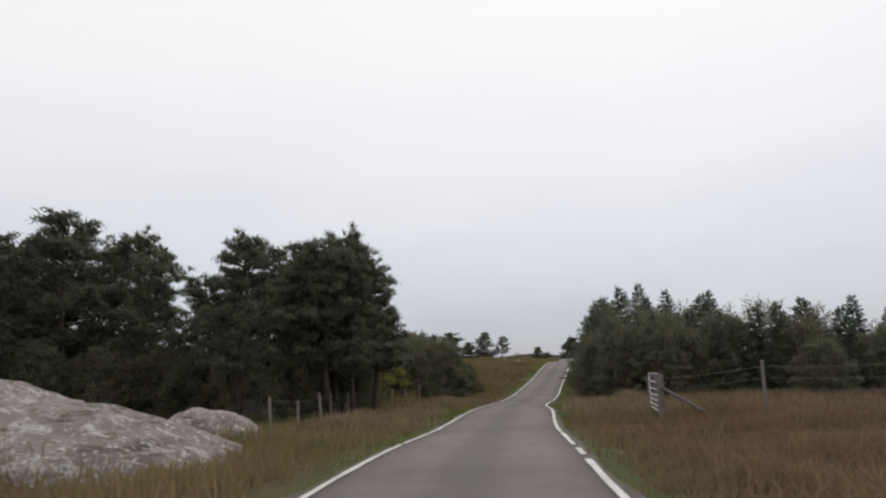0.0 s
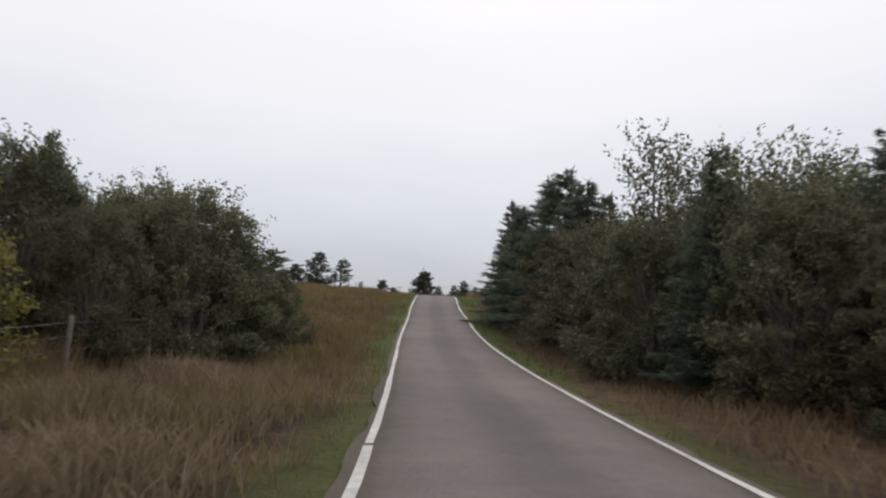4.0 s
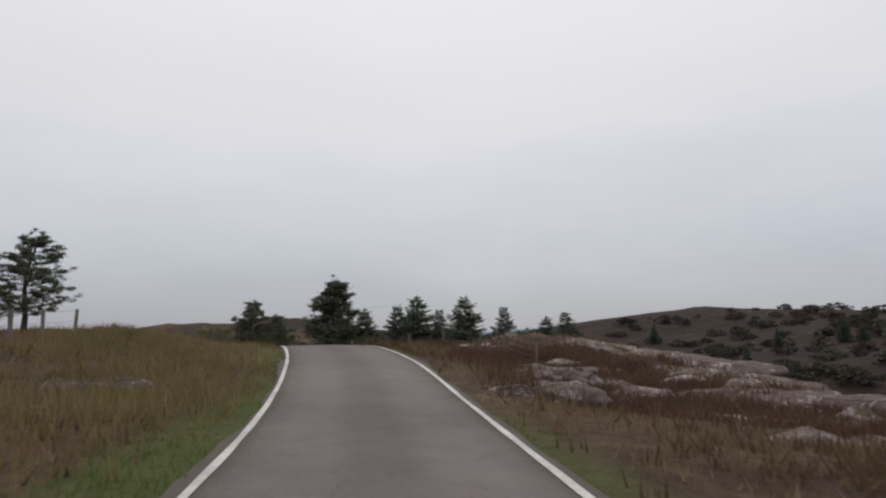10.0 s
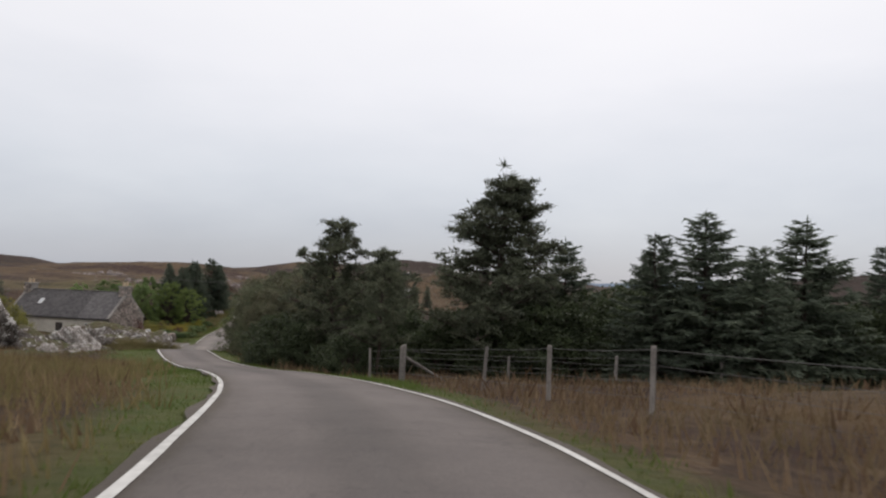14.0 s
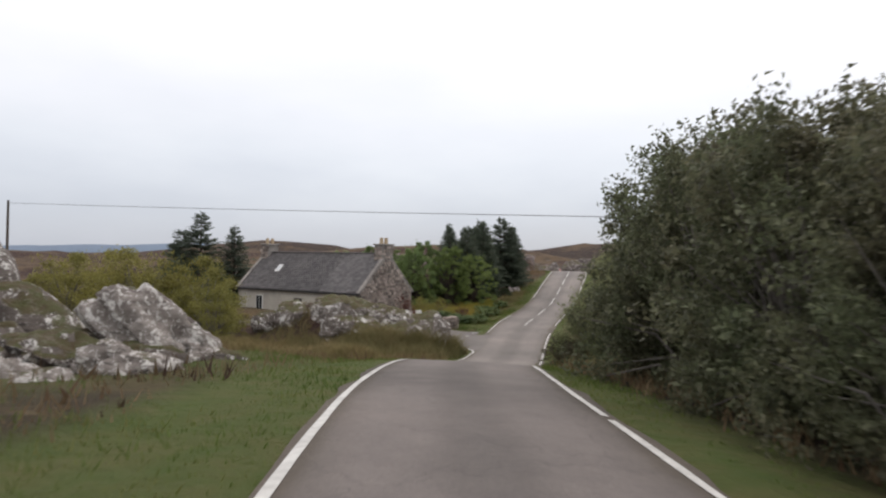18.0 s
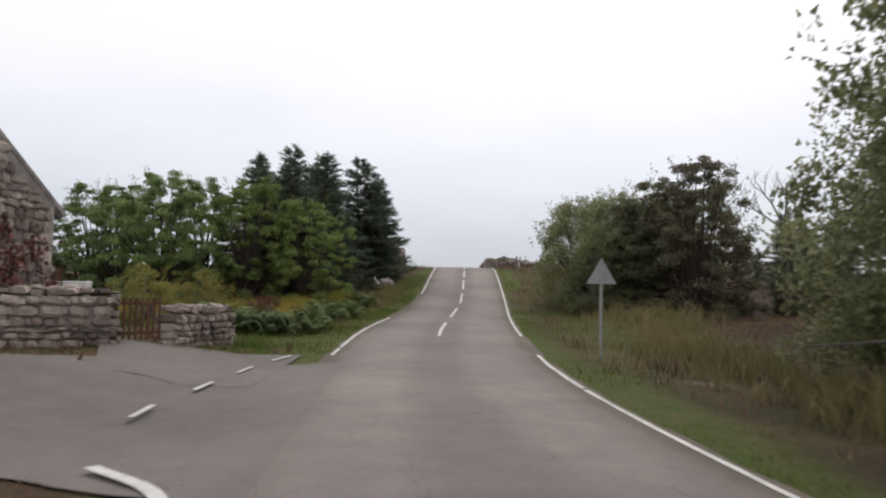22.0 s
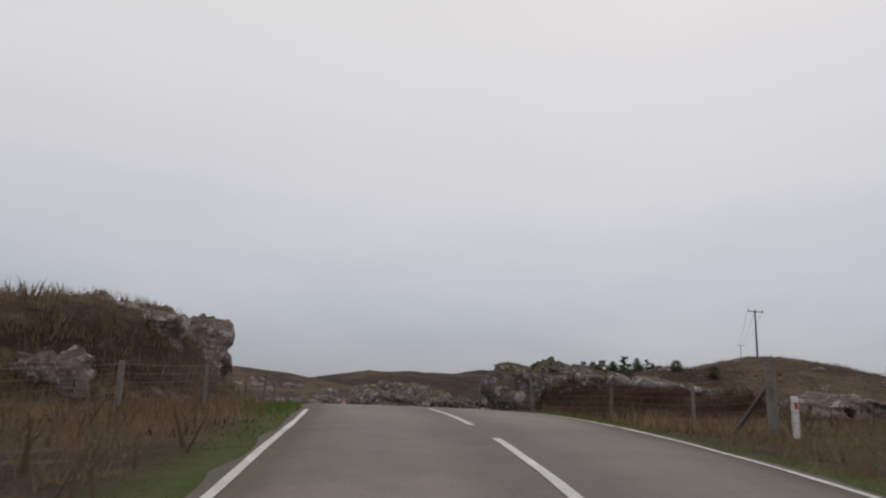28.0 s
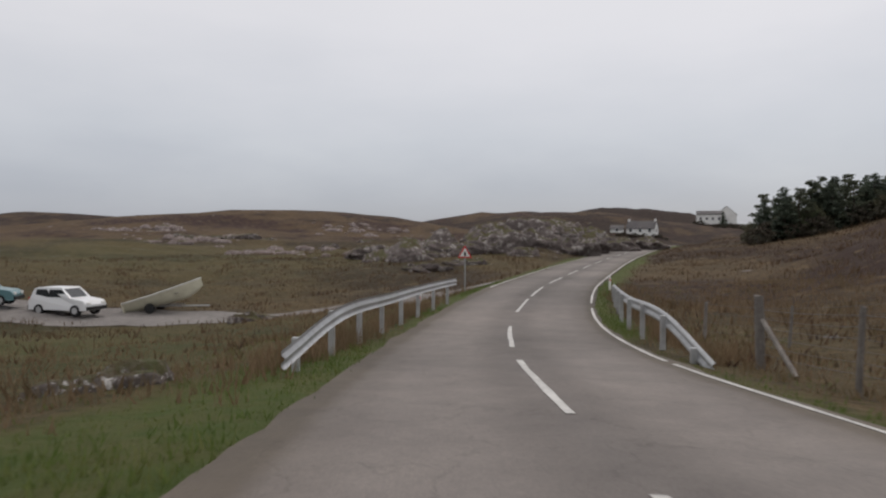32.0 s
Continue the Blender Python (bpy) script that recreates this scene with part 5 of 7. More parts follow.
for i, (x, y, top) in enumerate(((-1.4, 297.6, 1.55), (-0.5, 297.0, 1.35), (0.5, 296.6, 1.15), (1.6, 296.2, 0.95), (2.6, 295.8, 0.8), (3.6, 295.4, 0.65), (4.5, 294.8, 0.5), (5.2, 294.2, 0.28), (6.0, 293.6, 0.05), (6.6, 293.0, -0.25))):
    rock(x, y, min(top, float(ground_z(x, y)) + 0.32), 0.75, 0.4, 0.45, 150 + i, M_ROCK, -30 + 21 * (i % 3), "pale lichened slab in the broken ridge", soft=True, rough=0.4, tilt=10)
rock(-0.2, 302.4, 0.85, 1.3, 1.3, 1.5, 102, M_ROCK_DARK, 25, "broken rock below the ridge among heather")
rock(-1.2, 301.0, 0.35, 0.9, 1.0, 1.1, 103, M_ROCK_DARK, 60, "broken rock below the ridge among heather")
rock(4.4, 301.6, 1.1, 3.4, 2.4, 2.0, 92, M_ROCK_PINK, 20, "low heathery rock behind the ridge", soft=True, tilt=8)
for x, y, h in ((-16.6, 317.2, 0.35), (-17.3, 318.6, 0.3), (-18.6, 320.6, 0.35), (-17.9, 317.6, 0.25)):
    rock(x, y, float(ground_z(x, y)) + h, 0.7, 0.5, 0.5, int(x * -10), M_ROCK_MOSS, x * 30, "pale boulder in the wet field below the road")
# rubble in the rough grass below the shed
RUBBLE = []
for i in range(5):
    r_ = rock(0, 0, 0, 0.5, 0.36, 0.26, 120 + i, M_ROCK_PINK)
    RUBBLE.append(r_)
fr = random.Random(12)
for (xa, ya), (xb, yb), n in (((5, 268), (16, 282), 44), ((7.5, 261), (13, 268), 26), ((2.5, 272), (9, 276), 14), ((14.8, 95.5), (18.4, 87.5), 30)):
    for i in range(n):
        q = (i + fr.random()) / n
        x, y = xa + (xb - xa) * q + fr.gauss(0, 0.9), ya + (yb - ya) * q + fr.gauss(0, 0.9)
        k_ = fr.uniform(0.5, 1.5)
        ob = copy_thing(fr.choice(RUBBLE), pose(x, y, float(ground_z(x, y)) + 0.22 * k_, fr.uniform(-12, 12), fr.uniform(-12, 12), fr.uniform(0, 360)))
        ob.scale = (k_, k_, k_ * fr.uniform(0.8, 1.2))
        tagged(ob, "loose pinkish-grey stone in rough grass" if y > 200 else "broken pinkish stone on the heathery bank", "stone", "rubble stones")
proto_done(*RUBBLE)


# ---- fences
def post_mesh(name, h, w, seed):
    rng = np.random.RandomState(seed)
    bm = bmesh.new()
    bmesh.ops.create_cone(bm, cap_ends=True, segments=8, radius1=w / 2, radius2=w / 2 * 0.92, depth=h + 0.4)
    bmesh.ops.translate(bm, vec=(0, 0, (h - 0.4) / 2), verts=bm.verts)
    for v in bm.verts:
        v.co.x += rng.normal() * w * 0.05
        v.co.y += rng.normal() * w * 0.05
        if v.co.z > h * 0.5:
            v.co.z += v.co.x * rng.uniform(-0.4, 0.4)
    me = bpy.data.meshes.new(name)
    bm.to_mesh(me)
    bm.free()
    me.materials.append(M_POST)
    return me


POSTS = [post_mesh("post", 1.2, 0.10, 1), post_mesh("post", 1.25, 0.12, 2), post_mesh("post", 1.15, 0.09, 3)]
STOUT = post_mesh("post", 1.3, 0.19, 4)


def wire_mesh(pts, r=0.006, sag=0.0, name="wire"):
    """A strand through the points."""
    path = []
    for a, b in zip(pts[:-1], pts[1:]):
        a, b = np.array(a, float), np.array(b, float)
        for s in np.linspace(0, 1, 6 if sag < 0.3 else 24)[: None if b is pts[-1] else -1]:
            p = a + (b - a) * s
            p[2] -= sag * 4 * s * (1 - s)
            path.append(p)
    path.append(np.array(pts[-1], float))
    return mesh_np(name, *tubes([path], [np.full(len(path), r)], 4), [M_WIRE])


def fence(line, label, stout=(), wires=4, height=1.15, lean=3.0, both=False):
    """Posts at the given points, with wires; stout: indices of straining posts, each with a strut, or one to either side."""
    fr = random.Random(int(line[0][0] * 10 + line[0][1]))
    x0, y0 = line[0]
    ob = new("wire_fence")
    ob.matrix_basis = pose(x0, y0, float(ground_z(x0, y0)))
    base = ob.matrix_basis.translation
    tops = []
    for i, (x, y) in enumerate(line):
        z = float(ground_z(x, y))
        p = new("post", STOUT if i in stout else fr.choice(POSTS))
        p.parent = ob
        p.matrix_basis = pose(x - base.x, y - base.y, z - base.z, fr.uniform(-lean, lean), fr.uniform(-lean, lean), fr.uniform(0, 360))
        p.scale.z = height / 1.2 * fr.uniform(0.93, 1.08)
        tops.append((x - base.x, y - base.y, z - base.z))
    for i in stout:
        a = Vector(tops[i])
        b = Vector(tops[min(i + 1, len(tops) - 1)] if i + 1 < len(tops) else tops[i - 1])
        for foot in [a + (b - a).normalized() * q for q in ((1.2, -1.2) if both else (1.5,))]:
            child("strut", mesh_np("strut", *tubes([[a + Vector((0, 0, height * 0.78)), (a + foot) / 2 + Vector((0, 0, height * 0.4)), foot + Vector((0, 0, 0.02))]], [[0.045, 0.045, 0.045]], 7), [M_POST], smooth=True), ob)
    for k in range(wires):
        h = height * (0.25 + 0.68 * k / max(1, wires - 1))
        child("wire", wire_mesh([(x, y, z + h) for x, y, z in tops], 0.005 if k < wires - 1 else 0.007, 0.03), ob)
    tagged(ob, label, "fence")
    return ob


def along(y0, y1, step, u, wob=0.25, seed=0):
    fr = random.Random(seed)
    out = []
    y = y0
    while y <= y1:
        out.append((float(road_c(y)) + u(y) + fr.uniform(-wob, wob), y))
        y += step * fr.uniform(0.9, 1.1)
    return out


fence(along(19, 62, 2.9, lambda y: -6.0 - 1.2 * math.sin((y - 19) / 12), 0.15, 3), "weathered timber post and wire fence below the pines", (4,), 4, 1.0, both=True)
fence([(5.01, 20.55), (7.3, 19.0), (10.0, 17.4), (13, 15.6), (16, 13.8)], "timber post and wire fence running off from the field gate", (0,), 4, 1.32)
fence([(5.6, 24.3), (6.7, 28.2), (7.6, 31.4), (8.2, 34.6), (8.6, 37.6), (9.0, 40.6), (7.6, 43.6)], "timber post and wire fence in front of the thicket", (), 4)
fence(along(97, 122, 2.7, lambda y: -9.6 + 0.05 * (y - 97), 0.2, 5), "low timber post and wire fence across the moor grass", (), 3, 1.0)
fence([(21.3, 118), (21.7, 122), (21.9, 125.4), (21.7, 130.4), (21.1, 135.2), (18.9, 141.9), (18.1, 144.8), (17.4, 147.9), (15.8, 152.6), (14.9, 155.6)], "grey timber post and wire fence along the moor road", (), 4, 1.05)
fence([(17.0, 89.6), (17.6, 93.9), (20.2, 95.4)], "dark timber posts with a strut on the rocky bank", (1,), 3, 1.2)
for i, (x, y) in enumerate(((15.6, 90.4), (16.0, 91.6), (15.2, 89.0), (16.6, 92.4), (15.9, 88.2), (16.2, 90.9), (15.0, 91.2))):
    rock(x, y, float(ground_z(x, y)) + 0.22 + 0.06 * (i % 3), 0.45 + 0.1 * (i % 3), 0.4, 0.4, 140 + i, M_ROCK_PINK, 40 * i, "pinkish broken rock on the bank")
fence([(15.8, 152.6), (19.2, 153.6), (23, 154.4), (27, 155)], "timber post and wire fence in front of the conifers", (0,), 3, 1.0)
fence([(-15, 254.6), (-11.55, 258), (-11.9, 261.8), (-12.4, 265.5), (-12.6, 270), (-13.0, 274.5), (-12.8, 279), (-12.2, 283.8), (-11.9, 288.6), (-11.5, 294), (-12.0, 298.6), (-13.2, 303.5), (-14.6, 308.5), (-16.6, 313), (-19, 317), (-22, 320.5), (-25, 323)], "leaning timber post and wire fence at the foot of the rock", (13,), 5, 1.1)
fence([(0.6, 276), (0.3, 279), (0.1, 282), (0.0, 285.4), (-0.9, 289), (-2.4, 293.2), (-3.8, 297.4), (-4.3, 301.6), (-4.7, 305.8), (-5.2, 310), (-5.6, 314), (-6.1, 317.5), (-6.3, 320.9)], "grey timber post and netting fence beside the road", (12, 2), 6, 1.2)
fence([(-5.7, 327.6), (-4.0, 326), (-2.2, 324.6), (-0.4, 323), (1.6, 322), (4, 321)], "timber post and wire fence crossing the rough field", (), 4, 1.1)


# field gate of steel tube
def tube_between(name, a, b, r, mat, parent, sides=8):
    return child(name, mesh_np(name, *tubes([[a, (np.array(a, float) + np.array(b, float)) / 2, b]], [[r, r, r]], sides), [mat], smooth=True), parent)


gate = new("field_gate")
gx, gy_, gz_ = 5.02, 20.66, float(ground_z(5.4, 22.8))
gate.matrix_basis = pose(gx, gy_, gz_, 0, 0, math.degrees(math.atan2(3.45, 0.54)))
for h in (0.20, 0.34, 0.49, 0.64, 0.82, 1.03, 1.28):
    tube_between("rail", (0.08, 0, h), (3.42, 0, h), 0.02, M_GALV, gate)
for x in (0.08, 3.42):
    tube_between("stile", (x, 0.0, 0.2), (x, 0.0, 1.29), 0.022, M_GALV, gate)
tagged(gate, "closed galvanised steel field gate with seven rails", "gate")
rock(6.6, 20.9, float(ground_z(6.6, 20.9)) + 0.12, 0.22, 0.18, 0.18, 77, M_ROCK, 0, "small pale stone in the grass by the gate", "loose stones")
rock(5.9, 21.6, float(ground_z(5.9, 21.6)) + 0.10, 0.18, 0.15, 0.15, 78, M_ROCK, 0, "small pale stone in the grass by the gate", "loose stones")


# ---- mesh helpers
def box_bm(bm, lo, hi, bevel=0.0):
    """Adds a box between two corners."""
    lo, hi = Vector(lo), Vector(hi)
    r = bmesh.ops.create_cube(bm, size=1.0)
    vs = r["verts"]
    for v in vs:
        v.co = Vector([lo[i] + (v.co[i] + 0.5) * (hi[i] - lo[i]) for i in range(3)])
    if bevel:
        es = list({e for v in vs for e in v.link_edges})
        bmesh.ops.bevel(bm, geom=es, offset=bevel, segments=1, affect="EDGES")


def part(name, bm, mat, parent=None, label="", m=None, smooth=False):
    """Links a bmesh as one mesh object under a thing or part."""
    me = bpy.data.meshes.new(name)
    bmesh.ops.recalc_face_normals(bm, faces=bm.faces)
    bm.to_mesh(me)
    bm.free()
    if mat:
        me.materials.append(mat)
    if smooth:
        me.polygons.foreach_set("use_smooth", np.ones(len(me.polygons), bool))
    ob = new(name, me)
    if parent:
        ob.parent = parent
    if m is not None:
        ob.matrix_basis = m
    if label:
        tagged(ob, label)
    return ob


def boxpart(name, lo, hi, mat, parent, label="", bevel=0.01):
    bm = bmesh.new()
    box_bm(bm, lo, hi, bevel)
    return part(name, bm, mat, parent, label)


def prism(name, outline, y0, y1, mat, parent, label="", axis="y"):
    """An outline in x, z pushed along y (or in y, z along x)."""
    bm = bmesh.new()
    rings = []
    for d in (y0, y1):
        rings.append([bm.verts.new((a, d, b) if axis == "y" else (d, a, b)) for a, b in outline])
    n = len(outline)
    for i in range(n):
        j = (i + 1) % n
        bm.faces.new((rings[0][i], rings[0][j], rings[1][j], rings[1][i]))
    bm.faces.new(rings[0])
    bm.faces.new(rings[1][::-1])
    return part(name, bm, mat, parent, label)


M_SLATE = material("roof_slate", (0.125, 0.115, 0.115), 0.7, vary=(0.085, 0.08, 0.082), scale=1.2, bump=0.3, bump_scale=25, objrand=0.25)
M_SLATE_JOINED = material("roof_slates", (0.125, 0.115, 0.115), 0.7, vary=(0.085, 0.08, 0.082), scale=1.2, bump=0.3, bump_scale=25, island=0.25)
M_HARL = material("cream_harling", (0.52, 0.49, 0.43), 0.9, vary=(0.38, 0.35, 0.31), scale=1.4, bump=0.5, bump_scale=60)
M_MORTAR = material("mortar", (0.34, 0.315, 0.29), 0.95, vary=(0.17, 0.155, 0.145), scale=6, bump=0.6, bump_scale=30)
M_POT = material("clay_pot", (0.50, 0.40, 0.27), 0.85, vary=(0.36, 0.27, 0.18), scale=12)
M_DARKWOOD = material("dark_timber", (0.06, 0.05, 0.045), 0.8, vary=(0.035, 0.03, 0.028), scale=8)
M_GLASS = material("window_glass", (0.03, 0.035, 0.04), 0.08, spec=0.6)
M_WHITE = material("white_paint", (0.78, 0.78, 0.76), 0.6, vary=(0.66, 0.66, 0.64), scale=3)
M_RUST = material("rusty_iron", (0.13, 0.06, 0.04), 0.85, vary=(0.08, 0.04, 0.03), scale=10)
M_TIN = material("old_corrugated_iron", (0.30, 0.29, 0.285), 0.6, metal=0.2, vary=(0.20, 0.185, 0.175), scale=1.2, bump=0.2, bump_scale=14)
M_TIN_RED = material("red_brown_tin", (0.20, 0.10, 0.09), 0.8, vary=(0.13, 0.08, 0.075), scale=3)
M_RED = material("sign_red", (0.55, 0.03, 0.03), 0.5)
M_BLACK = material("black_paint", (0.02, 0.02, 0.02), 0.6)
M_SIGNGREY = material("sign_back_grey", (0.36, 0.37, 0.37), 0.6, metal=0.2, vary=(0.28, 0.285, 0.285), scale=7)
M_POLE = material("creosoted_pole", (0.12, 0.10, 0.085), 0.9, vary=(0.07, 0.06, 0.05), scale=6)
M_TYRE = material("tyre_rubber", (0.02, 0.02, 0.021), 0.85)
M_CARWHITE = material("white_car_paint", (0.70, 0.71, 0.72), 0.3, spec=0.5)
M_CARTEAL = material("teal_car_paint", (0.10, 0.20, 0.22), 0.3, spec=0.5)
M_HULL = material("cream_hull", (0.60, 0.58, 0.46), 0.5, vary=(0.45, 0.43, 0.33), scale=2)
M_GRAVEL = material("gravel", (0.26, 0.24, 0.225), 0.95, vary=(0.17, 0.155, 0.145), scale=3, bump=0.9, bump_scale=22)
M_LAMPRED = material("lamp_red", (0.35, 0.02, 0.02), 0.3)

STONES = []
for s in range(7):
    sr = np.random.RandomState(100 + s)
    sb = bmesh.new()
    bmesh.ops.create_cube(sb, size=1.0)
    bmesh.ops.bevel(sb, geom=list(sb.edges), offset=0.2, segments=2, affect="EDGES")
    for v in sb.verts:
        v.co += Vector(sr.normal(size=3) * 0.055)
    sm = bpy.data.meshes.new("stone")
    sb.to_mesh(sm)
    sb.free()
    sm.materials.append(M_STONE)
    STONES.append(sm)


def lay_stones(parent, width, top, thick, y, seed, course=0.2, long=0.36, name="stone", origin=(0, 0, 0), turn=0.0, skip=None):
    """Courses of single stones on a face x from 0 to width; top(x) is the wall's height there."""
    fr = random.Random(seed)
    frame_m = pose(*origin, 0, 0, turn)
    z = 0.0
    while z < 9:
        ch = course * fr.uniform(0.65, 1.55)
        x = -fr.uniform(0, 0.2)
        any_ = False
        while x < width:
            w = long * fr.uniform(0.4, 1.6)
            xc = x + w / 2
            if 0.02 < xc < width - 0.02 and z + ch * 0.6 < top(xc) and not (skip and skip(xc, z)):
                any_ = True
                ob = new(name, fr.choice(STONES))
                ob.parent = parent
                ob.matrix_basis = frame_m @ pose(xc, y + fr.uniform(-0.02, 0.02), z + ch / 2, fr.uniform(-3, 3), fr.uniform(-9, 9), fr.uniform(-3, 3))
                ob.scale = (w * fr.uniform(0.86, 1.0), thick, ch * fr.uniform(0.74, 1.06))
            x += w
        z += ch
        if not any_ and z > 0.5:
            break


# ---- the cottage
def cottage():
    L, W, E, Rg = 15.0, 6.2, 2.95, 5.95
    ob = new("cottage")
    ob.matrix_basis = pose(-21.3, 225.7, -4.4, 0, 0, -20)
    front = boxpart("front_wall", (-L / 2, -W / 2, -0.6), (L / 2, -W / 2 + 0.5, E), M_HARL, ob, "cream harled wall", 0.02)
    boxpart("back_wall", (-L / 2, W / 2 - 0.5, -0.6), (L / 2, W / 2, E), M_HARL, ob, "cream harled wall", 0.02)
    g = [(-W / 2, -0.6), (W / 2, -0.6), (W / 2, E), (0, Rg), (-W / 2, E)]
    prism("gable_wall", g, L / 2 - 0.5, L / 2, M_MORTAR, ob, "rubble stone gable", "x")
    prism("gable_wall", g, -L / 2, -L / 2 + 0.5, M_HARL, ob, "cream harled gable", "x")
    # door and windows of the front
    for x, w, z0, z1, nm in ((-4.6, 0.9, 0.9, 2.2, "window"), (0.3, 1.0, 0.0, 2.1, "door"), (4.4, 0.9, 0.9, 2.2, "window")):
        wp = boxpart(nm, (x - w / 2, -W / 2 - 0.03, z0), (x + w / 2, -W / 2 + 0.05, z1), M_DARKWOOD if nm == "door" else M_WHITE, front)
        if nm == "window":
            for sx in (-1, 1):
                boxpart("pane", (x + sx * 0.2 - 0.17, -W / 2 - 0.045, z0 + 0.08), (x + sx * 0.2 + 0.17, -W / 2 - 0.035, z1 - 0.08), M_GLASS, wp, "", 0.0)
    slope = math.hypot(W / 2 + 0.25, (Rg - E) * (W / 2 + 0.25) / (W / 2))
    pitch = math.degrees(math.atan2(Rg - E, W / 2))
    for side in (-1, 1):
        rm = pose(0, 0, Rg + 0.02, 0, 0, 0 if side < 0 else 180) @ pose(0, 0, 0, pitch, 0, 0)
        bm = bmesh.new()
        box_bm(bm, (-L / 2 + 0.05, -slope, -0.08), (L / 2 - 0.05, 0.0, 0.0))
        roof = part("roof", bm, M_SLATE_JOINED, ob, "dark grey slate roof", rm)
        # slates, lapped in courses
        cw, chh = 0.30, 0.215
        courses, across = int(slope / chh), int((L - 0.3) / cw)
        bs = bmesh.new()
        box_bm(bs, (-cw / 2 + 0.004, -chh - 0.05, 0.0), (cw / 2 - 0.004, 0.0, 0.012))
        sl = bpy.data.meshes.new("slate")
        bs.to_mesh(sl)
        bs.free()
        sl.materials.append(M_SLATE)
        fr = random.Random(3 + side)
        V, F = [], []
        one = np.array([v.co for v in sl.vertices])
        quads = np.array([list(p.vertices) for p in sl.polygons])
        for r in range(courses):
            for c in range(across):
                px = -L / 2 + 0.2 + (c + 0.5 * (r % 2)) * cw
                py = -(r * chh) - 0.02
                if px > L / 2 - 0.15:
                    continue
                m = pose(px, py, 0.012 + fr.uniform(0, 0.006), -2.6 + fr.uniform(-0.7, 0.7), 0, fr.uniform(-1, 1))
                if side < 0 and px > 3.0 and len(roof.children) < 300:
                    so = new("slate", sl)
                    so.parent = roof
                    so.matrix_basis = m
                else:
                    F.append(quads + len(V) * 8)
                    V.append(np.array([m @ Vector(p) for p in one]))
        rest = child("slates", mesh_np("slates", np.concatenate(V), np.concatenate(F), [M_SLATE_JOINED]), roof)
        tagged(rest, kind="stuff")
        if side < 0:
            sk = boxpart("skylight", (-4.2, -2.5, 0.02), (-3.65, -1.65, 0.07), M_WHITE, roof, "small white-framed skylight", 0.01)
            boxpart("pane", (-4.12, -2.42, 0.072), (-3.73, -1.73, 0.08), material("skylight_glass", (0.5, 0.52, 0.54), 0.15, spec=0.6), sk, "", 0.0)
        # raised stone skew along the right-hand gable
        for ex in (L / 2 - 0.32, -L / 2):
            boxpart("skew", (ex, -slope, 0.0), (ex + 0.32, 0.0, 0.13), M_MORTAR, roof, "stone coping", 0.02)
    boxpart("ridge", (-L / 2 + 0.3, -0.14, Rg - 0.02), (L / 2 - 0.3, 0.14, Rg + 0.08), M_SLATE_JOINED, ob, "", 0.03)
    prism("gutter", [(-W / 2 - 0.32, E - 0.32), (-W / 2 - 0.18, E - 0.32), (-W / 2 - 0.18, E - 0.2), (-W / 2 - 0.32, E - 0.2)], -L / 2, L / 2, M_BLACK, ob, "", "x")
    # chimneys with pots
    for ex, nm in ((L / 2 - 0.5, 1), (-L / 2 + 0.5, 2)):
        ch = boxpart("chimney", (ex - 0.45, -0.62, Rg - 0.75), (ex + 0.45, 0.62, Rg + 0.66), M_MORTAR, ob, "rubble stone chimney stack", 0.02)
        boxpart("cap", (ex - 0.56, -0.74, Rg + 0.66), (ex + 0.56, 0.74, Rg + 0.8), M_MORTAR, ch, "", 0.03)
        for yy_ in (-0.3, 0.28):
            bm = bmesh.new()
            bmesh.ops.create_cone(bm, cap_ends=True, segments=14, radius1=0.17, radius2=0.14, depth=0.5)
            part("pot", bm, M_POT, ch, "buff clay pot", pose(ex, yy_, Rg + 1.05))
        for yy_, ax in ((-0.64, 0), (0.64, 0)):
            lay_stones(ch, 0.9, lambda x: 1.36, 0.07, 0.0, int(ex * 10 + yy_ * 7), 0.2, 0.3, origin=(ex - 0.45, yy_, Rg - 0.72))
        sgn = 1 if nm == 1 else -1
        lay_stones(ch, 1.24, lambda x: 1.36, 0.07, 0.0, int(ex * 3), 0.2, 0.3, origin=(ex + sgn * 0.46, -0.62, Rg - 0.72), turn=90)
    lay_stones(ob, W, lambda x: 0.6 + E + (Rg - E) * (1 - abs(x - W / 2) / (W / 2)) - 0.12, 0.10, 0.0, 8, 0.19, 0.33, "gable_stone", origin=(L / 2 + 0.02, -W / 2, -0.6), turn=90)
    tagged(ob, "old stone cottage with a dark slate roof and two chimneys", "house")
    return ob


cottage()


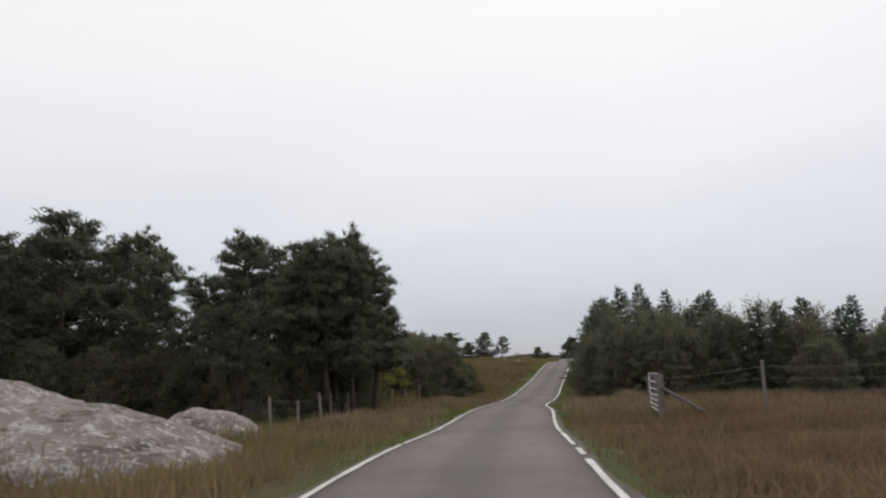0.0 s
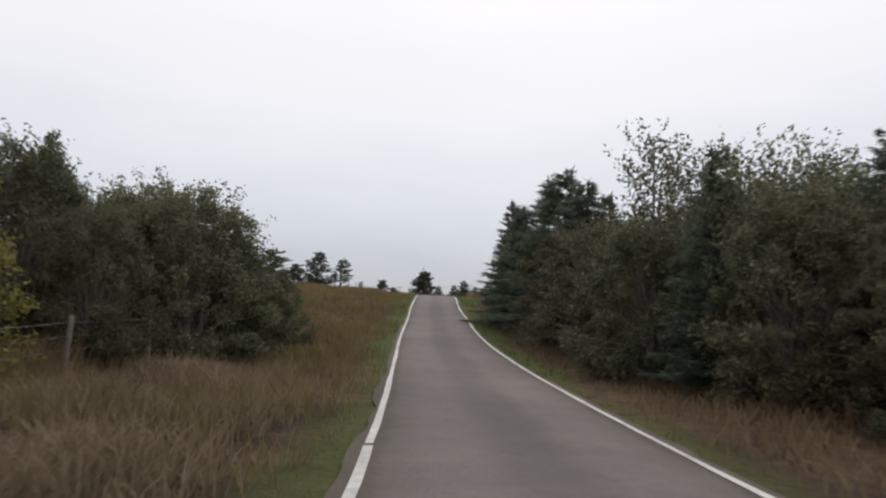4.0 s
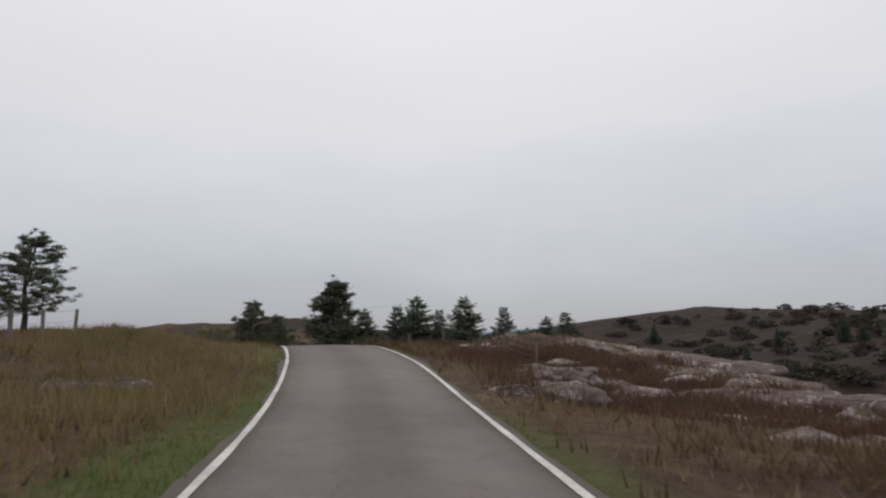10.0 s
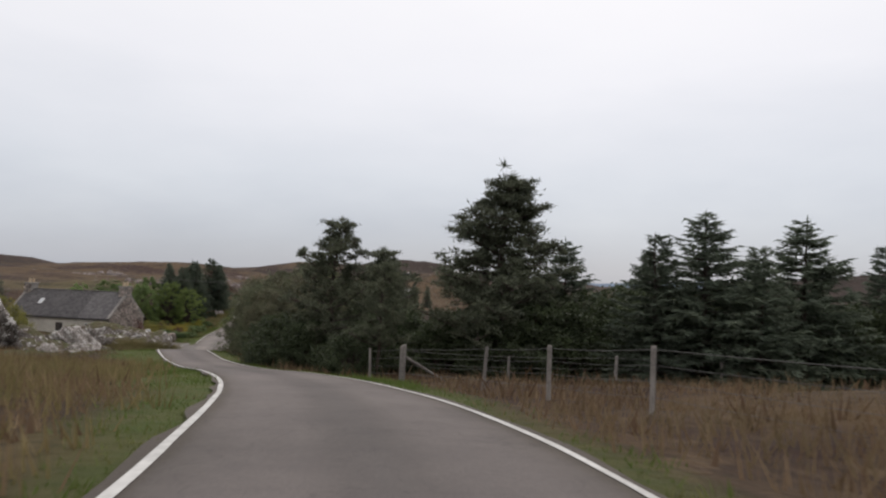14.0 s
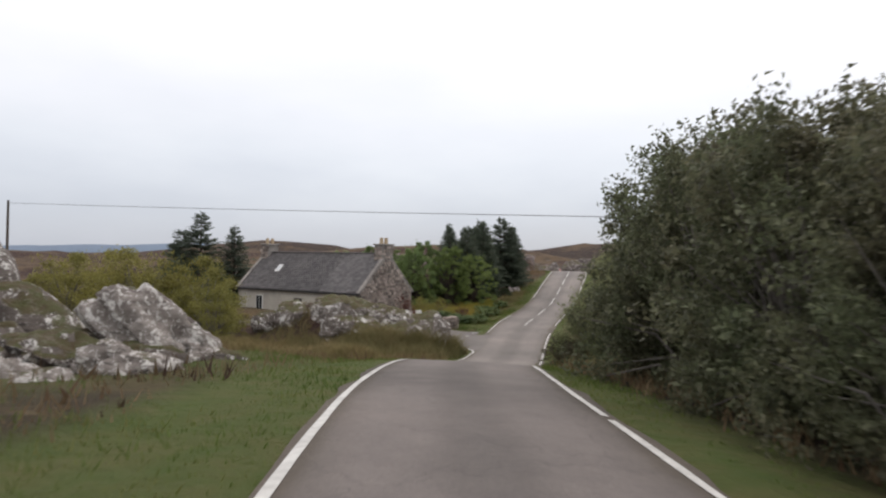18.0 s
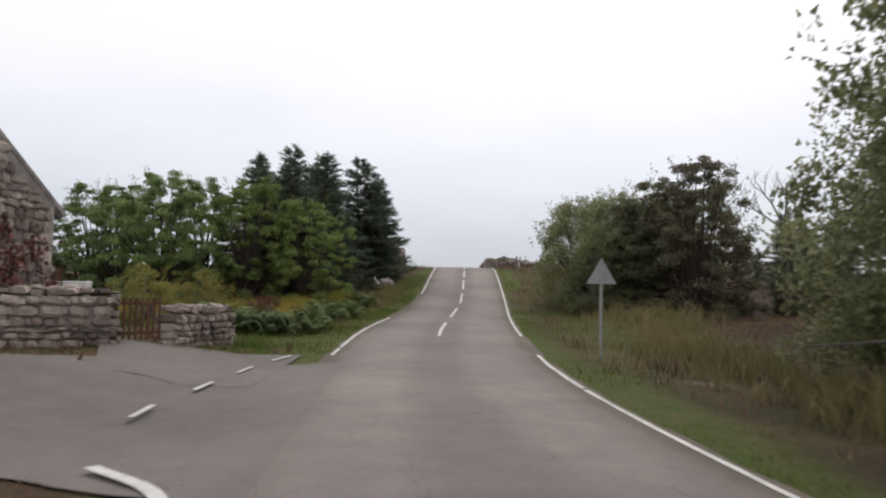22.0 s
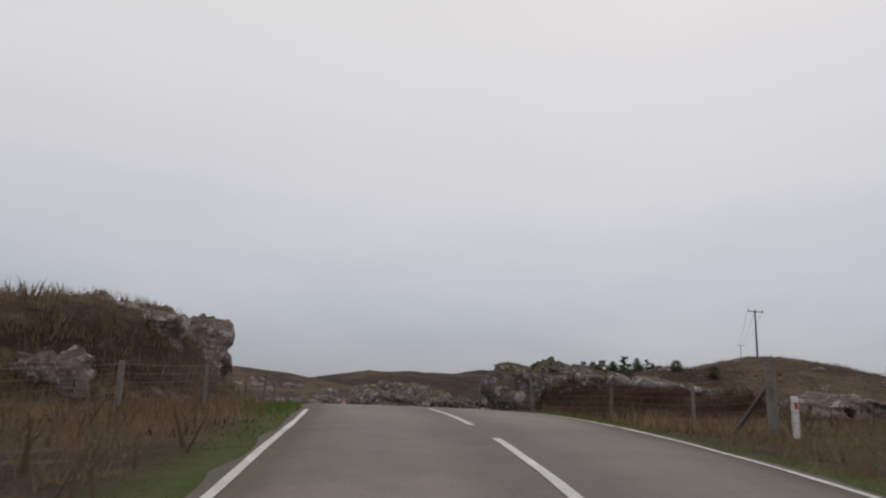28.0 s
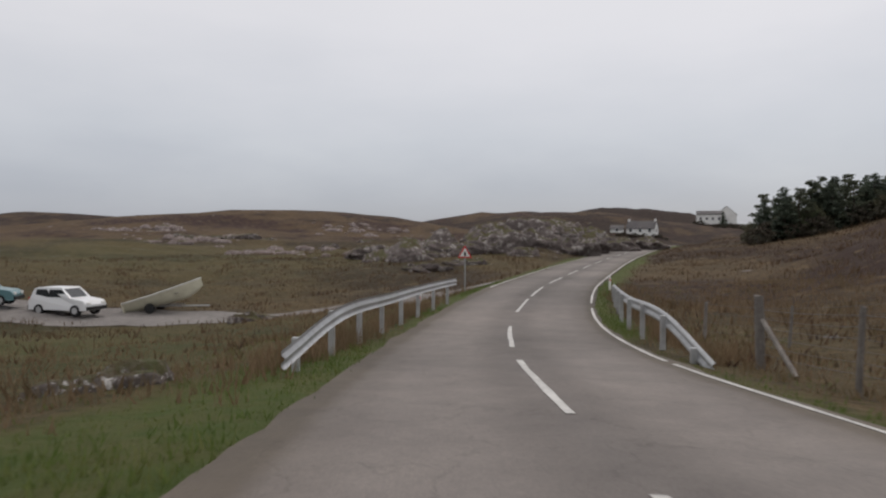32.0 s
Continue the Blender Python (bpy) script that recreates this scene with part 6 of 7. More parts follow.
def stone_wall(x0, y0, x1, y1, h, thick, seed, label):
    """A drystone wall of single stones on a dark core."""
    ln, an = math.hypot(x1 - x0, y1 - y0), math.degrees(math.atan2(y1 - y0, x1 - x0))
    ob = new("stone_wall")
    z = min(float(ground_z(x0, y0)), float(ground_z(x1, y1))) - 0.1
    ob.matrix_basis = pose(x0, y0, z, 0, 0, an)
    boxpart("core", (0.04, -thick / 2 + 0.08, -0.2), (ln - 0.04, thick / 2 - 0.08, h - 0.08), M_MORTAR, ob, "", 0.03)
    fr = random.Random(seed)
    ph = fr.uniform(0, 6)
    for side in (-1, 1):
        lay_stones(ob, ln, lambda x: h + 0.06 * math.sin(3 * x + ph), 0.24, side * (thick / 2 - 0.1), seed + side, 0.17, 0.34)
    for x in np.arange(0.12, ln, 0.3):
        so = new("cope_stone", fr.choice(STONES))
        so.parent = ob
        so.matrix_basis = pose(x, 0, h + 0.03, fr.uniform(-8, 8), fr.uniform(-8, 8), fr.uniform(-12, 12))
        so.scale = (fr.uniform(0.26, 0.4), thick * 0.95, fr.uniform(0.14, 0.22))
    for e in (0.0, ln):
        z_ = 0.0
        while z_ < h - 0.1:
            so = new("stone", fr.choice(STONES))
            so.parent = ob
            ch = fr.uniform(0.15, 0.24)
            so.matrix_basis = pose(e, 0, z_ + ch / 2, fr.uniform(-3, 3), fr.uniform(-3, 3), fr.uniform(-5, 5))
            so.scale = (0.26, thick * 0.95, ch)
            z_ += ch
    tagged(ob, label, "wall", "garden walls")


stone_wall(-14.6, 222.6, -10.9, 224.7, 1.15, 0.55, 31, "grey drystone garden wall beside the side road")
stone_wall(-10.3, 226.0, -9.9, 228.4, 1.05, 0.6, 37, "short drystone wall end beside the garden gate")
gg = new("garden_gate")
gg.matrix_basis = pose(-10.85, 224.95, float(ground_z(-10.6, 225.4)), 0, 0, 62)
for x in (0.05, 0.2, 0.35, 0.5, 0.65, 0.8, 0.95):
    boxpart("bar", (x - 0.03, -0.012, 0.08), (x + 0.03, 0.012, 1.0), M_RUST, gg, "", 0.004)
for z in (0.2, 0.85):
    boxpart("rail", (0.0, 0.014, z), (1.0, 0.04, z + 0.06), M_RUST, gg, "", 0.004)
tagged(gg, "narrow rust-red iron garden gate, shut", "gate")
bench = new("slatted_bench")
bench.matrix_basis = pose(-13.2, 225.6, float(ground_z(-13.2, 225.6)), 0, 0, 28)
for i in range(5):
    boxpart("slat", (-1.1, -0.35 + i * 0.16, 1.12 + i * 0.06), (1.1, -0.23 + i * 0.16, 1.16 + i * 0.06), M_WHITE, bench, "", 0.006)
for x in (-1.0, 1.0):
    for y in (-0.3, 0.36):
        boxpart("leg", (x - 0.04, y - 0.04, -0.05), (x + 0.04, y + 0.04, 1.12 + (0.3 if y > 0 else 0.0)), M_WHITE, bench, "", 0.006)
tagged(bench, "white slatted garden frame standing behind the wall", "garden frame")


# ---- side roads
def apron(name, path, mat, label, lift=0.03):
    """A strip along points (x, y, half-width) laid on the land."""
    p = np.array(path, float)
    t = np.linspace(0, 1, len(p))
    s = np.linspace(0, 1, 40)
    x, y, w = (cubic(t, p[:, i], s) for i in range(3))
    d = unit(np.stack([np.gradient(x), np.gradient(y)], 1))
    n = np.stack([-d[:, 1], d[:, 0]], 1)
    c = np.linspace(-1, 1, 9)
    X = x[:, None] + n[:, :1] * w[:, None] * c * (1 + 0.03 * fbm(s * 30, s * 0, 1.5, 3, 8)[:, None])
    Y = y[:, None] + n[:, 1:] * w[:, None] * c
    u = np.abs(X - road_c(Y)) - road_w(Y) / 2
    Z = np.where(u < 0.3, np.maximum(road_z(Y) - 0.02, ground_z(X, Y)), ground_z(X, Y)) + lift
    ob = new(name, mesh_np(name, np.stack([X, Y, Z], -1).reshape(-1, 3), grid_faces(40, 9), [mat], smooth=True))
    return tagged(ob, label, "road", kind="structure")


apron("side_road", [(-5.0, 220.5, 5.6), (-7.6, 220.2, 4.6), (-10.0, 219.4, 3.6), (-14, 218.0, 2.6), (-20, 216.4, 2.2), (-28, 215, 2.0), (-40, 214, 2.0)], M_ASPHALT, "worn asphalt side road past the cottage")
apron("side_road_mouth", [(-7.2, 224.6, 2.7), (-8.2, 224.5, 2.6), (-9.4, 224.2, 2.2), (-10.6, 223.6, 1.5)], M_ASPHALT, "worn asphalt widening at the mouth of the side road", 0.036)
apron("track", [(-12.6, 352, 4.0), (-16, 352, 3.2), (-20, 350, 2.0), (-26, 348.5, 1.6), (-33, 347.5, 2.4), (-40, 346.5, 3.2), (-48, 347, 3.0)], M_GRAVEL, "gravel track to a parking place on the shore")


def curve_line(name, pts, wide=0.1):
    p = np.array(pts, float)
    t = np.linspace(0, 1, len(p))
    s = np.linspace(0, 1, 24)
    x, y = cubic(t, p[:, 0], s), cubic(t, p[:, 1], s)
    d = unit(np.stack([np.gradient(x), np.gradient(y)], 1))
    n = np.stack([-d[:, 1], d[:, 0]], 1) * wide / 2
    X, Y = np.stack([x - n[:, 0], x + n[:, 0]], 1), np.stack([y - n[:, 1], y + n[:, 1]], 1)
    Z = np.maximum(ground_z(X, Y) + 0.05, road_z(Y) + 0.024)
    child(name, mesh_np(name, np.stack([X, Y, Z], -1).reshape(-1, 3), grid_faces(24, 2), [M_PAINT]), road)


curve_line("edge_line", [(-4.66, 212.6), (-4.85, 214.0), (-5.35, 215.2), (-6.3, 216.0)], 0.13)
for a, b in (((-7.3, 218.6), (-7.5, 219.6)), ((-7.6, 221.2), (-7.7, 222.2)), ((-7.75, 223.6), (-7.8, 224.6)), ((-7.75, 225.8), (-7.6, 226.8))):
    curve_line("give_way_dash", [a, ((a[0] + b[0]) / 2, (a[1] + b[1]) / 2), b], 0.09)
# dark tarred joint across the road
child("tar_joint", mesh_np("tar_joint", [(x, 240.4 + 0.12 * math.sin(x * 2.3) + dy * 0.45, float(road_z(240.4)) + 0.034 + 0.02 * (1 - abs(x + 4.5) / 2.7)) for x in np.linspace(-4.4, -1.9, 14) for dy in (-0.09, 0.09)], grid_faces(14, 2), [M_BLACK]), road)


# ---- signs and poles
def triangle_sign(x, y, top, yaw, back, label):
    ob = new("road_sign")
    z0 = float(ground_z(x, y))
    ob.matrix_basis = pose(x, y, z0, 0, 0, yaw)
    h = top - z0
    tube_between("pole", (0, 0, -0.3), (0, 0, h - 0.05), 0.038, M_SIGNGREY, ob, 10)
    s = 0.40

    def tri(k, y0, y1, mat, nm):
        r = s * k
        prism(nm, [(-r, h - 0.48 - r * 0.58), (r, h - 0.48 - r * 0.58), (0, h - 0.48 + r * 1.16)], y0, y1, mat, ob)

    tri(1.0, -0.055, -0.048, M_SIGNGREY if back else M_RED, "plate")
    if back:
        boxpart("bracket", (-0.3, -0.048, h - 0.66), (0.3, -0.036, h - 0.62), M_SIGNGREY, ob, "", 0.002)
    else:
        tri(0.72, -0.060, -0.056, M_WHITE, "face")
        boxpart("symbol", (-0.05, -0.065, h - 0.60), (0.06, -0.061, h - 0.38), M_BLACK, ob, "", 0.004)
    tagged(ob, label, "road sign")


triangle_sign(0.1, 229.1, -2.3, 0, True, "triangular road sign on a grey pole, seen from behind")
triangle_sign(-14.1, 346.5, -0.55, 0, False, "red-bordered white triangular warning sign on a pole")


def marker_post(x, y, h=0.9, lean=0.0):
    ob = new("marker_post")
    ob.matrix_basis = pose(x, y, float(ground_z(x, y)), lean, 0, 0)
    boxpart("body", (-0.05, -0.04, -0.2), (0.05, 0.04, h), M_WHITE, ob, "", 0.012)
    boxpart("reflector", (-0.03, -0.046, h - 0.22), (0.03, -0.041, h - 0.1), M_RED, ob, "", 0.002)
    tagged(ob, "white roadside marker post in the grass", "post", "marker posts")


for x, y, h in ((6.2, 206.3, 0.7), (0.3, 281.6, 0.7), (-15.4, 338.4, 0.6), (-6.3, 345.0, 0.7), (5.4, 412, 0.8)):
    marker_post(x, y, h)


def power_pole(x, y, top, arm, yaw, label):
    ob = new("power_pole")
    z0 = float(ground_z(x, y))
    ob.matrix_basis = pose(x, y, z0, 0, 0, yaw)
    h = top - z0
    child("shaft", mesh_np("shaft", *tubes([[(0, 0, -0.5), (0, 0, h * 0.5), (0, 0, h)]], [[0.15, 0.13, 0.10]], 10), [M_POLE], smooth=True), ob)
    if arm:
        boxpart("crossarm", (-arm, -0.17, h - 0.25), (arm, -0.10, h - 0.12), M_POLE, ob)
        for a in (-arm * 0.9, 0.0, arm * 0.9):
            child("insulator", mesh_np("insulator", *tubes([[(a, -0.13, h - 0.12), (a, -0.13, h + 0.02), (a, -0.13, h + 0.1)]], [[0.03, 0.06, 0.02]], 8), [M_BLACK]), ob)
    tagged(ob, label, "utility pole", "utility poles")
    return z0 + h


power_pole(42.1, 369.2, 14.0, 1.3, 12, "tall wooden power pole with a crossarm on the hill")
power_pole(114.4, 531.5, 23.8, 1.3, 12, "distant wooden power pole with a crossarm")
power_pole(-51.5, 221.3, 6.0, 0, 0, "wooden telephone pole behind the rocks")
power_pole(18, 198.1, 2.95, 0, 0, "wooden telephone pole among the hedge trees")
wires = new("overhead_cable", wire_mesh([(-51.5, 221.3, 5.75), (18, 198.1, 2.75)], 0.018, 0.12, "overhead_cable"))
tagged(wires, "thin dark overhead cable sagging across the road", "cable")
for dx in (-1.1, 0.0, 1.1):
    w2 = new("power_line", wire_mesh([(42.1 + dx, 369.2, 14.0), (114.4 + dx, 531.5, 23.8)], 0.02, 1.0, "power_line"))
    tagged(w2, "thin power line between two hill poles", "cable", "power lines")


# ---- crash barriers
def barrier(pts, label):
    """Corrugated steel beam on posts through points (x, y, height of the beam's middle)."""
    p = np.array(pts, float)
    t = np.r_[0, np.cumsum(np.linalg.norm(np.diff(p[:, :2], axis=0), axis=1))]
    s = np.linspace(0, t[-1], 60)
    x, y, zz = (cubic(t, p[:, i], s) for i in range(3))
    d = unit(np.stack([np.gradient(x), np.gradient(y)], 1))
    n = np.stack([-d[:, 1], d[:, 0]], 1)
    prof = [(0.0, 0.155), (0.05, 0.12), (0.05, 0.06), (0.0, 0.02), (0.0, -0.02), (0.05, -0.06), (0.05, -0.12), (0.0, -0.155)]
    ob = new("crash_barrier")
    base = Vector((x[0], y[0], float(ground_z(x[0], y[0]))))
    ob.matrix_basis = Matrix.Translation(base)
    V = []
    for off in (0.0, 0.012):
        V.append(np.stack([np.stack([x + n[:, 0] * (a + off), y + n[:, 1] * (a + off), zz + b], 1) for a, b in prof], 1) - np.array(base))
    k = len(prof)
    f = grid_faces(60, k)
    child("beam", mesh_np("beam", np.concatenate([v.reshape(-1, 3) for v in V]), np.concatenate([f, f[:, ::-1] + 60 * k]), [M_GALV]), ob)
    for q in np.arange(1.0, t[-1], 2.6):
        px, py, pz = np.interp(q, s, x), np.interp(q, s, y), np.interp(q, s, zz)
        nn = np.array([np.interp(q, s, n[:, 0]), np.interp(q, s, n[:, 1])]) * 0.11
        g = float(ground_z(px, py))
        boxpart("post", (px + nn[0] - 0.06 - base.x, py + nn[1] - 0.05 - base.y, g - 0.3 - base.z), (px + nn[0] + 0.06 - base.x, py + nn[1] + 0.05 - base.y, pz + 0.12 - base.z), M_GALV, ob)
    tagged(ob, label, "crash barrier", "crash barriers")


def over(x, y, h):
    return (x, y, float(ground_z(x, y)) + h)


barrier([(-14.2, 317.3, -2.02), (-14.4, 321, -1.77), (-14.45, 327, -1.90), (-14.2, 332.5, -1.98), (-13.7, 338, -2.06)], "galvanised crash barrier on the bay side, near end bent down")
barrier([(-7.4, 319.8, -2.5), (-7.5, 323, -2.06), (-7.5, 329, -2.10), (-6.9, 337, -2.35), (-6.2, 344, -2.65)], "galvanised crash barrier on the inside of the bend")


# ---- arched iron shed and low outbuilding
def nissen():
    ob = new("arched_shed")
    ob.matrix_basis = pose(16.1, 287.5, -0.75, 0, 0, -68)
    R_, D = 3.05, 9.5
    th = np.linspace(0, np.pi, 46)
    yy_ = np.arange(0, D, 0.09)
    V = []
    for k_, y in enumerate(yy_):
        r = R_ + 0.025 * math.sin(y * 2 * math.pi / 0.36)
        V.append(np.stack([-np.cos(th) * r, np.full_like(th, y), np.sin(th) * r * 1.04], 1))
    child("shell", mesh_np("shell", np.concatenate(V), grid_faces(len(yy_), 46), [M_TIN], smooth=True), ob, "rusting corrugated iron arch")
    arch = [(-math.cos(a) * R_ * 0.97, math.sin(a) * R_ * 1.0) for a in np.linspace(0, math.pi, 24)]
    prism("end_wall", arch, 0.35, 0.45, M_TIN, ob, "grey sheet-iron end")
    boxpart("door", (-1.6, 0.28, 0.0), (1.6, 0.34, 2.1), M_SIGNGREY, ob, "grey sheet double door", 0.01)
    boxpart("board", (-0.9, 0.26, 2.5), (0.9, 0.33, 2.75), M_SIGNGREY, ob, "pale name board", 0.01)
    rim = [(-math.cos(a) * R_ * f_, math.sin(a) * R_ * 1.04 * f_) for f_, rg in ((1.015, 1), (0.93, -1)) for a in np.linspace(0, math.pi, 24)[:: rg]]
    prism("rim", rim, -0.02, 0.12, M_TIN, ob)
    tagged(ob, "arched corrugated iron shed with a closed end", "shed")


nissen()
low = new("outbuilding")
low.matrix_basis = pose(11.2, 288.6, float(ground_z(11.2, 288.6)) - 0.35, 0, 0, -14)
boxpart("wall", (-2.0, -1.2, -0.3), (2.0, 1.2, 1.0), M_TIN_RED, low, "red-brown tin wall", 0.02)
boxpart("roof", (-2.25, -1.5, 1.0), (2.25, 1.5, 1.12), M_TIN, low, "flat tin roof", 0.02)
boxpart("post", (-2.1, -1.42, -0.3), (-2.0, -1.32, 1.0), M_WHITE, low)
boxpart("post", (2.0, -1.42, -0.3), (2.1, -1.32, 1.0), M_WHITE, low)
tagged(low, "low open-fronted outbuilding with a flat tin roof", "outbuilding")


# ---- far white houses
def white_house(x, y, z, yaw, L, W, E, Rg, label, wins=3, chim=True):
    ob = new("white_house")
    ob.matrix_basis = pose(x, y, z, 0, 0, yaw)
    prism("wall", [(-W / 2, -4), (W / 2, -4), (W / 2, E), (0, Rg), (-W / 2, E)], -L / 2, L / 2, M_WHITE, ob, "white rendered walls", "x")
    for s in (-1, 1):
        prism("roof", [(s * (W / 2 + 0.4), E - 0.36), (0, Rg + 0.02), (0, Rg + 0.24), (s * (W / 2 + 0.4), E - 0.14)], -L / 2 - 0.15, L / 2 + 0.15, M_SLATE_JOINED, ob, "dark slate roof", "x")
    for i in range(wins):
        wx = -L / 2 + L * (i + 0.5) / wins
        boxpart("window", (wx - 0.55, -W / 2 - 0.05, 0.9), (wx + 0.55, -W / 2 - 0.01, 2.2), M_GLASS, ob, "dark window", 0.0)
    for s in (-1, 1):
        boxpart("window", (s * (L / 2) - 0.04 + s * 0.02, -0.5, 1.0), (s * (L / 2) + 0.04 + s * 0.02, 0.5, 2.3), M_GLASS, ob, "dark window", 0.0)
    if chim:
        for s in (-1, 1):
            boxpart("chimney", (s * (L / 2 - 0.5) - 0.45, -0.4, Rg - 0.5), (s * (L / 2 - 0.5) + 0.45, 0.4, Rg + 1.1), M_WHITE, ob, "white chimney stack", 0.03)
    tagged(ob, label, "house", "far white houses")


white_house(42, 640, 2.5, -24, 13.0, 7.0, 2.7, 5.8, "white cottage with a dark roof and two chimneys")
white_house(31, 642, 2.8, -10, 6.0, 5.0, 2.2, 3.6, "small white outbuilding beside the cottage", 1, False)
white_house(102, 724, 9.0, 75, 15, 10.6, 5.2, 9.8, "large white gabled house on the hillside", 4, False)
white_house(90.5, 716, 10.2, -6, 13, 6.0, 4.2, 5.8, "white single-storey wing of the hillside house", 4, False)


# ---- parked cars and boat on the shore
def car(x, y, yaw, paint, label):
    ob = new("car")
    ob.matrix_basis = pose(x, y, float(ground_z(x, y)) + 0.05, 0, 0, yaw)
    side = [(-2.1, 0.35), (-2.12, 0.85), (-1.98, 1.02), (-1.72, 1.62), (-1.4, 1.70), (0.25, 1.70), (0.95, 1.08), (1.9, 0.94), (2.12, 0.70), (2.1, 0.35)]
    bm = bmesh.new()
    rings = []
    for yy_, k_ in ((-0.86, 0.0), (-0.78, 1.0), (0.78, 1.0), (0.86, 0.0)):
        rings.append([bm.verts.new((a * (0.985 + 0.015 * k_), yy_ * (0.86 if b > 1.2 else 1.0), b)) for a, b in side])
    for r0, r1 in zip(rings[:-1], rings[1:]):
        for i in range(len(side)):
            j = (i + 1) % len(side)
            bm.faces.new((r0[i], r0[j], r1[j], r1[i]))
    bm.faces.new(rings[0])
    bm.faces.new(rings[-1][::-1])
    part("body", bm, paint, ob, "", None)
    for s in (-1, 1):
        for a, b, c in ((-1.6, -0.75, 0.0), (-0.65, 0.3, 0.3)):
            prism("side_window", [(a, 1.12), (b + 0.25 + c, 1.12), (b, 1.58), (a + 0.12, 1.58)], s * 0.80 - 0.012, s * 0.80 + 0.012, M_GLASS, ob)
        boxpart("tail_lamp", (-2.15, s * 0.68 - 0.1, 0.85), (-2.09, s * 0.68 + 0.1, 1.1), M_LAMPRED, ob)
        boxpart("headlamp", (2.04, s * 0.6 - 0.16, 0.68), (2.13, s * 0.6 + 0.16, 0.84), M_WHITE, ob)
        for wx in (-1.3, 1.32):
            bm = bmesh.new()
            bmesh.ops.create_cone(bm, cap_ends=True, segments=20, radius1=0.34, radius2=0.34, depth=0.22)
            wh = part("wheel", bm, M_TYRE, ob, "", pose(wx, s * 0.78, 0.34, 90, 0, 0))
            bm = bmesh.new()
            bmesh.ops.create_cone(bm, cap_ends=True, segments=14, radius1=0.2, radius2=0.2, depth=0.235)
            part("rim", bm, M_GALV, wh)
    prism("windscreen", [(0.34, 1.60), (0.36, 1.62), (0.92, 1.13), (0.90, 1.11)], -0.62, 0.62, M_GLASS, ob)
    prism("rear_window", [(-1.97, 1.10), (-2.0, 1.10), (-1.77, 1.58), (-1.74, 1.58)], -0.58, 0.58, M_GLASS, ob)
    boxpart("bumper", (-2.2, -0.8, 0.4), (-2.05, 0.8, 0.6), M_BLACK, ob)
    boxpart("bumper", (2.05, -0.8, 0.38), (2.2, 0.8, 0.58), M_BLACK, ob)
    tagged(ob, label, "car", "parked cars")


car(-38.6, 347.2, -8, M_CARWHITE, "white estate car parked on gravel near the shore")
car(-43.6, 346.2, 20, M_CARTEAL, "dark teal car parked beside the white car")


def boat(x, y, yaw):
    ob = new("boat")
    ob.matrix_basis = pose(x, y, float(ground_z(x, y)) + 0.46, 0, -15, yaw)
    s = np.linspace(0, 1, 16)
    c = np.linspace(-1, 1, 13)
    beam = 0.95 * np.clip(1 - (np.clip(s - 0.35, 0, 1) / 0.66) ** 2.2, 0, 1) * (0.86 + 0.14 * np.clip(s / 0.3, 0, 1)) + 0.02
    sheer = 0.72 + 0.35 * s**2
    keel = 0.0 + 0.55 * np.clip((s - 0.72) / 0.28, 0, 1) ** 2
    X = np.repeat((s * 5.0 - 2.3)[:, None], 13, 1)
    Y = beam[:, None] * np.sign(c) * np.abs(c) ** 0.75
    Z = keel[:, None] + (sheer - keel)[:, None] * np.abs(c) ** 2.1
    V = np.stack([X, Y, Z], -1).reshape(-1, 3)
    V2 = V.copy()
    V2[:, 1] *= 0.95
    V2[:, 2] += 0.04
    f = grid_faces(16, 13)
    child("hull", mesh_np("hull", np.concatenate([V, V2]), np.concatenate([f, f[:, ::-1] + 208]), [M_HULL], smooth=True), ob, "cream painted hull")
    child("gunwale", mesh_np("gunwale", *tubes([np.stack([X[:, 0], Y[:, 0], Z[:, 0]], 1), np.stack([X[:, -1], Y[:, -1], Z[:, -1]], 1)], [np.full(16, 0.035)] * 2, 6), [M_WHITE]), ob)
    boxpart("transom", (-2.34, -0.80, 0.12), (-2.27, 0.80, 0.74), M_HULL, ob)
    for xx in (-1.2, 0.1, 1.2):
        boxpart("thwart", (xx - 0.12, -0.78, 0.48), (xx + 0.12, 0.78, 0.52), M_POST, ob)
    tagged(ob, "cream open boat resting bow-up on a trailer", "boat")
    tr = new("boat_trailer")
    tr.matrix_basis = pose(x, y, float(ground_z(x, y)), 0, 0, yaw)
    tube_between("spine", (-2.4, 0, 0.34), (2.9, 0, 0.42), 0.05, M_GALV, tr)
    tube_between("axle", (-0.6, -0.8, 0.3), (-0.6, 0.8, 0.3), 0.04, M_GALV, tr)
    for sgn in (-1, 1):
        bm = bmesh.new()
        bmesh.ops.create_cone(bm, cap_ends=True, segments=18, radius1=0.3, radius2=0.3, depth=0.18)
        part("wheel", bm, M_TYRE, tr, "", pose(-0.6, sgn * 0.85, 0.3, 90, 0, 0))
        tube_between("bunk", (-1.8, sgn * 0.4, 0.45), (1.2, sgn * 0.3, 0.5), 0.04, M_POST, tr)
    tagged(tr, "galvanised two-wheeled boat trailer under the boat", "trailer")


boat(-33.6, 349.6, 6)


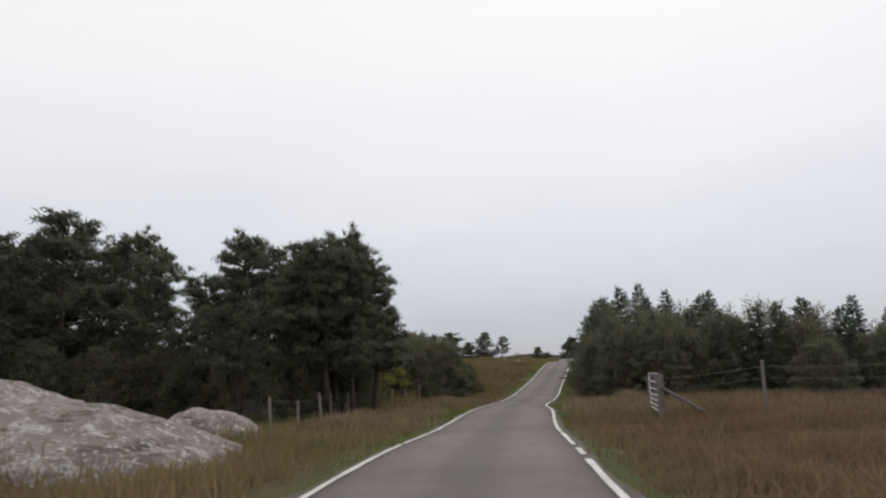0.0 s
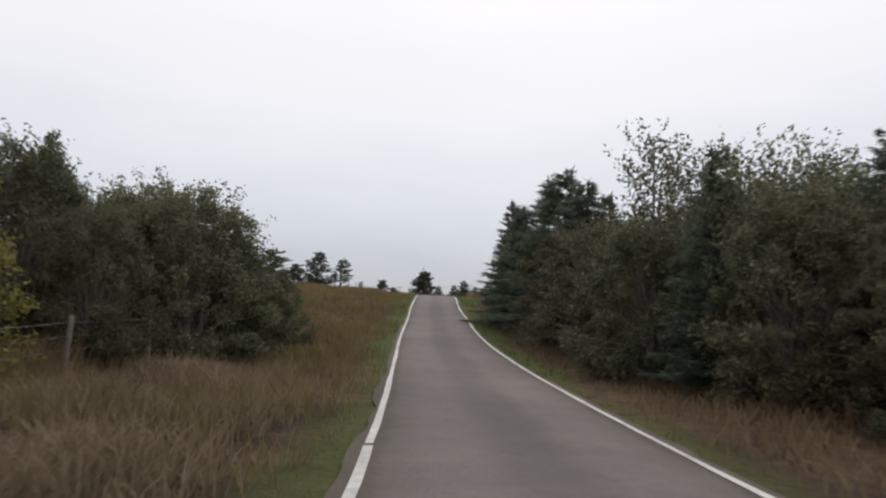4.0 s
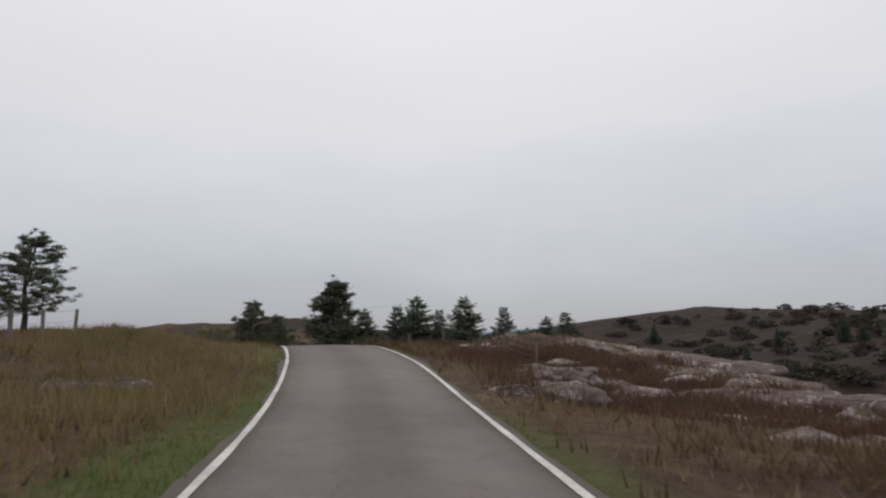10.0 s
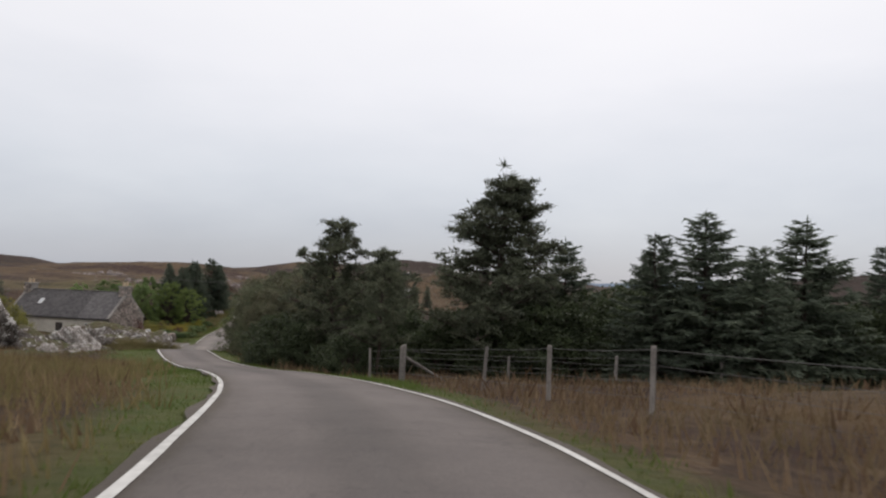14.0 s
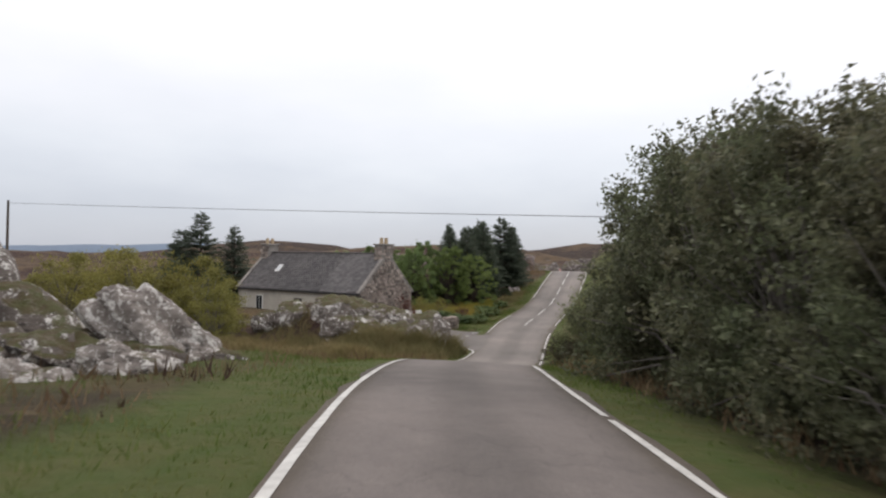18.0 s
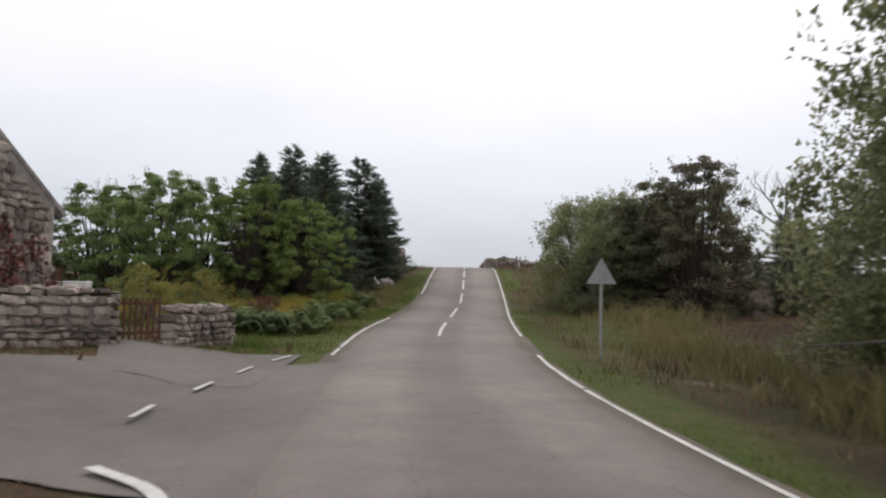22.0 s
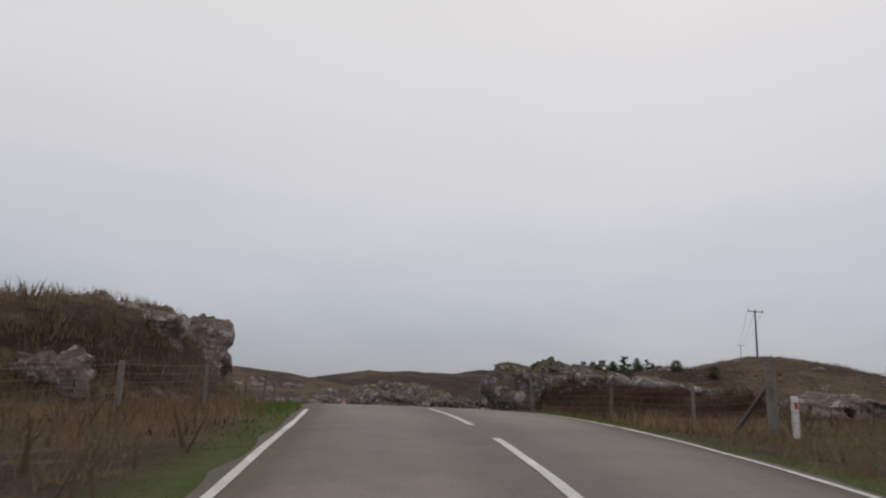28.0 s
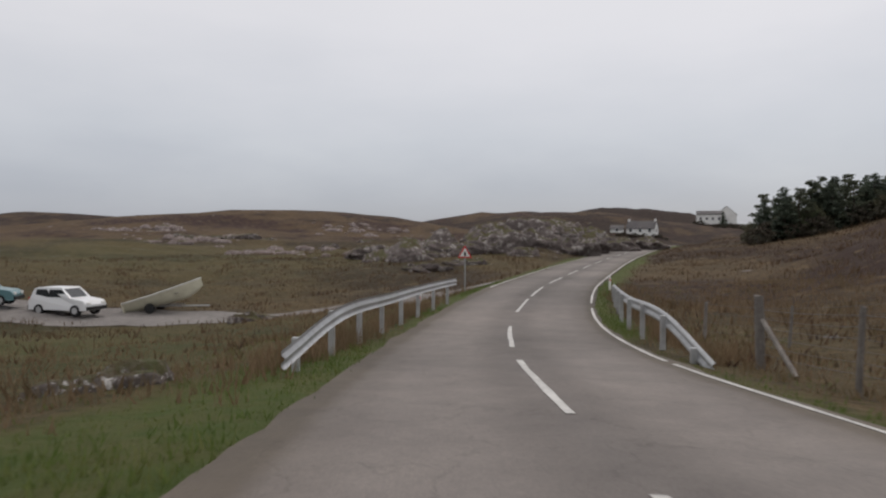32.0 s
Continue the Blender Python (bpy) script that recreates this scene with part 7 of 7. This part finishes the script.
# ---- grass, rushes, bracken and heather
def grass_material(name, cols, rough=0.8):
    """Blades that differ in colour one by one and in patches."""
    m = bpy.data.materials.new(name)
    m.use_nodes = True
    t = m.node_tree
    p = t.nodes["Principled BSDF"]
    p.inputs["Roughness"].default_value = rough
    p.inputs["Specular IOR Level"].default_value = 0.2
    geo = t.nodes.new("ShaderNodeNewGeometry")
    nz = node(t, "ShaderNodeTexNoise", Scale=0.35, Detail=4.0)
    t.links.new(geo.outputs["Position"], nz.inputs[0])
    ma = node(t, "ShaderNodeMath")
    ma.operation = "MULTIPLY_ADD"
    ma.inputs[1].default_value = 0.45
    t.links.new(geo.outputs["Random Per Island"], ma.inputs[0])
    sb = node(t, "ShaderNodeMath")
    sb.operation = "MULTIPLY_ADD"
    sb.inputs[1].default_value, sb.inputs[2].default_value = 1.7, -0.58
    t.links.new(nz.outputs[0], sb.inputs[0])
    t.links.new(sb.outputs[0], ma.inputs[2])
    rp_ = ramp(t, [(i / (len(cols) - 1), c) for i, c in enumerate(cols)])
    t.links.new(ma.outputs[0], rp_.inputs[0])
    t.links.new(rp_.outputs[0], p.inputs["Base Color"])
    tr = t.nodes.new("ShaderNodeBsdfTranslucent")
    t.links.new(rp_.outputs[0], tr.inputs[0])
    ms = node(t, "ShaderNodeMixShader", Fac=0.25)
    t.links.new(p.outputs[0], ms.inputs[1])
    t.links.new(tr.outputs[0], ms.inputs[2])
    t.links.new(ms.outputs[0], t.nodes["Material Output"].inputs[0])
    return m


M_GRASS = grass_material("verge_grass", [(0.072, 0.118, 0.026), (0.112, 0.156, 0.038), (0.175, 0.168, 0.062)])
M_MOORGRASS = grass_material("moor_grass", [(0.105, 0.088, 0.045), (0.205, 0.152, 0.088), (0.195, 0.130, 0.078), (0.34, 0.250, 0.155)])
M_FARGRASS = grass_material("rough_grass", [(0.070, 0.053, 0.031), (0.132, 0.092, 0.052), (0.120, 0.074, 0.047), (0.186, 0.135, 0.080)])
M_RUSH = grass_material("rushes", [(0.115, 0.118, 0.048), (0.190, 0.165, 0.076), (0.31, 0.240, 0.130)])
M_BRACKEN = grass_material("bracken", [(0.062, 0.105, 0.045), (0.092, 0.135, 0.048), (0.15, 0.160, 0.050)])
M_HEATHER = grass_material("heather", [(0.045, 0.030, 0.023), (0.072, 0.042, 0.034), (0.058, 0.050, 0.027)])
BLOCKED = [(-21.3, 225.7, 9.0)]


def off_road(x, y):
    """Distance beyond the road's edge, less on the side roads."""
    d = np.abs(x - road_c(y)) - road_w(y) / 2 - 0.16
    side = (x < -4.5) & (x > -40) & (np.abs(y - np.interp(x, [-40, -28, -20, -14, -10, -7.6, -5], [214, 215, 216.4, 218, 219.4, 220.2, 220.5])) < np.interp(x, [-40, -28, -20, -14, -10, -7.6, -5], [2.0, 2.0, 2.2, 2.6, 3.6, 4.6, 5.6]) + 0.12)
    side = side | ((x < -5) & (x > -10.8) & (y > 220) & (y < np.interp(x, [-10.6, -9.4, -8.2, -7], [225.2, 226.5, 227.2, 227.4])))
    trk = (x < -12.5) & (x > -48) & (np.abs(y - np.interp(x, [-48, -33, -20, -12.6], [347, 347.5, 350, 352])) < np.interp(x, [-48, -33, -26, -20, -12.6], [3, 2.4, 1.6, 2, 4]))
    return np.where(side | trk, -1, d)


def tufts(name, n, y0, y1, umax, power, hmin, hmax, blade, wide, mat, label, seed, keep, spread=0.12):
    """Tufts scattered along the road, thinning outwards."""
    rng = np.random.RandomState(seed)
    y = rng.uniform(y0, y1, n)
    u = (road_w(y) / 2 + 0.12 + umax * rng.rand(n) ** power) * np.where(rng.rand(n) < 0.5, -1, 1)
    x = road_c(y) + u
    ok = (off_road(x, y) > 0.02) & (rng.rand(n) < keep(x, y))
    for bx, by, br in BLOCKED:
        ok &= np.hypot(x - bx, (y - by) * 1.6) > br
    x, y = x[ok], y[ok]
    z = ground_z(x, y)
    grow = rng.uniform(hmin, hmax, len(x)) * (0.7 + 0.5 * vnoise(x, y, 3, seed))
    k = blade
    bx, by, bz, bh = (np.repeat(a, k) for a in (x, y, z, grow))
    m = len(bx)
    b = np.stack([bx + rng.normal(size=m) * spread, by + rng.normal(size=m) * spread, bz - 0.04], 1)
    an = rng.uniform(0, 2 * np.pi, m)
    ln = rng.uniform(0.1, 0.75, m)
    tip = b + np.stack([np.cos(an) * ln, np.sin(an) * ln, 1 + 0 * an], 1) * (bh * rng.uniform(0.6, 1.1, m))[:, None]
    V, F = blades(b, tip, wide * rng.uniform(0.7, 1.3, m), rng)
    ob = new(name, mesh_np(name, V, F, [mat]))
    tagged(ob, label, "grass", kind="stuff")


def lush_keep(x, y):
    return np.clip(lushness(x, y) * 1.2, 0, 1)


def moor_keep(x, y):
    d = np.maximum(np.abs(x - road_c(y)) - road_w(y) / 2, 0)
    return np.clip(1.05 - lushness(x, y) * 1.1, 0, 1) * np.clip((d - 0.4) / 1.2, 0, 1) * np.clip(1.1 - 1.0 * heathness(x, y), 0.05, 1)


tufts("verge_grass", 95000, -8, 350, 4.6, 1.2, 0.06, 0.22, 4, 0.024, M_GRASS, "short green grass along the road edge", 1, lush_keep)
tufts("moor_grass", 64000, -8, 350, 13, 1.25, 0.25, 0.60, 6, 0.028, M_MOORGRASS, "tall tawny moor grass beside the road", 2, moor_keep, 0.16)
tufts("far_moor_grass", 40000, 20, 420, 60, 0.9, 0.3, 0.6, 6, 0.07, M_FARGRASS, "tawny moor grass away from the road", 3, moor_keep, 0.35)
tufts("heather", 20000, 55, 420, 45, 0.8, 0.18, 0.45, 9, 0.05, M_HEATHER, "low brown heather clumps over the moor", 4, lambda x, y: moor_keep(x, y) * (vnoise(x, y, 9, 44) > 0.1), 0.3)


def bent_blades(base, tip, wide, rng):
    """Blades in two lengths that arch over towards the tip."""
    side = unit(np.cross(tip - base, rng.normal(size=base.shape))) * (np.asarray(wide).reshape(-1, 1) / 2)
    mid = base + (tip - base) * np.array([0.32, 0.32, 0.62])
    v = np.stack([base - side, base + side, mid - side * 0.8, mid + side * 0.8, tip], 1).reshape(-1, 3)
    o = np.arange(len(base))[:, None] * 5
    return v, np.concatenate([o + [0, 1, 3], o + [0, 3, 2], o + [2, 3, 4]])


def patch(name, spots, n, hmin, hmax, blade, wide, mat, label, seed, lean=0.5, bent=False):
    """Plants in elliptical patches: x, y, half-widths."""
    rng = np.random.RandomState(seed)
    X, Y = [], []
    for px, py, sx, sy in spots:
        a, r = rng.uniform(0, 2 * np.pi, n), np.abs(rng.normal(size=n)) * 0.62
        X.append(px + np.cos(a) * r * sx)
        Y.append(py + np.sin(a) * r * sy)
    x, y = np.concatenate(X), np.concatenate(Y)
    ok = off_road(x, y) > 0.1
    x, y = x[ok], y[ok]
    z = ground_z(x, y)
    h = np.repeat(rng.uniform(hmin, hmax, len(x)) * (0.75 + 0.45 * vnoise(x, y, 1.4, seed)), blade)
    h = h * rng.uniform(0.5, 1.1, len(h))
    b = np.repeat(np.stack([x, y, z - 0.04], 1), blade, 0) + rng.normal(size=(len(x) * blade, 3)) * np.array([0.1, 0.1, 0.01])
    an, ln = rng.uniform(0, 2 * np.pi, len(b)), rng.uniform(0.05, lean, len(b))
    tip = b + np.stack([np.cos(an) * ln, np.sin(an) * ln, 1 + 0 * an], 1) * h[:, None]
    V, F = (bent_blades if bent else blades)(b, tip, wide * rng.uniform(0.7, 1.3, len(b)), rng)
    tagged(new(name, mesh_np(name, V, F, [mat])), label, "plants", kind="stuff")


patch("rushes", [(-6.2, 207.5, 1.5, 2.4), (-6.2, 209.4, 1.2, 1.8), (-8.2, 206, 2.0, 1.8), (-10.6, 206.4, 2.0, 1.6), (-7.6, 204, 2.4, 3.0), (-6.2, 211.6, 0.9, 1.2), (-10, 203, 3, 3), (-14, 206, 4, 3), (3.5, 222, 2.0, 6), (3.2, 232, 2.0, 6), (4, 240, 2, 5), (4.6, 201, 1.6, 3), (3.4, 214, 1.4, 4)], 300, 0.5, 1.15, 9, 0.024, M_RUSH, "tall brown-green rushes by the road junction", 11, 0.9, True)
patch("tall_grass", [(-8, 66, 4, 8), (-5, 78, 4, 7), (-3, 90, 4, 8), (-4.5, 45, 1.5, 9), (7.5, 30, 2.5, 7), (11, 25, 4, 6), (12, 34, 4, 5), (4, 255, 2, 12), (5, 270, 3, 6), (-13, 300, 2, 5), (-15, 285, 3, 5), (9, 330, 7, 9), (4, 322, 5, 5), (-15.0, 323, 0.5, 5), (-15.0, 332, 0.5, 5), (-6.7, 327, 0.5, 5), (-6.3, 336, 0.6, 5), (-20, 310, 5, 6), (-3, 311, 1.6, 5)], 420, 0.35, 0.75, 8, 0.03, M_MOORGRASS, "tall rust-coloured seeding grass", 12, 0.55)

M_GOLD = grass_material("golden_grass", [(0.105, 0.105, 0.040), (0.185, 0.158, 0.068), (0.245, 0.190, 0.092), (0.30, 0.225, 0.12)])
M_STRAW = grass_material("straw_grass", [(0.130, 0.110, 0.058), (0.245, 0.190, 0.120), (0.33, 0.262, 0.180)])
patch("golden_grass", [(float(road_c(y)) - 3.2 - d, y + 2 * math.sin(y + d), 2.4 + d * 0.2, 5) for y in range(8, 132, 9) for d in (0.8, 4.2, 8.5)] + [(float(road_c(y)) - 5.2 - d, y, 2.2, 5) for y in range(132, 172, 8) for d in (0, 3.8)], 420, 0.28, 0.62, 7, 0.032, M_GOLD, "tall golden grass bending over the rough bank", 13, 0.7)
patch("field_grass", [(float(road_c(y)) + 3.2 + d, y, 2.0, 2.4) for y in range(0, 24, 4) for d in (0, 3, 6.5)], 420, 0.2, 0.42, 8, 0.024, M_MOORGRASS, "low reddish grass in the field corner", 24, 0.8, True)
patch("straw_grass", [(float(road_c(y)) + 3.0 + d, y, 1.2, 2.2) for y in range(23, 36, 4) for d in (0.4, 2.1)] + [(float(road_c(y)) - 3.6 - d, y, 1.1, 2.2) for y in range(22, 48, 4) for d in (0, 1.6)], 260, 0.3, 0.62, 8, 0.022, M_STRAW, "pale straw-coloured grass in front of the fence", 19, 0.8, True)
patch("tall_rushes", [(-6.9, 208.4, 0.9, 1.4), (-6.5, 209.6, 0.7, 1.2), (-7.6, 207.4, 1.2, 1.2), (-8.8, 206.6, 1.4, 1.2), (-5.9, 211.2, 0.6, 1.0), (-5.5, 212.6, 0.45, 0.8), (-6.3, 206.6, 0.7, 1.6)], 300, 0.8, 1.45, 9, 0.022, M_RUSH, "tall arching rushes in front of the lichened rock", 18, 1.1, True)
patch("bog_grass", [(-7.6 - 2.6 * (i % 6), 199 + 1.5 * (i // 6) + 0.2 * (i % 6), 2.2, 1.4) for i in range(30)], 300, 0.35, 0.75, 8, 0.03, M_GOLD, "tall tan bog grass in front of the rock", 16, 0.9, True)
patch("verge_rushes", [(-9.6, 252, 1.4, 4), (-9.8, 258, 1.2, 3), (3.4, 252, 1.6, 6), (3.0, 262, 1.6, 6), (3.4, 272, 1.8, 6)], 650, 0.3, 0.65, 8, 0.026, M_RUSH, "olive rushes and long grass on the verge", 17, 0.5)
patch("bank_heather", [(19.2 + 1.5 * (i % 4), 100 + 2.2 * i, 3.2, 3.0) for i in range(14)] + [(24, 104 + 5 * i, 4, 4) for i in range(5)] + [(-0.6, 300.4, 1.6, 1.6), (-1.6, 303, 1.2, 1.6), (0.6, 304, 2, 2), (-1.9, 306.5, 1.4, 2.2), (3, 298.6, 3, 1.6), (5.6, 297.6, 3, 1.6), (1.6, 294.6, 2, 1.3), (-0.4, 294.2, 1.6, 1.4), (4.6, 293, 2, 1.2), (-0.6, 296.4, 1.0, 1.0), (4.5, 301.6, 3, 2), (17, 92.4, 2.0, 2.6), (18.2, 88.4, 1.8, 2.2), (15.6, 95, 1.6, 1.8)], 420, 0.25, 0.6, 9, 0.035, grass_material("red_heather", [(0.070, 0.040, 0.032), (0.125, 0.066, 0.050), (0.105, 0.078, 0.042), (0.18, 0.115, 0.075)]), "red-brown heather and grass between rock slabs", 14, 0.8)
patch("garden_lawn", [(-8.5, 236, 2.2, 4), (-11, 234, 4, 4), (-8, 243, 2, 5), (-15, 233, 5, 4), (-8.2, 251, 1.5, 6), (-9.4, 229, 2.5, 4), (-9, 259, 1.4, 5)], 1500, 0.07, 0.24, 5, 0.028, M_GRASS, "lush green grass in front of the garden", 15, 0.8)


def bracken(spots, n, label, seed):
    rng = np.random.RandomState(seed)
    V, F, c = [], [], 0
    for px, py, sx, sy in spots:
        for _ in range(n):
            a, r = rng.uniform(0, 6.28), math.sqrt(rng.rand())
            x, y = px + math.cos(a) * r * sx, py + math.sin(a) * r * sy
            if off_road(np.array([x]), np.array([y]))[0] < 0.2:
                continue
            z = float(ground_z(x, y))
            h, an = rng.uniform(0.35, 0.75) * (1.1 - 0.5 * r * r), rng.uniform(0, 6.28)
            s = np.linspace(0, 1, 15)
            stem = np.stack([x + math.cos(an) * 0.85 * h * s**1.4, y + math.sin(an) * 0.85 * h * s**1.4, z + h * np.sin(s * 2.1)], 1)
            side = np.array([-math.sin(an), math.cos(an), -0.12])
            out = np.array([math.cos(an), math.sin(an), -0.25])
            for i in range(4, 15):
                w = 0.34 * (1.08 - s[i]) * (0.45 + h) * rng.uniform(0.8, 1.1)
                for sg in (-1, 1):
                    p = stem[i]
                    q = p + (side * np.array([sg, sg, 1]) + out * 0.4) * w
                    V += [p - out * 0.03, p + out * 0.03, q + out * 0.012, q - out * 0.012]
                    F.append((c, c + 1, c + 2))
                    F.append((c, c + 2, c + 3))
                    c += 4
    tagged(new("bracken", mesh_np("bracken", V, F, [M_BRACKEN])), label, "bracken", kind="stuff")


bracken([(-9.6, 240.4, 1.2, 2.6), (-10.3, 243.0, 1.4, 2.0), (-9.4, 233.9, 1.1, 1.7), (-10.6, 232.8, 1.2, 1.4), (-9.6, 247.6, 0.8, 1.4), (-12.6, 234.2, 1.3, 1.2)], 150, "blue-green bracken clumps behind the grass verge", 21)
patch("yellow_grass", [(-12.4, 238, 1.6, 2.6), (-13, 241, 2.4, 3.0), (-16, 239, 3, 3), (-12.4, 245, 2.0, 2.6), (-18.5, 240, 2.6, 2.6), (-10.9, 247.5, 1.0, 2.0)], 460, 0.55, 1.0, 8, 0.03, grass_material("yellow_grass", [(0.19, 0.22, 0.045), (0.32, 0.27, 0.06), (0.30, 0.17, 0.06)]), "yellow seeding grass in the garden corner", 23, 0.4)

# loose stones over the far moor
rng = np.random.RandomState(33)
V, F, c = [], [], 0
ico = bmesh.new()
bmesh.ops.create_icosphere(ico, subdivisions=2, radius=1.0)
iv = np.array([v.co for v in ico.verts])
ifc = np.array([[v.index for v in f.verts] for f in ico.faces])
ico.free()
for cx, cy, rx_, ry_, n in ((-78, 440, 14, 12, 60), (-52, 415, 10, 8, 40), (-105, 470, 14, 10, 50), (-30, 400, 14, 12, 40), (40, 340, 20, 30, 40), (21, 110, 8, 14, 80), (12, 276, 8, 9, 120), (-60, 500, 16, 10, 50), (-20, 480, 14, 12, 40)):
    for _ in range(n):
        x, y = rng.normal(cx, rx_ / 2), rng.normal(cy, ry_ / 2)
        if abs(x - float(road_c(y))) < 5.5:
            continue
        s = rng.uniform(0.15, 1.0) ** 2 * (1.6 if cy > 390 else 0.55) + 0.06
        v = iv * np.array([s * rng.uniform(0.8, 2.0), s, s * rng.uniform(0.45, 0.8)]) * (1 + 0.25 * vnoise(iv[:, 0] * 3 + x, iv[:, 1] * 3 + iv[:, 2] * 5, 1.0, 3))[:, None]
        V.append(v + np.array([x, y, float(ground_z(x, y)) - s * 0.12]))
        F.append(ifc + c)
        c += len(iv)
tagged(new("moor_stones", mesh_np("moor_stones", np.concatenate(V), np.concatenate(F), [M_ROCK_PINK])), "scattered grey stones over the moor", "stones", kind="stuff")
